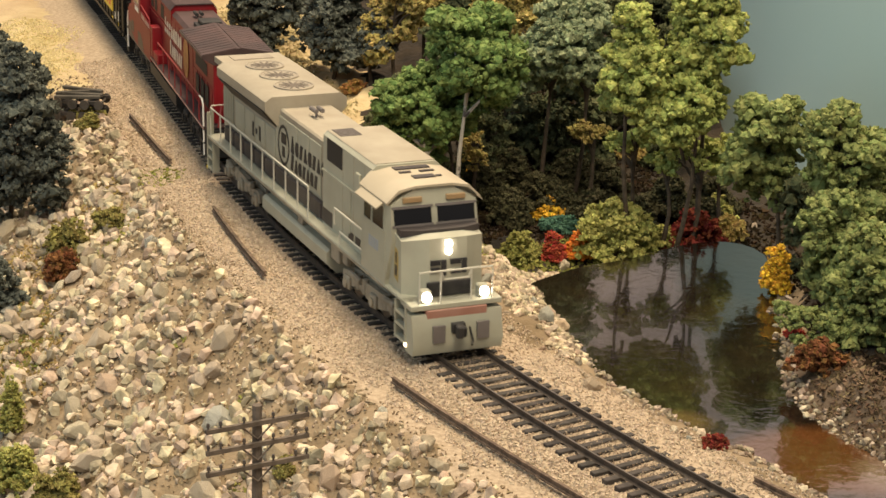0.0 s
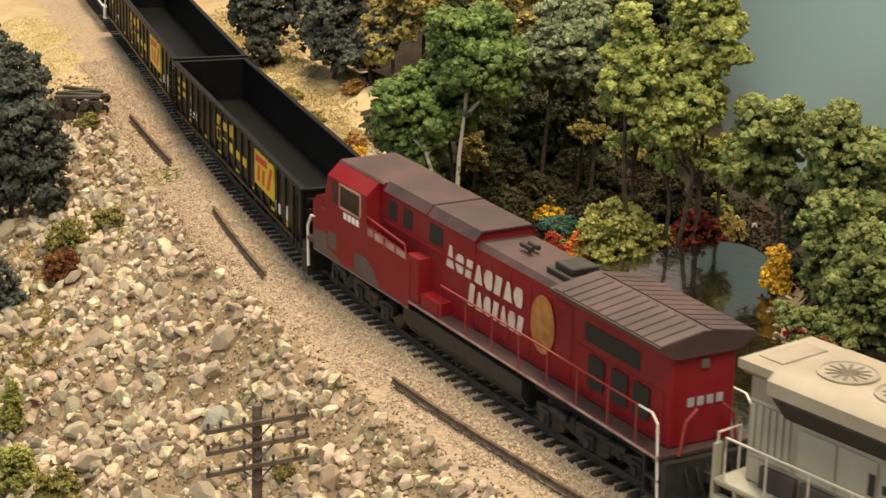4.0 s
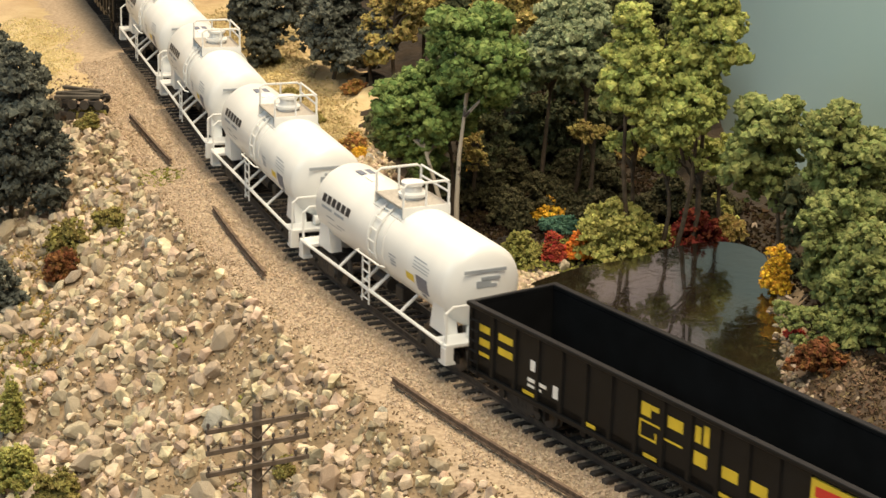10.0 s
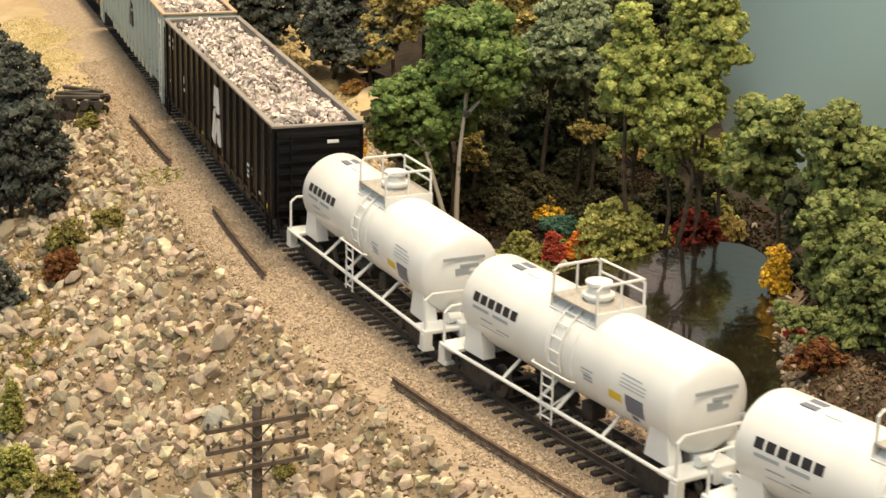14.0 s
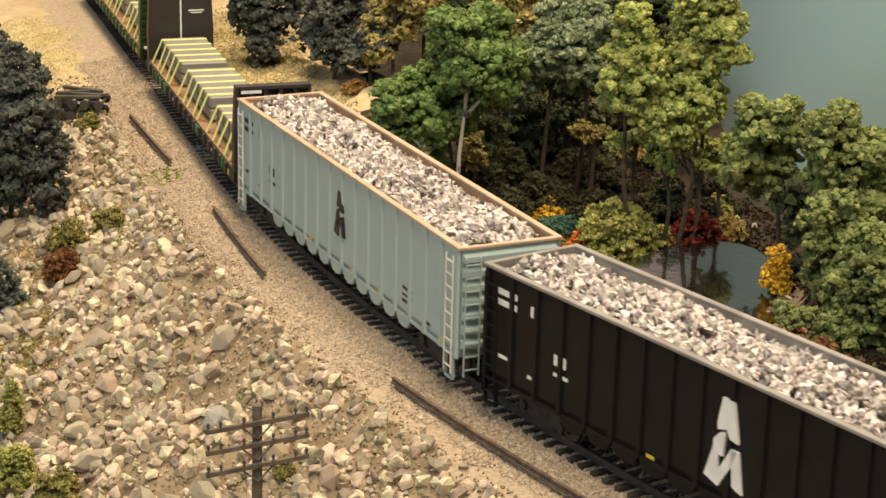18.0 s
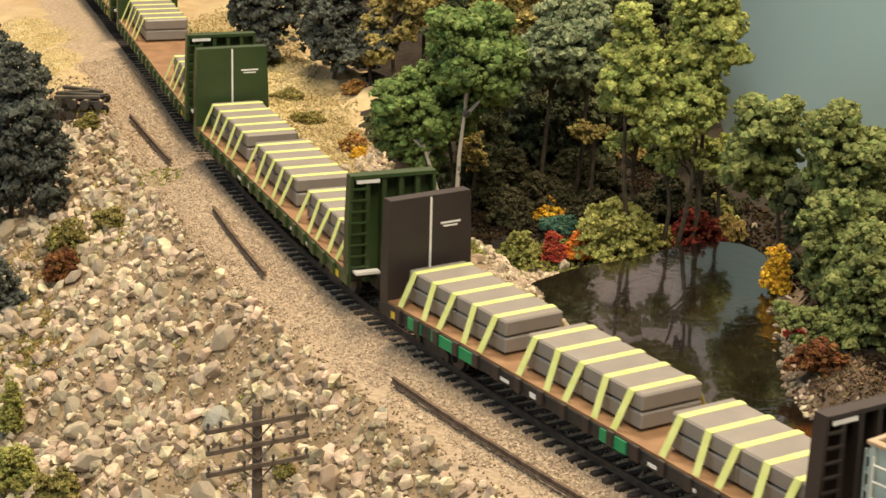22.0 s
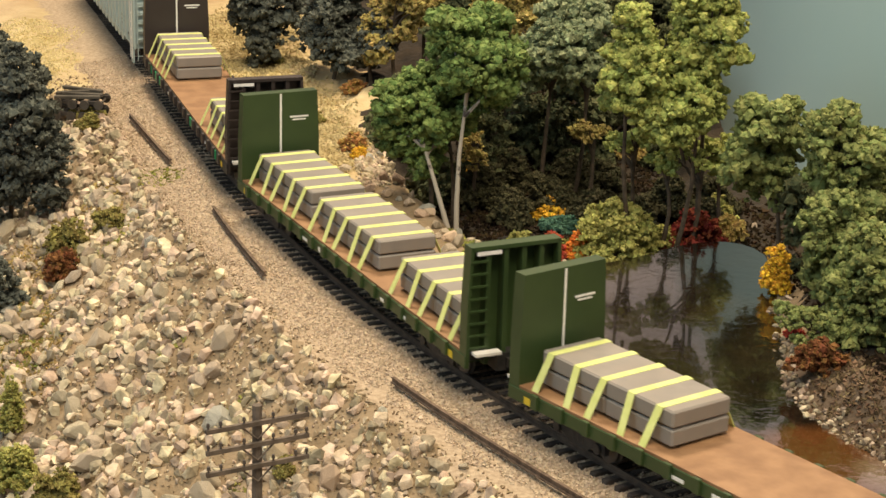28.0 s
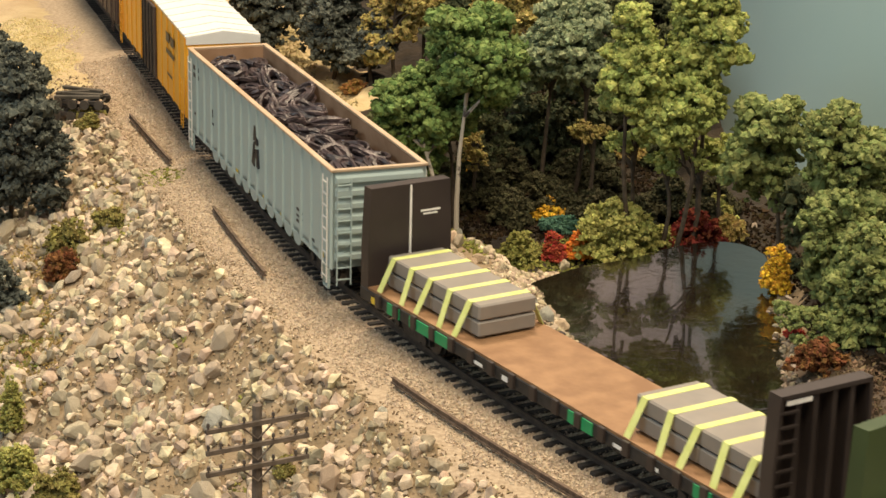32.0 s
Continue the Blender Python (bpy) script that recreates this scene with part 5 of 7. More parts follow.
    for y0, y1 in ((-1.34, -0.1), (0.1, 1.34)):
        def slant(z, o):
            return 9.0 - (z - 2.95) * 0.243 + o
        sh = Shape().add([(slant(3.40, 0.012), y0, 3.40), (slant(3.40, 0.012), y1, 3.40), (slant(3.84, 0.012), y1, 3.84), (slant(3.84, 0.012), y0, 3.84), (slant(3.40, 0.0), y0, 3.40), (slant(3.40, 0.0), y1, 3.40), (slant(3.84, 0.0), y1, 3.84), (slant(3.84, 0.0), y0, 3.84)],
                         [(0, 1, 2, 3), (4, 7, 6, 5), (0, 4, 5, 1), (3, 2, 6, 7), (0, 3, 7, 4), (1, 5, 6, 2)])
        wd = part("windshield", sh, M_glass, face)
        fr = Shape()
        for z0, z1 in ((3.34, 3.40), (3.84, 3.91)):
            fr.add([(slant(z0, 0.03), y0 - 0.06, z0), (slant(z0, 0.03), y1 + 0.06, z0), (slant(z1, 0.03), y1 + 0.06, z1), (slant(z1, 0.03), y0 - 0.06, z1), (slant(z0, 0), y0 - 0.06, z0), (slant(z0, 0), y1 + 0.06, z0), (slant(z1, 0), y1 + 0.06, z1), (slant(z1, 0), y0 - 0.06, z1)],
                   [(0, 1, 2, 3), (4, 7, 6, 5), (0, 4, 5, 1), (3, 2, 6, 7), (0, 3, 7, 4), (1, 5, 6, 2)])
        part("windshield_frame", fr, M_grey, wd)
        part("number_board", Shape().box(8.62, 8.82, (y0 + y1) / 2 - 0.32, (y0 + y1) / 2 + 0.32, 4.0, 4.16, 0.02), M_board, face, "small amber number board")
    # nose: a flat front with two angled cheeks
    prof = [(8.55, -1.34), (9.55, -1.34), (10.05, -0.62), (10.05, 0.62), (9.55, 1.34), (8.55, 1.34)]
    n = len(prof)
    tops = [3.28, 3.10, 3.24, 3.24, 3.10, 3.28]
    nose = Shape().add([(x, y, 1.5) for x, y in prof] + [(x - (0.08 if x > 9 else 0), y, t) for (x, y), t in zip(prof, tops)] + [(8.75, -0.7, 3.34), (8.75, 0.7, 3.34)],
                       [tuple(range(n))] + [(k, (k + 1) % n, n + (k + 1) % n, n + k) for k in range(n)] + [(6, 7, 12), (7, 8, 12), (8, 9, 13, 12), (9, 10, 13), (10, 11, 13), (11, 6, 12, 13)])
    ns = part("nose", nose, T, root, smooth=20)
    part("antiglare", Shape().prism([(8.98, -1.3), (9.3, -1.3), (9.5, -0.7), (9.5, 0.7), (9.3, 1.3), (8.98, 1.3)], 3.18, 3.36, "z"), M_greybox, ns, "dark anti-glare ledge below the windows")
    for z in (3.08, 2.86):
        part("headlight", Shape().lathe([(9.95, 0.10), (10.05, 0.10), (10.07, 0.08)], 16, "x", (0.0, 0.0, z)), M_lamp, ns, "lit round headlight")
    mk = Shape()
    for pieces in (((-0.6, -0.44, 2.2, 2.62), (-0.40, -0.06, 2.48, 2.62), (-0.40, -0.08, 2.2, 2.32)), ((0.08, 0.24, 2.16, 2.62), (0.28, 0.6, 2.48, 2.62), (0.28, 0.58, 2.28, 2.40))):
        for y0, y1, z0, z1 in pieces:
            mk.box(10.0, 10.066, -y1, -y0, z0, z1)
    part("logo_mark", mk, M_ink, ns, "plain black logo blocks")
    # pilot and front end
    pil = part("pilot", Shape().prism([(10.25, 0.16), (10.85, 0.16), (10.95, 0.5), (10.75, 1.3), (10.25, 1.3)], -1.48, 1.48, "y"), T, root, "sand-coloured snow-plough pilot")
    sh = Shape()
    for y in (-0.85, 0.6):
        sh.box(10.9, 10.98, y, y + 0.4, 0.5, 1.0)
    part("pilot_panel", sh, M_grey, pil)
    # Beam takes a pinkish colour that stands for the lamps' light.
    part("pilot_beam", Shape().box(10.3, 10.78, -1.0, 1.0, 1.15, 1.42, 0.03), M_lampbeam, pil, "coupler beam coloured pinkish for the lamps' light on it")
    part("front_deck", Shape().box(9.9, 10.75, -1.5, 1.5, 1.42, 1.58, 0.02), T, root)
    for sd in (-1, 1):
        for z in (0.35, 0.75, 1.1):
            part("front_step", Shape().box(9.5, 10.3, sd * 1.3, sd * 1.52, z, z + 0.07), T, root)
        part("step_post", Shape().box(9.45, 9.52, sd * 1.25, sd * 1.52, 0.3, 1.45), T, root)
        part("step_post", Shape().box(10.28, 10.35, sd * 1.25, sd * 1.52, 0.3, 1.45), T, root)
        dl = part("ditch_light", Shape().box(10.3, 10.62, sd * 0.95 - 0.17, sd * 0.95 + 0.17, 1.58, 1.95, 0.04), T, root)
        part("ditch_lens", Shape().lathe([(10.62, 0.15), (10.68, 0.15), (10.70, 0.1)], 14, "x", (0, sd * 0.95, 1.77)), M_lamp, dl, "lit ditch light")
        part("step_light", Shape().box(10.28, 10.4, sd * 1.46, sd * 1.54, 0.28, 0.42, 0.03), M_lamp_dim, root, "small lit step lamp")
        part("step_light", Shape().box(-10.6, -10.5, sd * 1.46, sd * 1.54, 0.28, 0.42, 0.03), M_yl, root)
        for z in (0.35, 0.75, 1.1):
            part("rear_step", Shape().box(-10.5, -9.8, sd * 1.3, sd * 1.52, z, z + 0.07), T, root)
        part("step_post", Shape().box(-10.55, -10.48, sd * 1.25, sd * 1.52, 0.3, 2.4), T, root)
        part("step_post", Shape().box(-9.82, -9.75, sd * 1.25, sd * 1.52, 0.3, 1.45), T, root)
    # Black plate drawn for the shadow between the ditch lights.
    part("deck_shadow_plate", Shape().box(10.06, 10.14, -0.74, 0.74, 1.59, 2.02, 0.02), M_dark, root, "black plate drawn for the shadow between the ditch lights")
    # Dark strip drawn for the shaded gap below the nose.
    part("nose_skirt", Shape().box(8.6, 10.02, -1.36, 1.36, 1.50, 1.56), M_dark, root)
    fr = Shape().tube([(10.65, -1.2, 1.58), (10.65, -1.2, 2.5), (10.65, 1.2, 2.5), (10.65, 1.2, 1.58)], 0.032, 5)
    fr.tube([(10.65, -0.5, 2.5), (10.65, -0.4, 2.25), (10.65, 0.4, 2.25), (10.65, 0.5, 2.5)], 0.028, 5).cyl((10.65, -0.5, 1.58), (10.65, -0.5, 2.5), 0.028, 5).cyl((10.65, 0.5, 1.58), (10.65, 0.5, 2.5), 0.028, 5)
    part("front_handrail", fr, M_railtan, root)
    part("rear_handrail", Shape().tube([(-10.6, -1.3, 1.5), (-10.6, -1.3, 2.6), (-10.6, -0.5, 2.6), (-10.6, -0.5, 1.5)], 0.032, 5).tube([(-10.6, 1.3, 1.5), (-10.6, 1.3, 2.6), (-10.6, 0.5, 2.6), (-10.6, 0.5, 1.5)], 0.032, 5), M_railtan, root)
    loco_truck(root, 6.9, M_tantruck)
    loco_truck(root, -6.9, M_tantruck)
    couplers(root, 10.85)
    return root


M_dust = mat("dusty_tan_paint", (0.30, 0.262, 0.195), 0.6, colour2=(0.375, 0.335, 0.255), size=45, dirt=(0.22, 0.18, 0.13), dirt_amount=0.5, dirt_size=40)
M_fan = mat("sooty_fan_grille", (0.095, 0.078, 0.062), 0.7, colour2=(0.15, 0.125, 0.10), size=220)
M_greyroof = mat("sooty_tan_roof", (0.22, 0.19, 0.15), 0.6, colour2=(0.34, 0.30, 0.23), size=70)
M_greybox = mat("dark_grey_panel", (0.035, 0.029, 0.028), 0.55, colour2=(0.058, 0.048, 0.046), size=90)
M_tanroof = mat("cream_roof_paint", (0.40, 0.345, 0.25), 0.5, colour2=(0.46, 0.40, 0.295), size=60)
M_railtan = mat("pale_handrail_paint", (0.50, 0.48, 0.40), 0.5, size=60)
M_crest = mat("dull_gold_crest", (0.34, 0.23, 0.05), 0.55, colour2=(0.42, 0.33, 0.12), size=300)
M_board = mat("amber_board", (0.30, 0.2, 0.1), 0.4, size=100)
# Lamp light put into the coupler beam's colour.
M_lampbeam = mat("lamp_lit_pink_beam", (0.30, 0.14, 0.10), 0.6, colour2=(0.36, 0.2, 0.15), size=100)
M_lamp_dim = glow("lit_step_lamp", (1.0, 0.75, 0.45), 4.0)


def red_loco():
    """Runs with its long hood leading: the cab is at the rear."""
    root = tagged(new("red_locomotive"), "weathered red six-axle diesel locomotive running long hood first", "locomotive")
    R = M_red
    part("walkway", Shape().box(-10.3, 10.3, -1.5, 1.5, 1.42, 1.56, 0.02), M_roofred, root)
    part("underframe", Shape().box(-10.2, 10.2, -1.0, 1.0, 0.95, 1.43), M_dark, root)
    part("fuel_tank", Shape().prism([(-1.45, 0.75), (-1.45, 1.25), (1.45, 1.25), (1.45, 0.75), (1.15, 0.36), (-1.15, 0.36)], -3.4, 3.6), M_dark, root, "black fuel tank")
    hood = part("long_hood", Shape().box(-2.4, 10.0, -1.0, 1.0, 1.56, 4.12, 0.05), R, root)
    part("hood_roof", Shape().prism([(-1.0, 4.08), (-0.85, 4.24), (0.85, 4.24), (1.0, 4.08)], 0.1, 5.0), M_roofred, hood, "sooty dark roof")
    tall = part("equipment_cab", Shape().prism([(-1.04, 1.56), (-1.04, 4.28), (-0.84, 4.52), (0.84, 4.52), (1.04, 4.28), (1.04, 1.56)], -5.6, 0.1), R, root)
    part("cab_hood_roof", Shape().prism([(-1.08, 4.29), (-0.86, 4.58), (0.86, 4.58), (1.08, 4.29), (0.84, 4.53), (-0.84, 4.53)], -5.6, -2.75).prism([(-1.08, 4.27), (-0.86, 4.56), (0.86, 4.56), (1.08, 4.27), (0.84, 4.51), (-0.84, 4.51)], -2.68, 0.18), M_roofred, tall)
    # radiator wings at the leading end
    wing = part("radiator_wing", Shape().prism([(-1.0, 4.0), (-1.5, 4.30), (-1.5, 4.40), (0, 4.66), (1.5, 4.40), (1.5, 4.30), (1.0, 4.0)], 4.9, 10.1), M_roofred, root, "sooty overhanging radiator wings")
    for sd in (-1, 1):
        for k in range(12):
            x = 5.1 + k * 0.42
            sh = Shape().add([(x, sd * 1.46, 4.41), (x + 0.36, sd * 1.46, 4.41), (x + 0.36, sd * 0.08, 4.650), (x, sd * 0.08, 4.650), (x, sd * 1.46, 4.44), (x + 0.36, sd * 1.46, 4.44), (x + 0.36, sd * 0.08, 4.680), (x, sd * 0.08, 4.680)],
                   [(0, 1, 2, 3), (4, 7, 6, 5), (0, 4, 5, 1), (3, 2, 6, 7), (0, 3, 7, 4), (1, 5, 6, 2)])
            part("radiator_slat", sh, M_roofred, wing)
        y = sd * 1.001
        part("grille", Shape().box(6.0, 8.6, sd * 1.0, sd * 1.012, 3.2, 3.72), M_grille, hood, "black intake grille")
        for k in range(10):
            x = -1.0 + k * 1.08
            part("hood_door", Shape().box(x, x + 0.98, y, y + sd * 0.02, 1.75, 3.0 if k > 5 else 3.9, 0.01), R, hood)
        yl = sd * 1.056
        letters(hood, "name_marking", 8, -1.55, 2.9, 3.05, 3.62, yl, M_cream, "plain cream blocks of a name", 3)
        letters(hood, "name_marking", 7, -0.2, 3.0, 2.25, 2.82, yl, M_cream, "plain cream blocks of a name", 5)
        em = Shape()
        n = 20
        vs = [(3.95 + 0.62 * math.cos(2 * math.pi * k / n), yl, 2.95 + 0.85 * math.sin(2 * math.pi * k / n)) for k in range(n)]
        em.add(vs + [(v[0], v[1] + sd * 0.012, v[2]) for v in vs], [tuple(range(n)), tuple(range(2 * n - 1, n - 1, -1))] + [(k, (k + 1) % n, n + (k + 1) % n, n + k) for k in range(n)])
        part("emblem", em, M_gold, hood, "faded gold oval emblem")
        sh = Shape()
        for x0 in (6.3, 7.4, 8.4):
            sh.box(x0, x0 + 0.75, yl, yl + sd * 0.012, 2.0, 2.9)
        part("louvre", sh, M_grille, hood)
        sh = Shape()
        for x0, x1 in ((-5.3, -4.7), (-4.3, -3.7), (-2.6, -1.8)):
            sh.box(x0, x1, sd * 1.04, sd * 1.055, 3.5, 4.1)
        part("side_grille", sh, M_grille, tall)
        part("side_ledge", Shape().box(-5.5, 0.05, sd * 1.04, sd * 1.10, 3.32, 3.38), R, tall)
        part("tool_box", Shape().box(-3.2, -2.5, sd * 1.0, sd * 1.48, 1.56, 3.0, 0.03), R, root)
        part("battery_box", Shape().box(-2.3, -1.2, sd * 1.0, sd * 1.48, 1.56, 2.0, 0.03), R, root)
        part("skirt", Shape().prism([(-9.75, 1.28), (-9.75, 2.55), (-9.2, 2.86), (-3.0, 2.74), (-3.0, 1.28)], sd * 1.452, sd * 1.502, "y"), R, root, "flush red side panel below the cab")
        part("skirt_sill", Shape().box(-9.7, -3.0, sd * 1.5, sd * 1.515, 1.24, 1.30), M_grey, root)
        for k in range(4):
            part("rail_panel", Shape().box(-6.1 + k * 0.72, -5.5 + k * 0.72, sd * 1.45, sd * 1.48, 2.80 - k * 0.02, 3.05 - k * 0.03), M_fadedred, root, "faded red panel in the walkway rail")
        part("faded_patch", Shape().prism([(-6.7, 1.35), (-6.7, 2.0), (-5.9, 2.05), (-5.3, 1.72), (-5.0, 1.35)], sd * 1.502, sd * 1.510, "y").prism([(-9.7, 1.32), (-9.7, 1.95), (-8.7, 2.05), (-8.7, 1.6), (-7.6, 1.34)], sd * 1.502, sd * 1.510, "y").box(-8.6, -8.0, sd * 1.502, sd * 1.511, 1.66, 2.2), M_patch, root, "dull grey patches of worn paint")
        handrails(root, [-1.1, 0.4, 1.9, 3.4, 4.9, 6.4, 7.9, 9.2], sd * 1.46, 1.56, 2.6, M_redrail)
        part("cab_rail", Shape().tube([(-6.3, sd * 1.46, 3.42), (-3.4, sd * 1.46, 3.2), (-3.2, sd * 1.46, 2.6)], 0.03, 5).tube([(-6.3, sd * 1.46, 3.12), (-3.3, sd * 1.46, 2.94)], 0.025, 5), M_redrail, root)
        part("end_rail", Shape().tube([(9.3, sd * 1.46, 2.6), (9.9, sd * 1.47, 2.62), (10.15, sd * 1.47, 2.4), (10.2, sd * 1.47, 1.7), (10.3, sd * 1.47, 0.4)], 0.036, 6), M_handrail, root, "white end handrail")
        part("end_steps", Shape().box(9.7, 10.3, sd * 1.3, sd * 1.5, 0.35, 0.42).box(9.7, 10.3, sd * 1.3, sd * 1.5, 0.85, 0.92).box(9.66, 9.72, sd * 1.25, sd * 1.5, 0.3, 1.42), M_dark, root)
        part("rear_rail", Shape().tube([(-10.2, sd * 1.46, 0.5), (-10.25, sd * 1.46, 1.9), (-10.0, sd * 1.46, 2.3), (-9.6, sd * 1.46, 2.4)], 0.05, 6), M_handrail, root)
        part("walk_edge", Shape().box(-3.0, 10.3, sd * 1.5, sd * 1.52, 1.46, 1.53), M_fadedred, root, "faded red and white sill stripe")
    # leading end: light, number bars, curved rails
    part("end_light", Shape().box(10.0, 10.05, -0.12, 0.12, 3.62, 3.88, 0.02), M_grey, hood)
    sh = Shape()
    for k in range(4):
        sh.box(10.0, 10.02, 0.42 - k * 0.30, 0.62 - k * 0.30, 2.62, 2.86)
    part("end_marking", sh, M_greyink, hood)
    part("end_handrail", Shape().tube([(10.35, -0.9, 1.5), (10.35, -0.75, 2.4), (10.35, -0.4, 2.7)], 0.045, 6).tube([(10.35, 0.9, 1.5), (10.35, 0.75, 2.4), (10.35, 0.4, 2.7)], 0.045, 6), M_redrail, root)
    part("vent_box", Shape().box(3.3, 4.6, -0.6, 0.6, 4.24, 4.40, 0.02).box(3.5, 4.4, -0.45, 0.45, 4.40, 4.60, 0.03), M_dark, root, "black roof vent")
    part("horn", Shape().cyl((1.6, -0.1, 4.24), (1.6, -0.1, 4.4), 0.05, 6).cyl((1.3, -0.2, 4.42), (1.9, -0.2, 4.42), 0.08, 8).cyl((1.35, 0.05, 4.42), (1.85, 0.05, 4.42), 0.08, 8), M_dark, root, "roof horn")
    # cab and nose at the trailing end
    cab = part("cab", Shape().prism([(-1.5, 1.5), (-1.5, 4.06), (-1.05, 4.48), (1.05, 4.48), (1.5, 4.06), (1.5, 1.5)], -8.7, -5.9), R, root)
    part("cab_roof", Shape().prism([(-1.07, 4.48), (-1.0, 4.53), (1.0, 4.53), (1.07, 4.48)], -8.7, -5.6), M_roofred, cab)
    part("cab_link", Shape().box(-5.9, -5.6, -1.0, 1.0, 1.5, 4.46, 0.03), R, cab)
    for sd in (-1, 1):
        win = part("side_window", Shape().box(-8.35, -7.95, sd * 1.5, sd * 1.512, 3.26, 3.94).box(-7.75, -6.35, sd * 1.5, sd * 1.512, 3.26, 3.94), M_glass, cab)
        part("window_frame", Shape().box(-7.82, -6.28, sd * 1.5, sd * 1.53, 3.19, 3.26).box(-7.82, -6.28, sd * 1.5, sd * 1.53, 3.94, 4.01).box(-7.82, -7.75, sd * 1.5, sd * 1.53, 3.19, 4.01).box(-6.35, -6.28, sd * 1.5, sd * 1.53, 3.19, 4.01), M_fadedred, win)
        sh = Shape()
        for k in range(4):
            sh.box(-7.5 + k * 0.29, -7.28 + k * 0.29, sd * 1.504, sd * 1.514, 2.90 - k * 0.0, 3.12)
        part("number_marking", sh, M_wl, cab)
    part("cab_face", Shape().add([(-8.7, -1.5, 1.5), (-8.7, 1.5, 1.5), (-8.7, 1.5, 4.06), (-8.7, -1.5, 4.06), (-8.7, -1.05, 4.48), (-8.7, 1.05, 4.48), (-9.1, -1.4, 3.2), (-9.1, 1.4, 3.2), (-9.1, 1.4, 1.5), (-9.1, -1.4, 1.5)],
                                   [(6, 7, 5, 4), (0, 9, 6, 3), (1, 2, 7, 8), (6, 4, 3), (7, 2, 5), (9, 8, 7, 6), (0, 1, 8, 9), (0, 3, 4, 5, 2, 1)]), R, cab)
    part("nose", Shape().prism([(-10.3, 1.5), (-10.3, 2.75), (-10.0, 3.0), (-9.05, 3.24), (-9.05, 1.5)], -1.25, 1.25, "y"), R, root)
    part("pilot", Shape().prism([(-10.3, 0.2), (-10.75, 0.2), (-10.65, 1.3), (-10.2, 1.3)], -1.45, 1.45, "y"), M_dark, root)
    part("pilot", Shape().prism([(10.2, 0.3), (10.55, 0.3), (10.5, 1.4), (10.2, 1.4)], -1.4, 1.4, "y"), M_dark, root)
    sh = Shape()
    for k in range(5):
        sh.tube([(10.5, -0.8 + 0.35 * k, 1.2), (10.7, -0.8 + 0.35 * k, 0.8), (10.72, -0.7 + 0.35 * k, 0.6)], 0.04, 5)
    part("hose_row", sh, M_rubber, root)
    loco_truck(root, 6.7, M_dark)
    loco_truck(root, -6.7, M_dark)
    couplers(root, 10.6)
    return root


M_fadedred = mat("faded_pink_red_paint", (0.32, 0.13, 0.11), 0.5, colour2=(0.45, 0.30, 0.26), size=150)
M_patch = mat("dull_olive_grey_patch", (0.075, 0.058, 0.048), 0.6, colour2=(0.12, 0.09, 0.078), size=70)
M_cream = mat("worn_cream_marking", (0.62, 0.55, 0.46), 0.5, colour2=(0.5, 0.3, 0.25), size=120, lo=0.5, hi=0.75)
M_redrail = mat("dull_red_handrail", (0.24, 0.03, 0.03), 0.5, size=100)


# ---- the train: centre of each car when ten seconds have passed, and its truck base ----
CARS = {}
LOCO_SCALE = 0.968
CARS["loco1"] = (sand_loco(), 0.7585, 13.8 * HO * LOCO_SCALE)
CARS["loco2"] = (red_loco(), 0.5075, 13.4 * HO * LOCO_SCALE)
for key in ("loco1", "loco2"):
    CARS[key][0].scale = (LOCO_SCALE * (1.014 if key == "loco1" else 1.0), LOCO_SCALE, LOCO_SCALE * (1.09 if key == "loco1" else 1.0))
gon = gondola()
CARS["gon1"] = (gon, 0.2768, 15.2 * HO)
CARS["gon2"] = (copy_thing(gon, Matrix()), 0.0472, 15.2 * HO)
tank = tank_car()
for i in range(4):
    CARS["tank%d" % i] = (tank if i == 0 else copy_thing(tank, Matrix()), -0.1413 - 0.1344 * i, 8.2 * HO)
CARS["scrap1"] = (scrap_car(M_black, M_rimgrey, M_rimgrey, M_wl, "chips", "high-sided black scrap car heaped with metal scrap", "heap of silvery metal scrap"), -0.7242, 14.0 * HO)
CARS["scrap2"] = (scrap_car(M_aqua, M_rimtan, M_inside, M_ink, "chips", "high-sided pale aqua scrap car heaped with metal scrap", "heap of silvery metal scrap"), -0.9490, 14.0 * HO)
FULL = ((6.35, 5, 0.0), (0.0, 5, 0.05), (-6.2, 5, 0.0))
APART = ((6.45, 5, 0.0), (-0.4, 5, 0.05), (-6.2, 5, 0.0))
ENDS = ((6.35, 5, 0.0), (-6.25, 5, 0.0))
LOADS = []
for key, c, car in (("flat1", -1.1779, (M_brown, M_dark, "dark brown bulkhead flat car with green sills, loaded with slabs", FULL, M_teal)),
                    ("flat2", -1.4239, (M_green, M_green, "olive green bulkhead flat car loaded with strapped slabs", FULL)),
                    ("flat3", -1.6699, (M_green, M_green, "olive green bulkhead flat car with a bare middle deck", ENDS)),
                    ("flat4", -1.9130, (M_green, M_green, "olive green bulkhead flat car loaded with strapped slabs", APART)),
                    ("flat5", -2.1550, (M_brown, M_dark, "dark brown bulkhead flat car with a bare middle deck", ENDS, M_teal))):
    root, loads = flat_car(*car)
    CARS[key] = (root, c, 14.0 * HO)
    LOADS += [(load, key, gx, z) for load, gx, z in loads]
CARS["scrap3"] = (scrap_car(M_aqua, M_rimtan, M_inside, M_ink, "bales", "high-sided pale aqua scrap car filled with dark cable coils", "dark cable coils filling the car"), -2.3945, 14.0 * HO)
CARS["box1"] = (box_car(M_yellow, M_brown_car, M_roof, "yellow_boxcar", "bright yellow boxcar with dark doors and whitish roof"), -2.6175, 12.8 * HO)
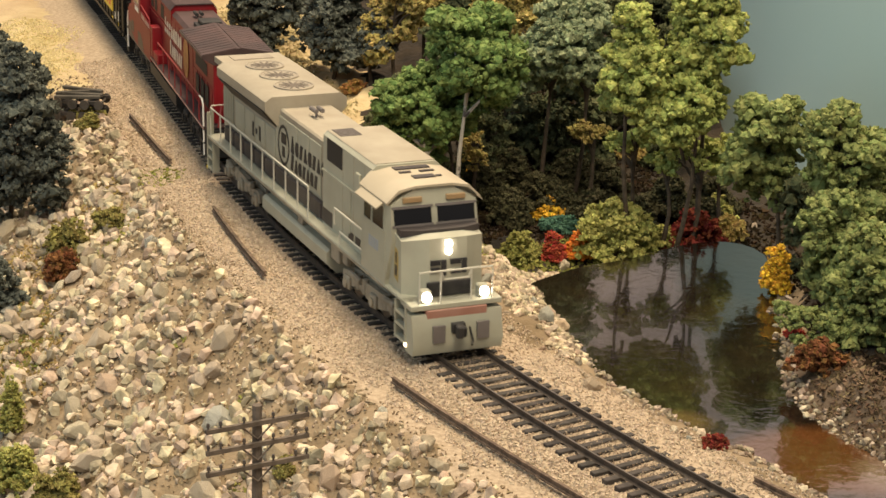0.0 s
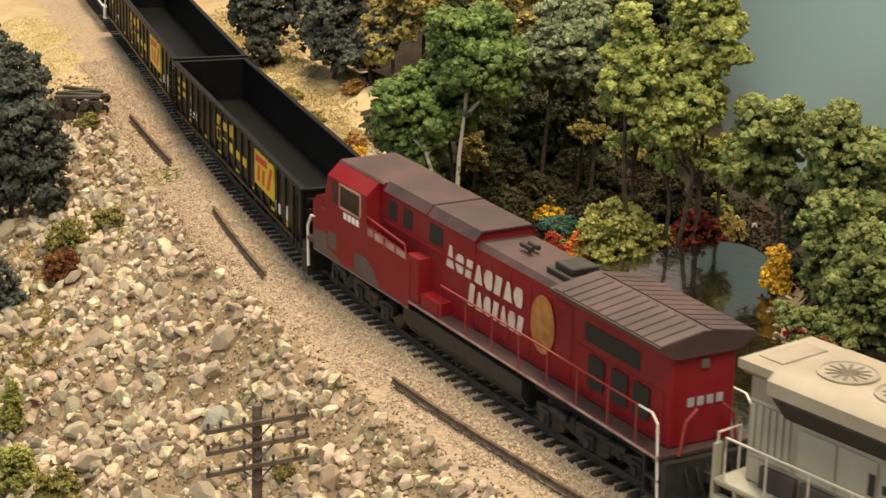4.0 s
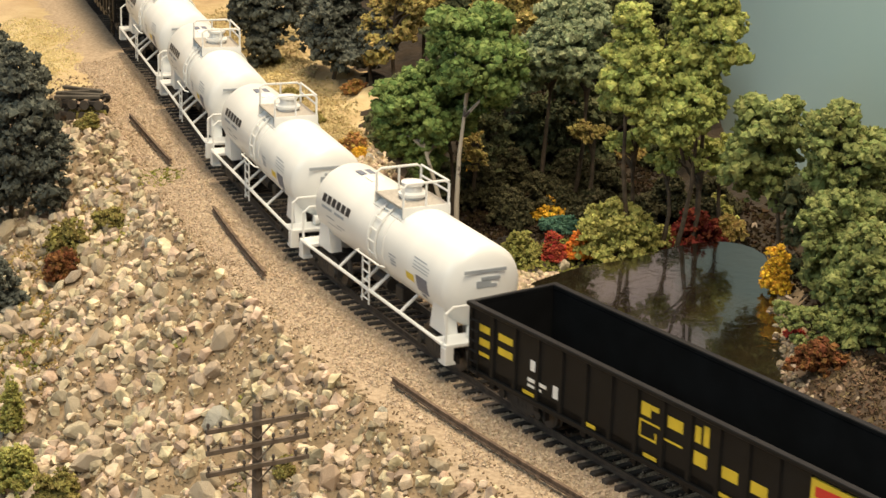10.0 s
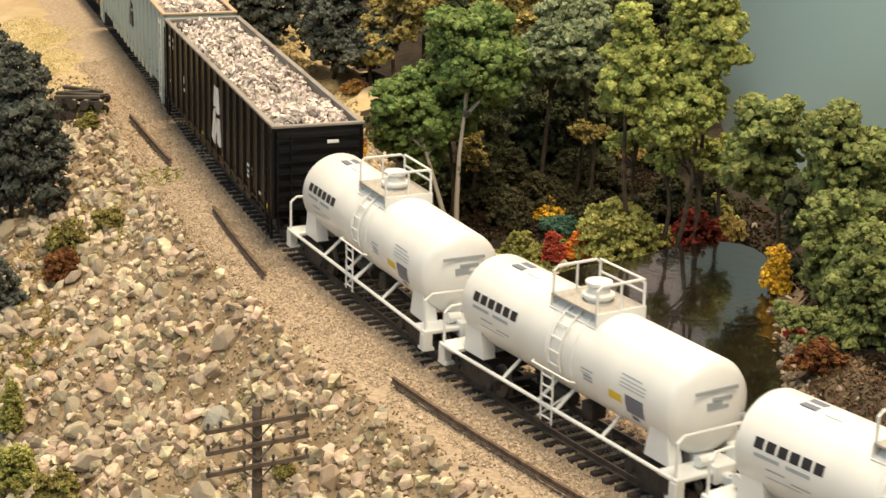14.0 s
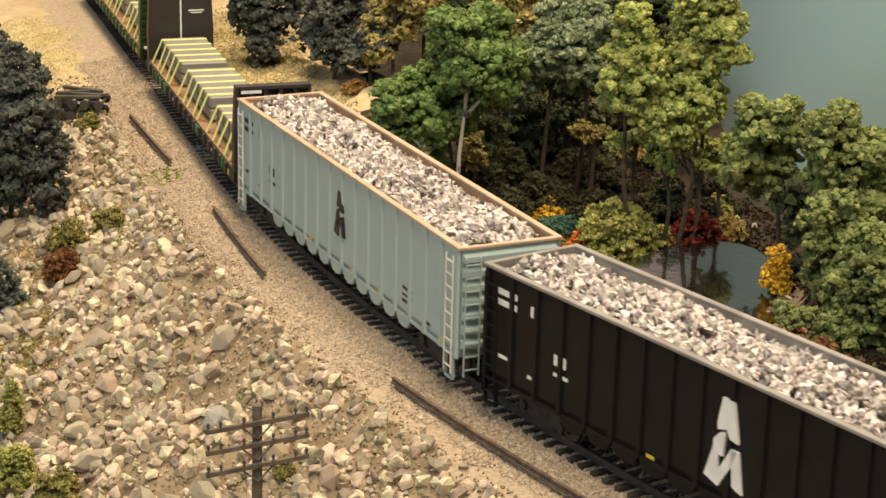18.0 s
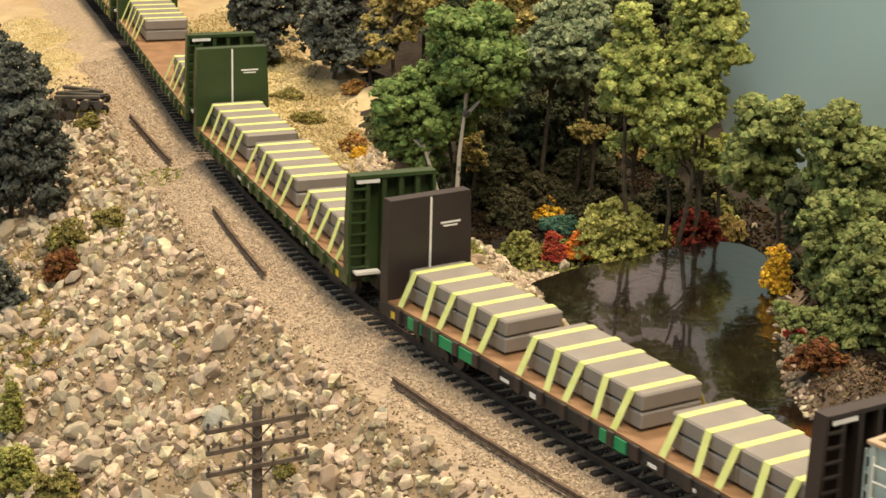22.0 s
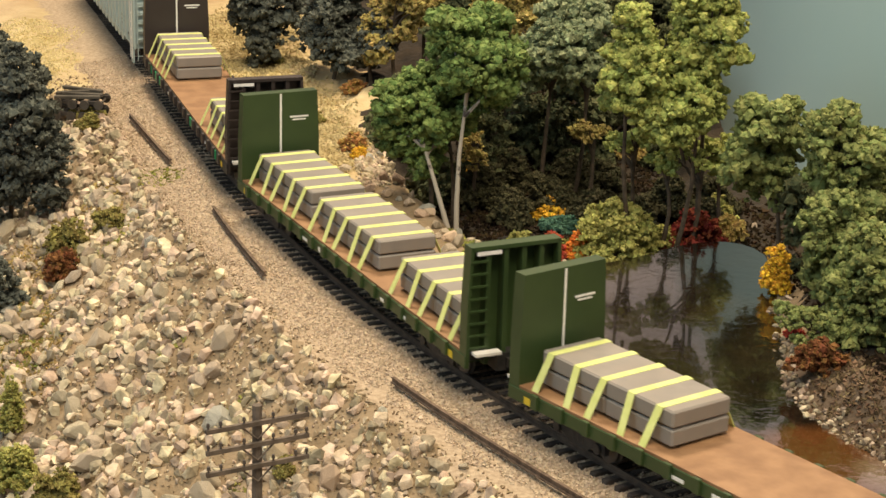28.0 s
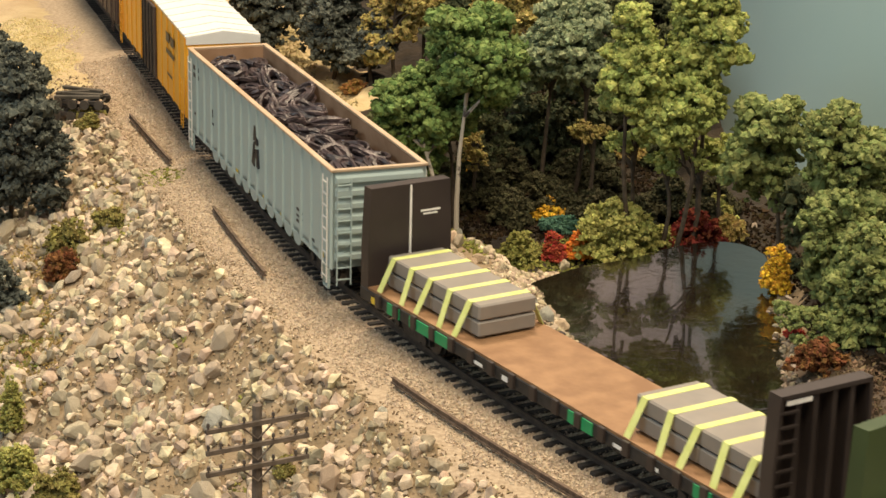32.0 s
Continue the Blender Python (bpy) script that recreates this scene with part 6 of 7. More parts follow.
CARS["box2"] = (box_car(M_brown_car, M_dark, M_brown_car, "brown_boxcar", "dark brown boxcar at the rear of the train"), -2.8400, 12.8 * HO)
# ---- foliage ----
def leafy(name, c1, c2, island=0.32):
    return mat(name, c1, 0.85, colour2=c2, lo=0.3, hi=0.7, size=420, island=island, spec=0.15, bump=0.0016, bump_size=1100, detail=6)


LEAF = {
    "dark_pine": leafy("dark_grey_green_foliage", (0.065, 0.075, 0.065), (0.130, 0.140, 0.114)),
    "khaki": leafy("khaki_foliage", (0.267, 0.218, 0.067), (0.433, 0.351, 0.125)),
    "bright": leafy("fresh_green_foliage", (0.089, 0.143, 0.041), (0.201, 0.273, 0.086)),
    "teal": leafy("blue_green_foliage", (0.140, 0.181, 0.101), (0.278, 0.314, 0.176)),
    "lime": leafy("yellow_green_foliage", (0.205, 0.250, 0.065), (0.396, 0.424, 0.130)),
    "green": leafy("mid_green_foliage", (0.122, 0.161, 0.049), (0.250, 0.273, 0.101)),
    # Olive darkened in the colour itself, so the forest interior reads as shaded.
    "shade": leafy("shade_dark_olive_foliage", (0.051, 0.065, 0.033), (0.112, 0.114, 0.054)),
    "yellow_bush": leafy("golden_foliage", (0.550, 0.320, 0.030), (0.750, 0.470, 0.050)),
    "red_bush": leafy("scarlet_foliage", (0.30, 0.045, 0.03), (0.46, 0.085, 0.05)),
    "orange_bush": leafy("orange_foliage", (0.55, 0.16, 0.03), (0.72, 0.26, 0.04)),
    "green_bush": leafy("moss_green_foliage", (0.218, 0.230, 0.060), (0.421, 0.403, 0.126)),
    "crimson_bush": leafy("dark_crimson_foliage", (0.120, 0.023, 0.015), (0.220, 0.046, 0.026)),
    "rust_bush": leafy("rust_brown_foliage", (0.108, 0.044, 0.018), (0.194, 0.088, 0.032)),
    "olive_bush": leafy("olive_foliage", (0.16, 0.14, 0.04), (0.27, 0.24, 0.08)),
    "mixed_bush": leafy("autumn_foliage", (0.27, 0.11, 0.045), (0.44, 0.30, 0.09), 0.45),
    "teal_bush": leafy("blue_green_low_foliage", (0.045, 0.105, 0.075), (0.090, 0.180, 0.120)),
    # Brown-green darkened in the colour to stand for shade near the floor.
    "shade_bush": leafy("shade_dark_brown_green_foliage", (0.034, 0.036, 0.018), (0.075, 0.068, 0.034)),
    "khaki_bush": leafy("straw_foliage", (0.360, 0.264, 0.084), (0.600, 0.456, 0.156)),
}
LOOK = {
    "dark_pine": ("dark_tree", "dense dark grey-green model tree with sponge foliage"), "khaki": ("khaki_tree", "khaki-leaved model tree with ragged sponge foliage"),
    "bright": ("birch_tree", "fresh green leafy model birch tree with pale trunk"), "teal": ("blue_green_tree", "blue-green model tree with thin bare branches"),
    "lime": ("lime_tree", "yellow-green model tree with clumped foliage"), "green": ("green_tree", "mid-green model tree with clumped foliage by the pond"),
    "shade": ("understorey_tree", "filler tree, its olive foliage darkened for shade under taller trees"),
}
M_bark = mat("brown_bark", (0.050, 0.038, 0.026), 0.9, colour2=(0.105, 0.078, 0.052), size=300, bump=0.0004)
M_birch = mat("pale_birch_bark", (0.36, 0.32, 0.26), 0.8, colour2=(0.06, 0.05, 0.045), size=180, lo=0.6, hi=0.66, bump=0.0002)
leaf_rs = np.random.RandomState(11)


def clumps_mesh(name, centres, radii, material, near):
    """Foam foliage: each clump a cushion of lumpy puffs, roughened with small crumbs."""
    pc, ps, fc, fs = [], [], [], []
    for c, r in zip(centres, radii):
        n = max(10, int((15 if near else 11) * min(1.6, (r / 0.0052)) ** 2))
        d = leaf_rs.normal(size=(n, 3))
        d /= np.linalg.norm(d, axis=1)[:, None]
        d[:, 2] = np.where(d[:, 2] < -0.45, -d[:, 2], d[:, 2]) * 0.78
        p = c + d * (r * leaf_rs.uniform(0.50, 0.92, n))[:, None]
        size = r * leaf_rs.uniform(0.26, 0.48, n)
        pc.append(p)
        ps.append(size)
        m = 6 if near else 4
        e = leaf_rs.normal(size=(n, m, 3))
        e /= np.linalg.norm(e, axis=2)[..., None]
        e[..., 2] = np.abs(e[..., 2]) * 0.9 - 0.25
        fc.append((p[:, None] + e * size[:, None, None] * leaf_rs.uniform(0.75, 1.15, (n, m, 1))).reshape(-1, 3))
        fs.append(np.repeat(size, m) * leaf_rs.uniform(0.26, 0.5, n * m))
    v1, f1 = grains(leaf_rs, np.concatenate(pc), np.concatenate(ps), ICO1 if near else OCTA, 0.34, 0.35)
    v2, f2 = grains(leaf_rs, np.concatenate(fc), np.concatenate(fs), TETRA, 0.5, 0.4)
    return fast_mesh(name, np.concatenate([v1, v2]), np.concatenate([f1, f2 + len(v1)]), material)


def tree(kind, foot, crown, half, r, n, form):
    """A model tree: foot on the ground, crown centre and half sizes, clump radius and count."""
    name, label = LOOK[kind]
    r, n = r * (0.86 if kind in ("bright", "lime", "green") else 0.95), max(10, int(n * 1.5))
    x, y = foot
    z0 = height(x, y) - 0.001
    root = tagged(new(name), label, "tree")
    root.location = (x, y, z0)
    cx, cy, cz = crown[0] - x, crown[1] - y, crown[2] - z0
    rx, rz = half
    ry = min(rx, 0.022)
    pts, radii = [], []
    # the crown: a few uneven lobes with clumps on them, some hanging low
    lobes = [(0.0, 0.0, 0.05, 0.62)]
    for k in range(6):
        ang = leaf_rs.uniform(0, 6.28)
        up = leaf_rs.uniform(-0.62, 0.62)
        side = 0.66 if form != "cone" else 0.5 - 0.45 * max(0.0, up)
        lobes.append((side * math.cos(ang), 0.4 * math.sin(ang), up, leaf_rs.uniform(0.30, 0.44)))
    lobes.append((leaf_rs.uniform(-0.25, 0.25), 0.0, 0.62, 0.36))
    tries = 0
    while len(pts) < n and tries < n * 30:
        tries += 1
        d = leaf_rs.normal(size=3)
        d /= np.linalg.norm(d)
        k = leaf_rs.uniform(0.55, 1.0) ** 0.6
        lx, ly, lz, lr = lobes[leaf_rs.randint(len(lobes))]
        w = 1.0 - (0.5 * max(0.0, lz + d[2] * lr) if form == "cone" else 0.0)
        p = np.array([cx + (lx + d[0] * k * lr) * rx * w, cy + (ly + d[1] * k * lr) * ry * 1.2, cz + (lz + d[2] * k * lr) * rz])
        rr = r * leaf_rs.uniform(0.5, 1.15)
        if all(np.linalg.norm(p - q) > 0.52 * (rr + s) for q, s in zip(pts, radii)):
            pts.append(p)
            radii.append(rr)
    bark = M_birch if kind == "bright" and y < 0.84 else M_bark
    tr = Shape()
    top = Vector((cx, cy, cz + rz * 0.3))
    bend = Vector((leaf_rs.uniform(-1, 1), leaf_rs.uniform(-0.5, 0.5), 0)) * 0.004
    stem = [Vector((0, 0, -0.002)).lerp(top, t) + bend * math.sin(t * 3) for t in (0, 0.2, 0.45, 0.7, 1.0)]
    tr.tube(stem, [0.0012, 0.0011, 0.0009, 0.0007, 0.0004], 7)
    for k in range(min(5 if kind == "bright" else 12, len(pts))):
        p = Vector(pts[(k * 5) % len(pts)])
        t = leaf_rs.uniform(0.62, 0.92)
        a = Vector((0, 0, 0)).lerp(top, t) + bend * math.sin(t * 3)
        if p.z < a.z:
            a = Vector((0, 0, 0)).lerp(top, max(0.5, t - 0.2))
        m = a.lerp(p, 0.5) + Vector((0, 0, 0.0025))
        tr.tube([a, m, p], [0.0009, 0.0006, 0.0003], 5)
    part("trunk", tr, bark, root, scale=1.0)
    part("crown", clumps_mesh("crown", np.array(pts), radii, LEAF[kind], kind in ("bright", "lime", "green", "teal")), None, root)
    return root


BUSHES = {"yellow_bush": "golden yellow bush of fine foliage on the bank", "red_bush": "small scarlet bush of fine foliage on the bank", "orange_bush": "bright orange autumn bush on the bank", "green_bush": "mossy green leafy bush on the ground",
          "crimson_bush": "dark crimson bush at the water's edge", "rust_bush": "rust-brown dry bush on bare earth", "olive_bush": "low olive-green bush on dry earth", "mixed_bush": "autumn bush with red and yellow foliage",
          "teal_bush": "low blue-green bush among autumn bushes", "shade_bush": "filler undergrowth, its brown-green darkened for the shade under the trees", "khaki_bush": "straw-coloured dry bush under the trees"}


def bush(kind, foot, half, tall):
    x, y = foot
    z = height(x, y)
    r = max(0.0022, min(0.0045, half * 0.42))
    n = max(14, int((half / r) ** 2 * 5.5 * max(1.0, 0.75 * tall / half)))
    pts, radii = [], []
    for i in range(n):
        a, k = leaf_rs.uniform(0, 6.28), math.sqrt(leaf_rs.uniform(0, 1))
        h = leaf_rs.uniform(0.1, 1.0) * math.sqrt(max(0.05, 1 - k * k))
        pts.append((math.cos(a) * k * (half - r * 0.5), math.sin(a) * k * (half - r * 0.5) * 0.8, max(r * 0.4, (tall - r) * h)))
        radii.append(r * leaf_rs.uniform(0.7, 1.15))
    root = tagged(new(kind), BUSHES[kind], "bush")
    root.location = (x, y, z)
    sh = Shape()
    for i in range(4):
        p = pts[i]
        sh.tube([(0, 0, -0.001), (p[0] * 0.4, p[1] * 0.4, p[2] * 0.6), p], [0.0005, 0.0004, 0.0002], 4)
    part("woody_base", sh, M_bark, root, scale=1.0)
    part("foliage", clumps_mesh("foliage", np.array(pts), radii, LEAF[kind], False), None, root)
    return root
tree("dark_pine", (-0.229, 0.960), (-0.229, 0.960, 0.020), (0.022, 0.056), 0.0080, 90, "cone")
tree("dark_pine", (-0.199, 0.890), (-0.193, 0.890, 0.004), (0.025, 0.046), 0.0080, 105, "cone")
tree("dark_pine", (-0.190, 0.800), (-0.187, 0.800, -0.046), (0.012, 0.026), 0.0070, 50, "round")
tree("dark_pine", (-0.098, 1.110), (-0.096, 1.110, 0.029), (0.024, 0.033), 0.0080, 85, "round")
tree("dark_pine", (-0.062, 1.075), (-0.060, 1.080, 0.029), (0.023, 0.033), 0.0080, 85, "round")
tree("dark_pine", (-0.040, 1.060), (-0.040, 1.060, 0.018), (0.013, 0.016), 0.0070, 25, "round")
tree("khaki", (-0.028, 1.060), (-0.028, 1.060, 0.031), (0.018, 0.026), 0.0070, 45, "round")
tree("khaki", (-0.013, 1.080), (-0.014, 1.080, 0.036), (0.015, 0.021), 0.0070, 30, "round")
tree("bright", (0.0055, 0.826), (0.0125, 0.850, 0.054), (0.021, 0.027), 0.0080, 80, "round")
tree("bright", (0.003, 0.826), (-0.0150, 0.850, 0.031), (0.015, 0.021), 0.0070, 52, "round")
tree("bright", (0.004, 0.872), (-0.001, 0.868, 0.026), (0.024, 0.014), 0.0070, 36, "round")
tree("khaki", (0.031, 1.000), (0.031, 1.000, 0.054), (0.017, 0.018), 0.0070, 40, "round")
tree("teal", (0.045, 0.925), (0.050, 0.920, 0.048), (0.020, 0.025), 0.0080, 66, "round")
tree("teal", (0.060, 0.915), (0.062, 0.910, 0.042), (0.012, 0.016), 0.0070, 26, "round")
tree("lime", (0.080, 0.826), (0.0770, 0.820, 0.0605), (0.0165, 0.027), 0.0078, 66, "round")
tree("lime", (0.108, 0.836), (0.1065, 0.818, 0.0790), (0.0145, 0.021), 0.0078, 46, "round")
tree("lime", (0.0985, 0.830), (0.1015, 0.8165, 0.0490), (0.0195, 0.022), 0.0078, 60, "round")
tree("lime", (0.121, 0.848), (0.119, 0.848, 0.017), (0.008, 0.010), 0.0060, 12, "round")
tree("green", (0.139, 0.800), (0.1295, 0.797, 0.030), (0.015, 0.025), 0.0080, 60, "round")
tree("green", (0.154, 0.740), (0.151, 0.740, 0.043), (0.015, 0.026), 0.0080, 60, "round")
tree("green", (0.148, 0.715), (0.147, 0.715, 0.012), (0.013, 0.030), 0.0070, 70, "round")
tree("green", (0.156, 0.690), (0.154, 0.690, 0.007), (0.016, 0.030), 0.0070, 80, "round")
tree("green", (0.182, 0.760), (0.177, 0.760, 0.021), (0.020, 0.033), 0.0080, 70, "round")
tree("green", (0.136, 0.690), (0.131, 0.690, -0.004), (0.010, 0.008), 0.0050, 16, "round")
# Filler trees in shade-dark colour close the gaps behind the front rows.
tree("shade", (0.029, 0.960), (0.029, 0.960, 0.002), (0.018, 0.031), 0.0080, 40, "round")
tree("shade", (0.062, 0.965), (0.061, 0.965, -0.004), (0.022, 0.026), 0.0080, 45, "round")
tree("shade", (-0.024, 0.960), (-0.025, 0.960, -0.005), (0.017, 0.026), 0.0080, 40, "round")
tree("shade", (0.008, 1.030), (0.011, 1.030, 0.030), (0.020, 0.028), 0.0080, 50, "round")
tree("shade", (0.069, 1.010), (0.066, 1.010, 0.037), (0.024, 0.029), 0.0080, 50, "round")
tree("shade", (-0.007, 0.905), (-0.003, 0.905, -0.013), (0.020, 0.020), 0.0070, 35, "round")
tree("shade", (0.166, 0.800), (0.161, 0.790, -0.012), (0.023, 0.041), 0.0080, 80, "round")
bush("yellow_bush", (0.049, 0.887), 0.0090, 0.0115)
bush("red_bush", (0.047, 0.823), 0.0056, 0.0156)
bush("orange_bush", (0.059, 0.826), 0.0072, 0.0159)
bush("green_bush", (0.074, 0.824), 0.0180, 0.0287)
bush("green_bush", (0.032, 0.823), 0.0090, 0.0169)
bush("crimson_bush", (0.1090, 0.836), 0.0138, 0.0235)
bush("yellow_bush", (0.1305, 0.756), 0.0062, 0.0225)
bush("red_bush", (0.130, 0.702), 0.0043, 0.0075)
bush("rust_bush", (0.129, 0.655), 0.0105, 0.0160)
bush("rust_bush", (-0.159, 0.808), 0.0107, 0.0142)
bush("olive_bush", (-0.160, 0.827), 0.0097, 0.0189)
bush("mixed_bush", (-0.044, 0.930), 0.0075, 0.0105)
bush("yellow_bush", (-0.040, 0.915), 0.0048, 0.0070)
bush("olive_bush", (-0.070, 0.985), 0.0090, 0.0075)
bush("olive_bush", (-0.083, 1.030), 0.0085, 0.0065)
bush("mixed_bush", (-0.049, 1.053), 0.0075, 0.0100)
bush("yellow_bush", (0.013, 0.947), 0.0044, 0.0164)
bush("olive_bush", (-0.176, 0.969), 0.0075, 0.0103)
bush("crimson_bush", (0.087, 0.590), 0.0046, 0.0060)
bush("green_bush", (-0.158, 0.697), 0.0050, 0.0247)
bush("green_bush", (-0.146, 0.644), 0.0090, 0.0223)
bush("olive_bush", (-0.128, 0.629), 0.0086, 0.0156)
bush("olive_bush", (-0.144, 0.837), 0.0073, 0.0102)
bush("olive_bush", (-0.096, 1.109), 0.0055, 0.0074)
bush("green_bush", (0.093, 0.834), 0.0085, 0.0114)
bush("teal_bush", (0.052, 0.858), 0.0093, 0.0091)
bush("khaki_bush", (0.071, 0.966), 0.0062, 0.0129)
bush("khaki_bush", (0.092, 0.969), 0.0083, 0.0143)
bush("olive_bush", (-0.049, 0.594), 0.0036, 0.0088)
tree("khaki", (0.045, 1.120), (0.045, 1.120, 0.050), (0.024, 0.040), 0.0080, 60, "round")
tree("teal", (0.078, 1.080), (0.080, 1.080, 0.055), (0.022, 0.036), 0.0080, 55, "round")
# More shade-coloured filler trees among the rear rows.
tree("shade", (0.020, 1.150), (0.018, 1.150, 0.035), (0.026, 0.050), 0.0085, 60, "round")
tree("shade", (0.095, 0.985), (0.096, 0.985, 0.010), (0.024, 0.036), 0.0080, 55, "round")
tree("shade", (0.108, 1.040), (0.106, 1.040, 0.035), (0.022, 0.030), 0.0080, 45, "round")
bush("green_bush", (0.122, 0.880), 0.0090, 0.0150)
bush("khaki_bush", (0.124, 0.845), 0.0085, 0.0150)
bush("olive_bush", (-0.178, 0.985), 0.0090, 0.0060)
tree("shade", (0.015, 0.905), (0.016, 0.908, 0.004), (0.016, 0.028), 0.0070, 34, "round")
tree("lime", (0.0925, 0.832), (0.0915, 0.830, 0.019), (0.005, 0.005), 0.0055, 7, "round")
tree("lime", (0.1040, 0.832), (0.1050, 0.828, 0.021), (0.014, 0.007), 0.0060, 12, "round")
tree("lime", (0.0830, 0.845), (0.0790, 0.835, 0.026), (0.013, 0.007), 0.0060, 10, "round")
# Filler undergrowth in shade-dark colour hides the litter between the trunks.
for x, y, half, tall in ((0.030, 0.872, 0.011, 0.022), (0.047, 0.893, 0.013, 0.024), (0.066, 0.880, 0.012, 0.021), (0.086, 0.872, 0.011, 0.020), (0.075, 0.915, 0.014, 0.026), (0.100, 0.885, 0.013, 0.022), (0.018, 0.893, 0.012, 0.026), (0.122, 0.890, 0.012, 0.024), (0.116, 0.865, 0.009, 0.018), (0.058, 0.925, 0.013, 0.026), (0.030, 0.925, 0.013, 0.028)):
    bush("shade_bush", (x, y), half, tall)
tree("bright", (-0.006, 0.858), (-0.012, 0.857, 0.017), (0.014, 0.012), 0.0070, 24, "round")
tree("khaki", (0.014, 0.889), (0.014, 0.886, 0.007), (0.006, 0.011), 0.0040, 12, "round")
tree("khaki", (0.066, 0.905), (0.066, 0.902, 0.012), (0.007, 0.006), 0.0040, 10, "round")
# ---- rocks, stones and ballast ----
M_rock_pale = mat("cream_limestone", (0.38, 0.315, 0.22), 0.85, colour2=(0.65, 0.565, 0.43), size=160, bump=0.0016, bump_size=380, objrand=0.25, dirt=(0.3, 0.22, 0.13), dirt_amount=0.4, dirt_size=120)
M_rock_grey = mat("blue_grey_limestone", (0.29, 0.29, 0.25), 0.85, colour2=(0.47, 0.47, 0.41), size=160, bump=0.0016, bump_size=420, objrand=0.3, dirt=(0.3, 0.24, 0.15), dirt_amount=0.4, dirt_size=120)
M_rock_tan = mat("tan_sandstone", (0.42, 0.31, 0.20), 0.9, colour2=(0.58, 0.46, 0.33), size=160, bump=0.0010, bump_size=420, objrand=0.25)
M_stone = mat("mixed_small_stone", (0.30, 0.24, 0.16), 0.9, colour2=(0.56, 0.47, 0.34), size=220, bump=0.0008, bump_size=900, island=0.45)
M_soil = mat("loose_brown_soil", (0.165, 0.12, 0.067), 0.95, colour2=(0.28, 0.21, 0.13), size=300, island=0.22)
M_grit = mat("brown_grit", (0.20, 0.15, 0.10), 0.95, colour2=(0.33, 0.26, 0.185), size=900, island=0.25)
M_shore = mat("damp_shore_stone", (0.13, 0.095, 0.06), 0.8, colour2=(0.42, 0.35, 0.255), size=220, bump=0.0004, bump_size=900, island=0.4)
rock_rs = np.random.RandomState(5)


def rock_mesh(material, points=34):
    """A broken stone: the hull of a few random points, so that it has flat faces and sharp arrises."""
    p = rock_rs.normal(size=(points, 3))
    p /= np.linalg.norm(p, axis=1)[:, None]
    p *= rock_rs.uniform(0.76, 1.10, (points, 1))
    p *= np.array([rock_rs.uniform(1.0, 1.5), rock_rs.uniform(0.75, 1.0), rock_rs.uniform(0.6, 0.95)])
    bm = bmesh.new()
    for q in p:
        bm.verts.new(q)
    bmesh.ops.convex_hull(bm, input=bm.verts)
    bmesh.ops.delete(bm, geom=[g for g in bm.verts if not g.link_faces], context="VERTS")
    bm.verts.index_update()
    v = [tuple(q.co) for q in bm.verts]
    f = [[q.index for q in g.verts] for g in bm.faces]
    bm.free()
    return fast_mesh("rock", v, f, material)


ROCKS = [rock_mesh(m) for m in [M_rock_pale] * 17 + [M_rock_grey] * 4 + [M_rock_tan] * 7]
bank = tagged(new("rock_embankment"), "embankment of loose pale limestone rocks below the track", "rock slope", kind="structure")


def put_rock(x, y, size, parent, sink=0.2):
    ob = new("rock", ROCKS[rock_rs.randint(len(ROCKS))])
    ob.parent = parent
    e = Euler(rock_rs.uniform(-1.2, 1.2, 2).tolist() + [rock_rs.uniform(0, 6.28)])
    ob.matrix_local = Matrix.LocRotScale((x, y, height(x, y) + size * (0.58 - sink)), e, (size, size, size))
    return ob


def slope_rocks():
    placed = []
    for radius, count in ((0.0052, 35), (0.0043, 105), (0.0034, 160)):
        tries = 0
        made = 0
        while made < count and tries < 9000:
            tries += 1
            s = rock_rs.uniform(-0.50, 0.06)
            lat = 0.050 + 0.15 * rock_rs.uniform(0, 1) ** 0.75
            if s < -0.30 and lat < 0.044 + 0.05 * (-0.30 - s) / 0.2 * rock_rs.uniform(0.3, 1):
                continue
            x, y = on_track(s, lat)
            size = radius * rock_rs.uniform(0.75, 1.3)
            if lat < 0.058:
                size *= 0.6
            if all((x - a) ** 2 + (y - b) ** 2 > (0.66 * (size + c)) ** 2 for a, b, c in placed):
                placed.append((x, y, size))
                made += 1
    for x, y, size in placed:
        put_rock(float(x), float(y), size, bank)


slope_rocks()


def scatter(name, label, n, place, sizes, material, template, parent=None, rough=0.35, squash=0.4, up=0.2):
    """A spread of uncountable small pieces as one mesh."""
    xy = place(n)
    z = ground_z(xy[:, 0], xy[:, 1])
    size = rock_rs.uniform(*sizes, len(xy)) * rock_rs.uniform(0.7, 1.0, len(xy))
    v, f = grains(rock_rs, np.column_stack([xy, z + size * up]), size, template, rough, squash)
    ob = new(name, fast_mesh(name, v, f, material))
    return tagged(ob, label, kind="stuff")


def along(s0, s1, l0, l1, skew=1.0, near=None):
    """Places between two lines beside the track; near: where the outer line lies at the near end."""
    def place(n):
        s = rock_rs.uniform(s0, s1, n)
        edge = l1 if near is None else l1 + (near - l1) * step(-0.25, -0.05, s) + 0.0022 * np.sin(s * 150) + 0.0015 * np.sin(s * 370)
        lat = l0 + (edge - l0) * rock_rs.uniform(0, 1, n) ** skew
        x, y = on_track(s, lat)
        return np.column_stack([x, y])
    return place


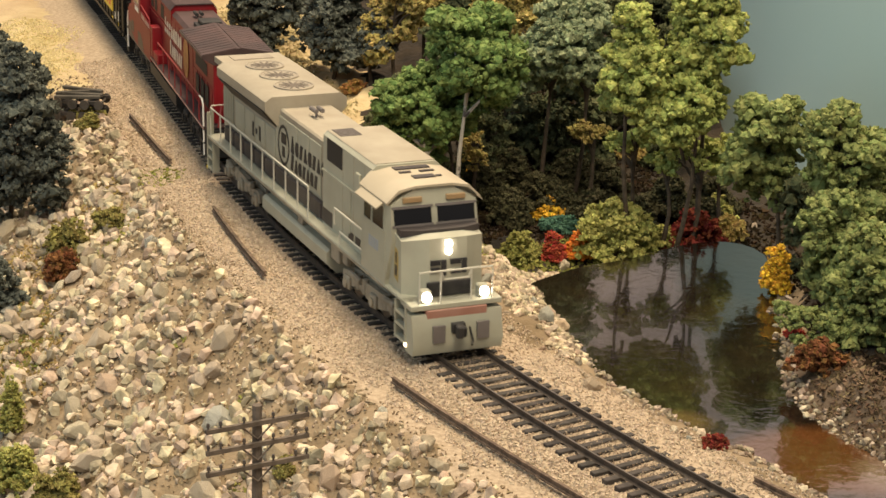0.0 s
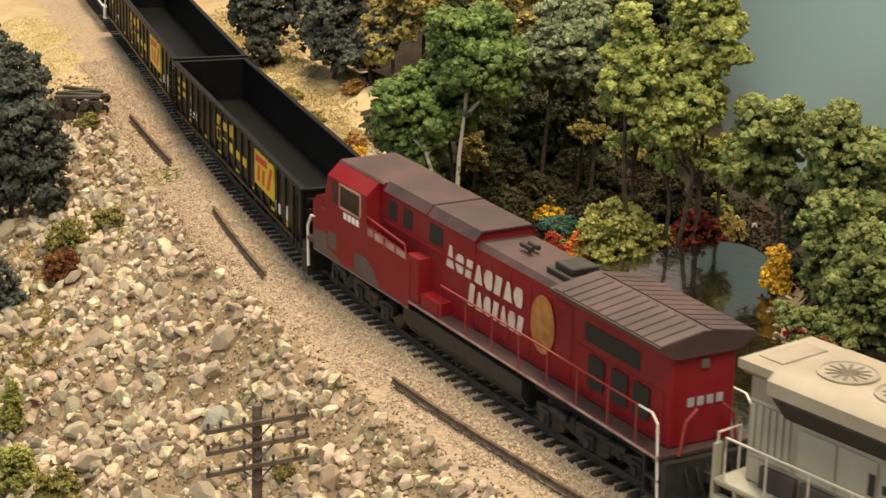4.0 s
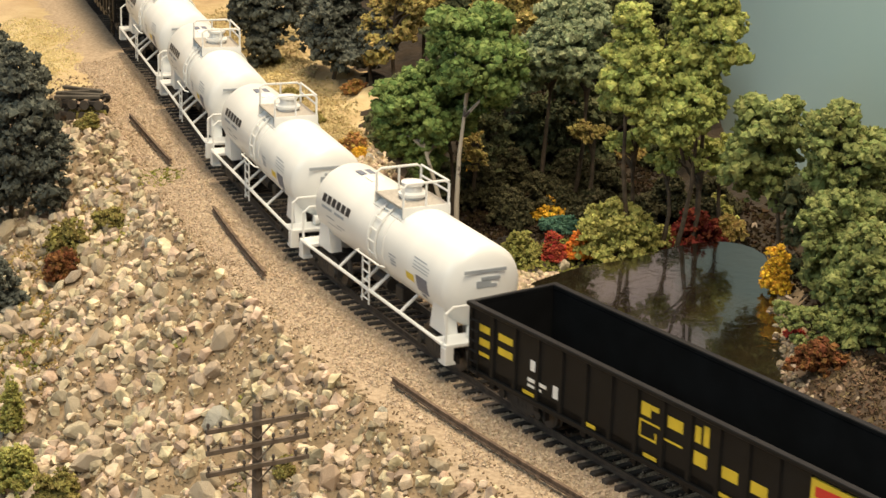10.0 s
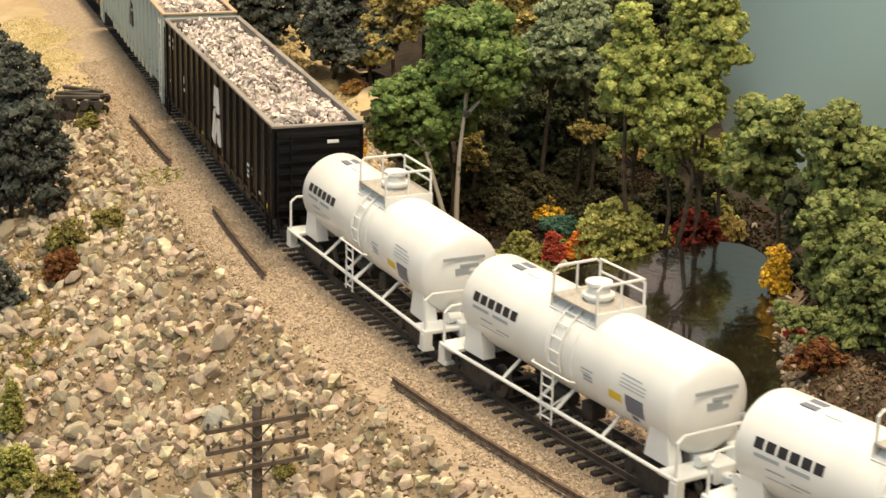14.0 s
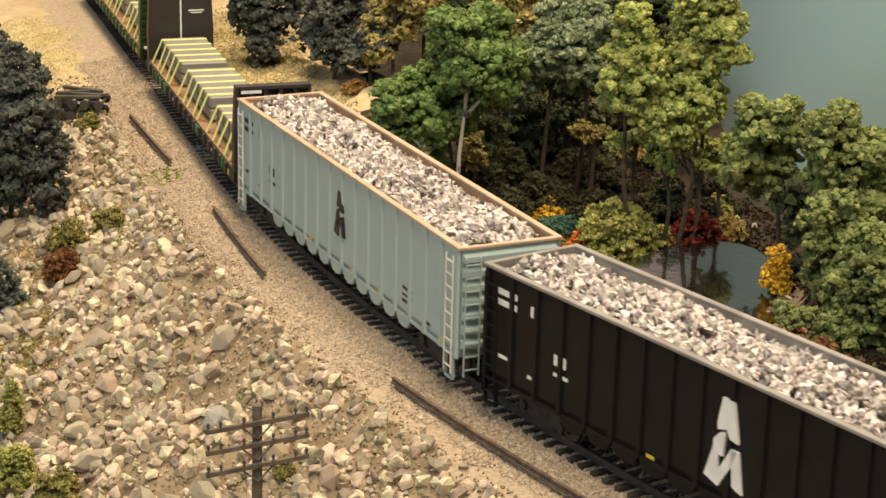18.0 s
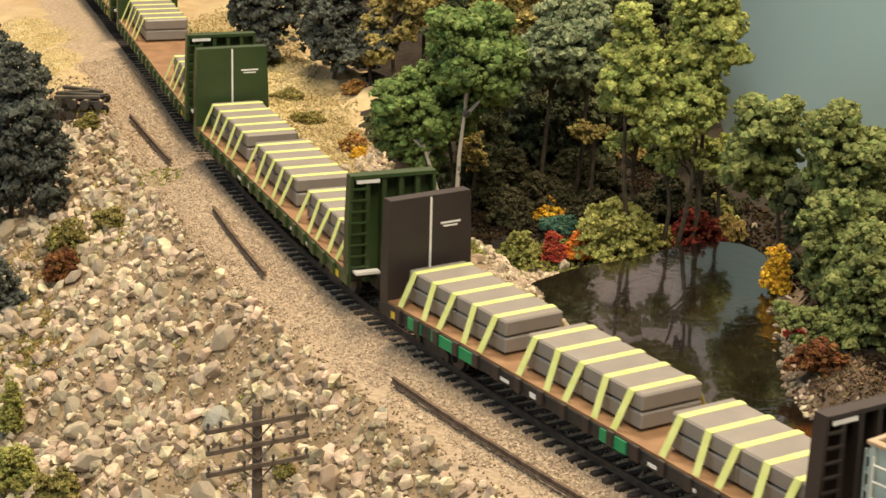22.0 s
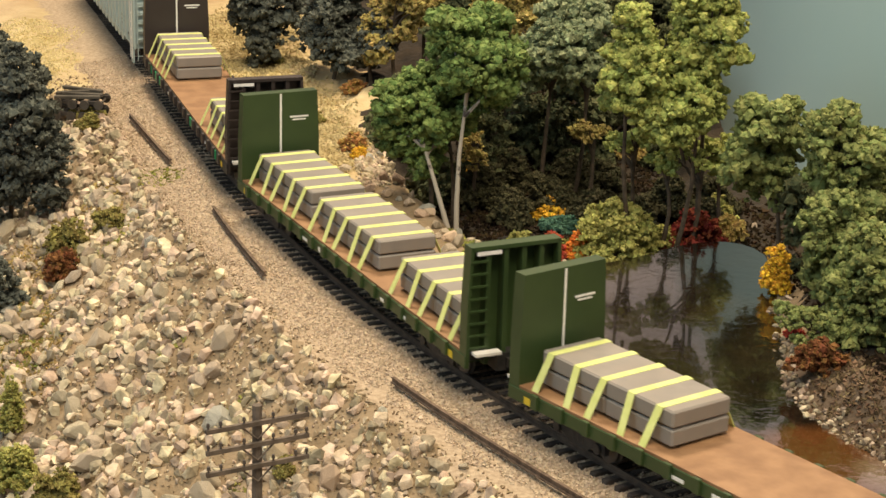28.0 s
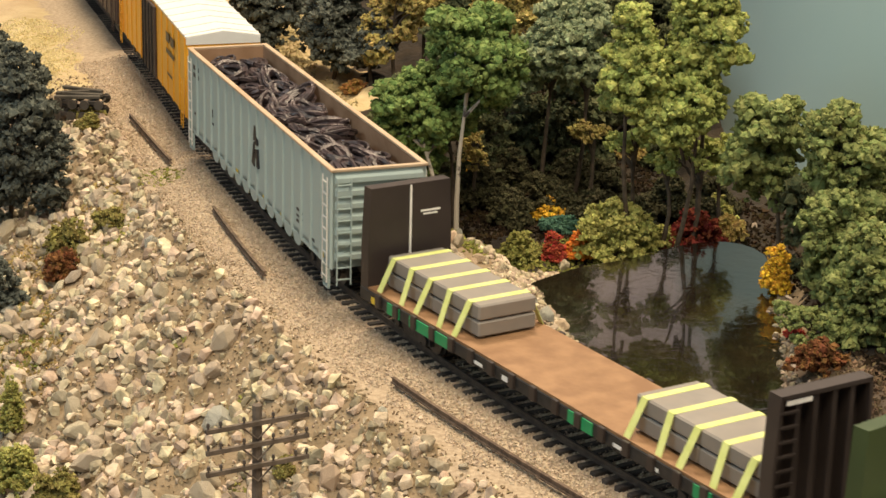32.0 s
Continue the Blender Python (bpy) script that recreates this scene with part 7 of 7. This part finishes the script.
def rubble(n):
    """Smaller rocks that fill the slope between the large ones."""
    base = [(np.array([v.co[:] for v in ROCKS_LOW[k].vertices]), np.array([list(p.vertices) for p in ROCKS_LOW[k].polygons])) for k in range(len(ROCKS_LOW))]
    xy = along(-0.52, 0.1, 0.043, 0.22, 0.9)(n * 2)
    bare = ripple(xy[:, 0], xy[:, 1], 130, 21) + 0.5 * ripple(xy[:, 0], xy[:, 1], 420, 22)
    xy = xy[np.argsort(bare + rock_rs.normal(0, 1.1, len(bare)))[:n]]
    z = ground_z(xy[:, 0], xy[:, 1])
    vs, fs, k = [], [], 0
    for i in range(n):
        v, f = base[rock_rs.randint(len(base))]
        size = 0.0010 + 0.0026 * rock_rs.uniform() ** 1.6
        m = np.array(Euler(rock_rs.uniform(-1.4, 1.4, 2).tolist() + [rock_rs.uniform(0, 6.28)]).to_matrix())
        vs.append(v @ m.T * size + np.array([xy[i, 0], xy[i, 1], z[i] + size * 0.32]))
        fs.append(f + k)
        k += len(v)
    ob = new("slope_rubble", fast_mesh("slope_rubble", np.concatenate(vs), np.concatenate(fs), M_stone))
    return tagged(ob, "loose pale rubble covering the slope", kind="stuff")


ROCKS_LOW = [rock_mesh(M_stone, 18) for k in range(16)]
rubble(9000)
scatter("slope_stones", "small pale stones between the rocks of the slope", 7000, along(-0.52, 0.1, 0.042, 0.215), (0.0006, 0.0016), M_stone, OCTA, squash=0.5)
scatter("slope_soil", "loose brown soil between the rocks", 22000, along(-0.56, 0.1, 0.038, 0.215), (0.0004, 0.0012), M_soil, TETRA)
scatter("track_ballast", "fine grey-tan stone ballast along the track", 34000, along(-0.60, 0.12, 0.0095, 0.043, 1.1, 0.036), (0.00045, 0.00085), M_ballast, TETRA)
scatter("track_ballast", "fine grey-tan stone ballast beside the track", 12000, along(-0.40, 0.12, -0.040, -0.0095, 1.0), (0.00045, 0.00085), M_ballast, TETRA)
scatter("track_ballast", "fine grey-tan stone ballast between the rails", 9000, along(-0.16, 0.12, -0.0078, 0.0078), (0.0003, 0.0005), M_ballast, TETRA, up=-0.2)
scatter("track_dust", "fine brown grit half burying the sleepers between the rails", 6500, along(-0.30, 0.12, -0.0077, 0.0077), (0.00028, 0.0005), M_grit, TETRA, up=1.9)


def shore(n):
    out = []
    edges = list(zip(POND, POND[1:] + POND[:1]))
    w = np.array([math.hypot(b[0] - a[0], b[1] - a[1]) for a, b in edges])
    ks = rock_rs.choice(len(edges), n, p=w / w.sum())
    for k in ks:
        a, b = edges[k]
        t = rock_rs.uniform()
        d = rock_rs.normal(0.0015, 0.0042)
        ex, ey = (b[1] - a[1]) / w[k], -(b[0] - a[0]) / w[k]
        out.append((a[0] + (b[0] - a[0]) * t - ex * d, a[1] + (b[1] - a[1]) * t - ey * d))
    return np.array(out)


scatter("shore_stones", "small pale stones along the water's edge", 2600, shore, (0.0006, 0.0020), M_shore, ICO1)

for k in range(46):
    s_k, lat_k = rock_rs.uniform(-0.36, -0.11), rock_rs.uniform(-0.066, -0.046)
    x, y = on_track(s_k, lat_k)
    put_rock(float(x), float(y), rock_rs.uniform(0.0016, 0.0040), bank)
for x, y, size in [(-0.036, 0.906, 0.0031), (-0.032, 0.940, 0.0024), (-0.039, 0.895, 0.0023), (-0.026, 0.934, 0.0028), (-0.035, 0.944, 0.0020), (0.051, 0.632, 0.0037), (0.063, 0.637, 0.0014), (0.048, 0.663, 0.0018), (0.025, 0.689, 0.0018), (0.036, 0.671, 0.0015), (0.075, 0.600, 0.0016), (0.079, 0.593, 0.0013), (0.105, 0.626, 0.0020), (0.131, 0.856, 0.0022), (0.140, 0.879, 0.0019), (0.051, 0.818, 0.0028), (0.040, 0.795, 0.0020), (0.033, 0.785, 0.0024), (0.060, 0.808, 0.0016), (0.079, 0.812, 0.0024), (0.088, 0.824, 0.0026), (0.091, 0.836, 0.0022), (-0.018, 0.606, 0.0022), (-0.006, 0.579, 0.0026), (0.002, 0.563, 0.0023), (-0.059, 0.663, 0.0021), (0.008, 0.566, 0.0018)]:
    put_rock(x, y, size, bank)
# ---- lineside things ----
def lying_rail(name, a, b, label):
    """A loose rail left on the ballast."""
    ax, ay = on_track(*a)
    bx, by = on_track(*b)
    n = 12
    root = tagged(new(name), label, "rail")
    pts = []
    for i in range(n + 1):
        t = i / n
        x, y = on_track(a[0] + (b[0] - a[0]) * t, a[1] + (b[1] - a[1]) * t)
        pts.append((float(x), float(y)))
    sh = Shape()
    vs = []
    for i, (x, y) in enumerate(pts):
        dx, dy = pts[min(i + 1, n)][0] - pts[max(i - 1, 0)][0], pts[min(i + 1, n)][1] - pts[max(i - 1, 0)][1]
        d = math.hypot(dx, dy)
        u = (-dy / d, dx / d)
        z = -0.0036
        for w, h in ((-0.0008, 0), (0.0008, 0), (0.0008, 0.0004), (0.0003, 0.0006), (0.0003, 0.0014), (0.0006, 0.0016), (0.0006, 0.0021), (-0.0006, 0.0021), (-0.0006, 0.0016), (-0.0003, 0.0014), (-0.0003, 0.0006), (-0.0008, 0.0004)):
            vs.append((x + u[0] * w, y + u[1] * w, z + h))
    m = 12
    fs = [(i * m + k, i * m + (k + 1) % m, (i + 1) * m + (k + 1) % m, (i + 1) * m + k) for i in range(n) for k in range(m)] + [tuple(range(m)), tuple(n * m + k for k in range(m))]
    part("rail_bar", sh.add(vs, fs), M_rust, root, scale=1.0, smooth=0)
    return root


lying_rail("loose_rail", (-0.460, 0.034), (-0.372, 0.029), "short rusty rail lying on the ballast shoulder")
lying_rail("loose_rail", (-0.296, 0.026), (-0.208, 0.030), "short rusty rail lying on the ballast shoulder")
lying_rail("loose_rail", (-0.092, 0.030), (0.06, 0.027), "long rusty rail lying beside the track")
lying_rail("loose_rail", (0.028, -0.025), (0.12, -0.027), "rusty rail lying beside the track near the pond")


M_pole = mat("weathered_grey_timber", (0.085, 0.066, 0.05), 0.9, colour2=(0.15, 0.12, 0.095), size=260, bump=0.0002)
M_insulator = mat("dark_insulator", (0.06, 0.05, 0.045), 0.4, size=200)


def telegraph_pole(x, y):
    z0 = height(x, y)
    root = tagged(new("telegraph_pole"), "weathered timber telegraph pole with three crossarms", "telegraph pole")
    root.location = (x, y, 0)
    part("pole", Shape().tube([(0, 0, z0 - 0.002), (0, 0, -0.03), (0.0002, 0, 0.0155)], [0.0019, 0.0017, 0.00145], 10), M_pole, root, scale=1.0)
    across = Vector((0.87, 0.49, 0.0)).normalized()
    for k, zc in enumerate((0.0105, 0.0037, -0.0032)):
        arm = Shape()
        a, b = -across * 0.0166, across * 0.0166
        off = Vector((0.0006, -0.0019, 0))
        side = Vector((-across.y, across.x, 0)) * 0.0006
        vs = [a + off + side + Vector((0, 0, zc - 0.0007)), a + off - side + Vector((0, 0, zc - 0.0007)), a + off - side + Vector((0, 0, zc + 0.0007)), a + off + side + Vector((0, 0, zc + 0.0007))]
        vs += [v - a + b for v in vs]
        arm.add(vs, [(0, 1, 2, 3), (4, 7, 6, 5), (0, 4, 5, 1), (1, 5, 6, 2), (2, 6, 7, 3), (3, 7, 4, 0)])
        ob = part("crossarm", arm, M_pole, root, scale=1.0, smooth=0)
        for t in (-0.96, -0.72, -0.27, 0.3, 0.74, 0.96):
            p = across * (0.0166 * t) + off + Vector((0, 0, zc + 0.0007))
            part("insulator", Shape().tube([p, p + Vector((0, 0, 0.0007)), p + Vector((0, 0, 0.0008)), p + Vector((0, 0, 0.0019))], [0.0003, 0.0003, 0.0006, 0.00045], 7), M_insulator, ob, scale=1.0)
        for t in (-1, 1):
            part("brace", Shape().tube([across * (t * 0.0052) + off + Vector((0, 0, zc - 0.0005)), off * 0.9 + Vector((0, 0, zc - 0.0052))], 0.0003, 5), M_pole, ob, scale=1.0)
    return root


telegraph_pole(-0.0541, 0.560)


def bogie_stack(x, y, turn):
    """Old wheel trucks piled two high, with timbers on top."""
    z0 = height(x, y)
    root = tagged(new("bogie_stack"), "pile of old dark wheel trucks topped with timbers", "scrap pile")
    root.matrix_basis = pose(x, y, z0, 0, 0, turn)
    root.scale = (1.12, 1.12, 1.15)
    for lv in range(2):
        for k in range(2):
            cx, cz = -0.0058 + k * 0.0118 + lv * 0.0008, 0.0005 + lv * 0.0052
            fr = Shape()
            for yy in (-0.006, 0.006):
                fr.box(cx - 0.0052, cx + 0.0052, yy - 0.0006, yy + 0.0006, cz + 0.0022, cz + 0.0040, 0.0002)
            fr.box(cx - 0.001, cx + 0.001, -0.006, 0.006, cz + 0.0024, cz + 0.0038)
            b = part("old_truck", fr, M_oldtruck, root, scale=1.0)
            for a in (-0.0032, 0.0032):
                w = Shape()
                for yy in (-0.0072, 0.0072):
                    w.cyl((cx + a, yy - 0.0005, cz + 0.0024), (cx + a, yy + 0.0005, cz + 0.0024), 0.0021, 12)
                w.cyl((cx + a, -0.0076, cz + 0.0024), (cx + a, 0.0076, cz + 0.0024), 0.0005, 6)
                part("wheelset", w, M_oldwheel, b, scale=1.0)
    for k, (a, yy, l) in enumerate(((8, -0.005, 0.02), (-3, -0.001, 0.021), (25, 0.002, 0.018), (-18, 0.005, 0.02))):
        t = Shape().box(-l / 2, l / 2, -0.0012, 0.0012, 0, 0.0014, 0.0002)
        ob = part("timber", t, M_pole_pale, root, scale=1.0)
        ob.matrix_local = pose(0, yy, 0.0102 + 0.0004 * k, 0, 0, a)
    return root


M_oldtruck = mat("dark_rusty_casting", (0.022, 0.019, 0.016), 0.8, colour2=(0.045, 0.036, 0.03), size=300)
M_oldwheel = mat("grey_rusty_wheel", (0.05, 0.043, 0.036), 0.7, 0.2, colour2=(0.08, 0.068, 0.056), size=300)
M_pole_pale = mat("bleached_timber", (0.05, 0.045, 0.036), 0.9, colour2=(0.085, 0.075, 0.06), size=300)
bogie_stack(-0.1825, 0.986, -4)


# ---- turf, leaf litter and stray stones ----
def patches(polys):
    """Random places inside rough ovals given as (x, y, rx, ry)."""
    def place(n):
        w = np.array([p[2] * p[3] for p in polys])
        ks = rock_rs.choice(len(polys), n, p=w / w.sum())
        a, r = rock_rs.uniform(0, 6.28, n), np.sqrt(rock_rs.uniform(0, 1, n)) * rock_rs.uniform(0.75, 1.05, n)
        P = np.array(polys)[ks]
        return np.column_stack([P[:, 0] + P[:, 2] * r * np.cos(a), P[:, 1] + P[:, 3] * r * np.sin(a)])
    return place


M_banksoil = mat("dark_bank_soil", (0.075, 0.05, 0.03), 0.95, colour2=(0.16, 0.115, 0.07), size=120, island=0.4, spec=0.1)
M_turf = mat("golden_turf", (0.50, 0.41, 0.19), 0.95, colour2=(0.60, 0.51, 0.28), size=60, island=0.08, spec=0.1)
M_strawturf = mat("straw_turf", (0.36, 0.29, 0.14), 0.95, colour2=(0.50, 0.42, 0.235), size=40, island=0.12, spec=0.1)
M_oliveturf = mat("olive_brown_turf", (0.23, 0.165, 0.06), 0.95, colour2=(0.36, 0.27, 0.11), size=60, island=0.25, spec=0.1)
M_greenturf = mat("mossy_turf", (0.16, 0.17, 0.04), 0.95, colour2=(0.28, 0.27, 0.08), size=60, island=0.4, spec=0.1)
# Litter brown pulled near black in place of the canopy's shade.
M_litter = mat("shade_dark_leaf_litter", (0.014, 0.010, 0.006), 0.95, colour2=(0.036, 0.024, 0.012), size=60, island=0.5, spec=0.1)
scatter("turf", "golden yellow turf beside the track", 15000, patches([(-0.246, 1.08, 0.045, 0.085), (-0.265, 1.17, 0.05, 0.05)]), (0.0004, 0.0009), M_turf, TETRA)
scatter("turf", "golden straw turf between track and trees", 20000, patches([(-0.105, 1.08, 0.034, 0.10), (-0.075, 0.99, 0.03, 0.09), (-0.055, 0.93, 0.022, 0.05), (-0.12, 1.2, 0.04, 0.08)]), (0.0006, 0.0015), M_strawturf, TETRA)
scatter("turf", "golden yellow turf between track and trees", 2600, patches([(-0.105, 1.09, 0.02, 0.06), (-0.085, 1.02, 0.012, 0.04)]), (0.0008, 0.0018), M_turf, TETRA)
scatter("moss", "mossy green tufts among the rocks", 2600, patches([(-0.150, 0.83, 0.02, 0.02), (-0.13, 0.88, 0.014, 0.014), (-0.06, 0.60, 0.008, 0.006), (-0.10, 0.70, 0.008, 0.008), (-0.19, 0.76, 0.04, 0.05), (-0.07, 0.65, 0.005, 0.005)]), (0.0006, 0.0014), M_greenturf, TETRA)
scatter("leaf_litter", "brown leaf litter darkened for the shade under the trees", 16000, patches([(0.05, 0.93, 0.062, 0.10), (0.010, 0.88, 0.022, 0.04), (0.10, 0.88, 0.06, 0.05), (0.04, 1.05, 0.065, 0.08), (0.165, 0.75, 0.03, 0.12)]), (0.0008, 0.0020), M_litter, TETRA)
scatter("moss", "mossy green tufts on the pond bank", 2600, patches([(0.06, 0.825, 0.05, 0.022), (0.02, 0.80, 0.02, 0.03)]), (0.0006, 0.0016), M_greenturf, TETRA)
scatter("shore_stones", "pale stones on the bank by the pond", 2200, patches([(0.03, 0.75, 0.014, 0.05), (0.045, 0.785, 0.03, 0.014), (0.045, 0.70, 0.010, 0.035), (-0.030, 0.905, 0.012, 0.040)]), (0.0008, 0.0024), M_stone, ICO1)

scatter("bank_soil", "loose dark soil on the pond's sandy bank", 5200, patches([(0.150, 0.625, 0.034, 0.045), (0.160, 0.57, 0.03, 0.04)]), (0.0005, 0.0014), M_banksoil, TETRA)
scatter("turf", "olive-brown turf below the rocks", 5000, patches([(-0.178, 0.80, 0.022, 0.06), (-0.165, 0.74, 0.02, 0.04), (-0.16, 0.86, 0.02, 0.04)]), (0.0006, 0.0013), M_oliveturf, TETRA)
# ---- the train's run ----
def run(t):
    """How far the train has come at t seconds, in metres."""
    return 0.09733 * (t - 10) - 0.00003525 * (t - 10) ** 2


def car_pose(s, base):
    ax, ay = on_track(s + base / 2)
    bx, by = on_track(s - base / 2)
    return pose(float(ax + bx) / 2, float(ay + by) / 2, 0, 0, 0, math.degrees(math.atan2(ay - by, ax - bx)))


def motions():
    for key, (root, centre, base) in CARS.items():
        rows = []
        for i in range(33):
            s = centre + run(i)
            rows.append((float(i), car_pose(s, base)))
        walk(root, rows)
        for truck in [o for o in root.children if o.name.startswith("truck")]:
            off = truck.location.x
            turns = []
            for i in range(33):
                s = centre + run(i)
                body = math.atan2(*[float(p - q) for p, q in zip(on_track(s + base / 2), on_track(s - base / 2))][::-1])
                turns.append((float(i), pose(off, 0, 0, 0, 0, math.degrees(heading(s + off) - body))))
            walk(truck, turns)
    for load, key, gx, z in LOADS:
        root, centre, base = CARS[key]
        walk(load, [(float(i), car_pose(centre + run(i), base) @ pose(gx * HO, 0, z * HO)) for i in range(33)])


motions()
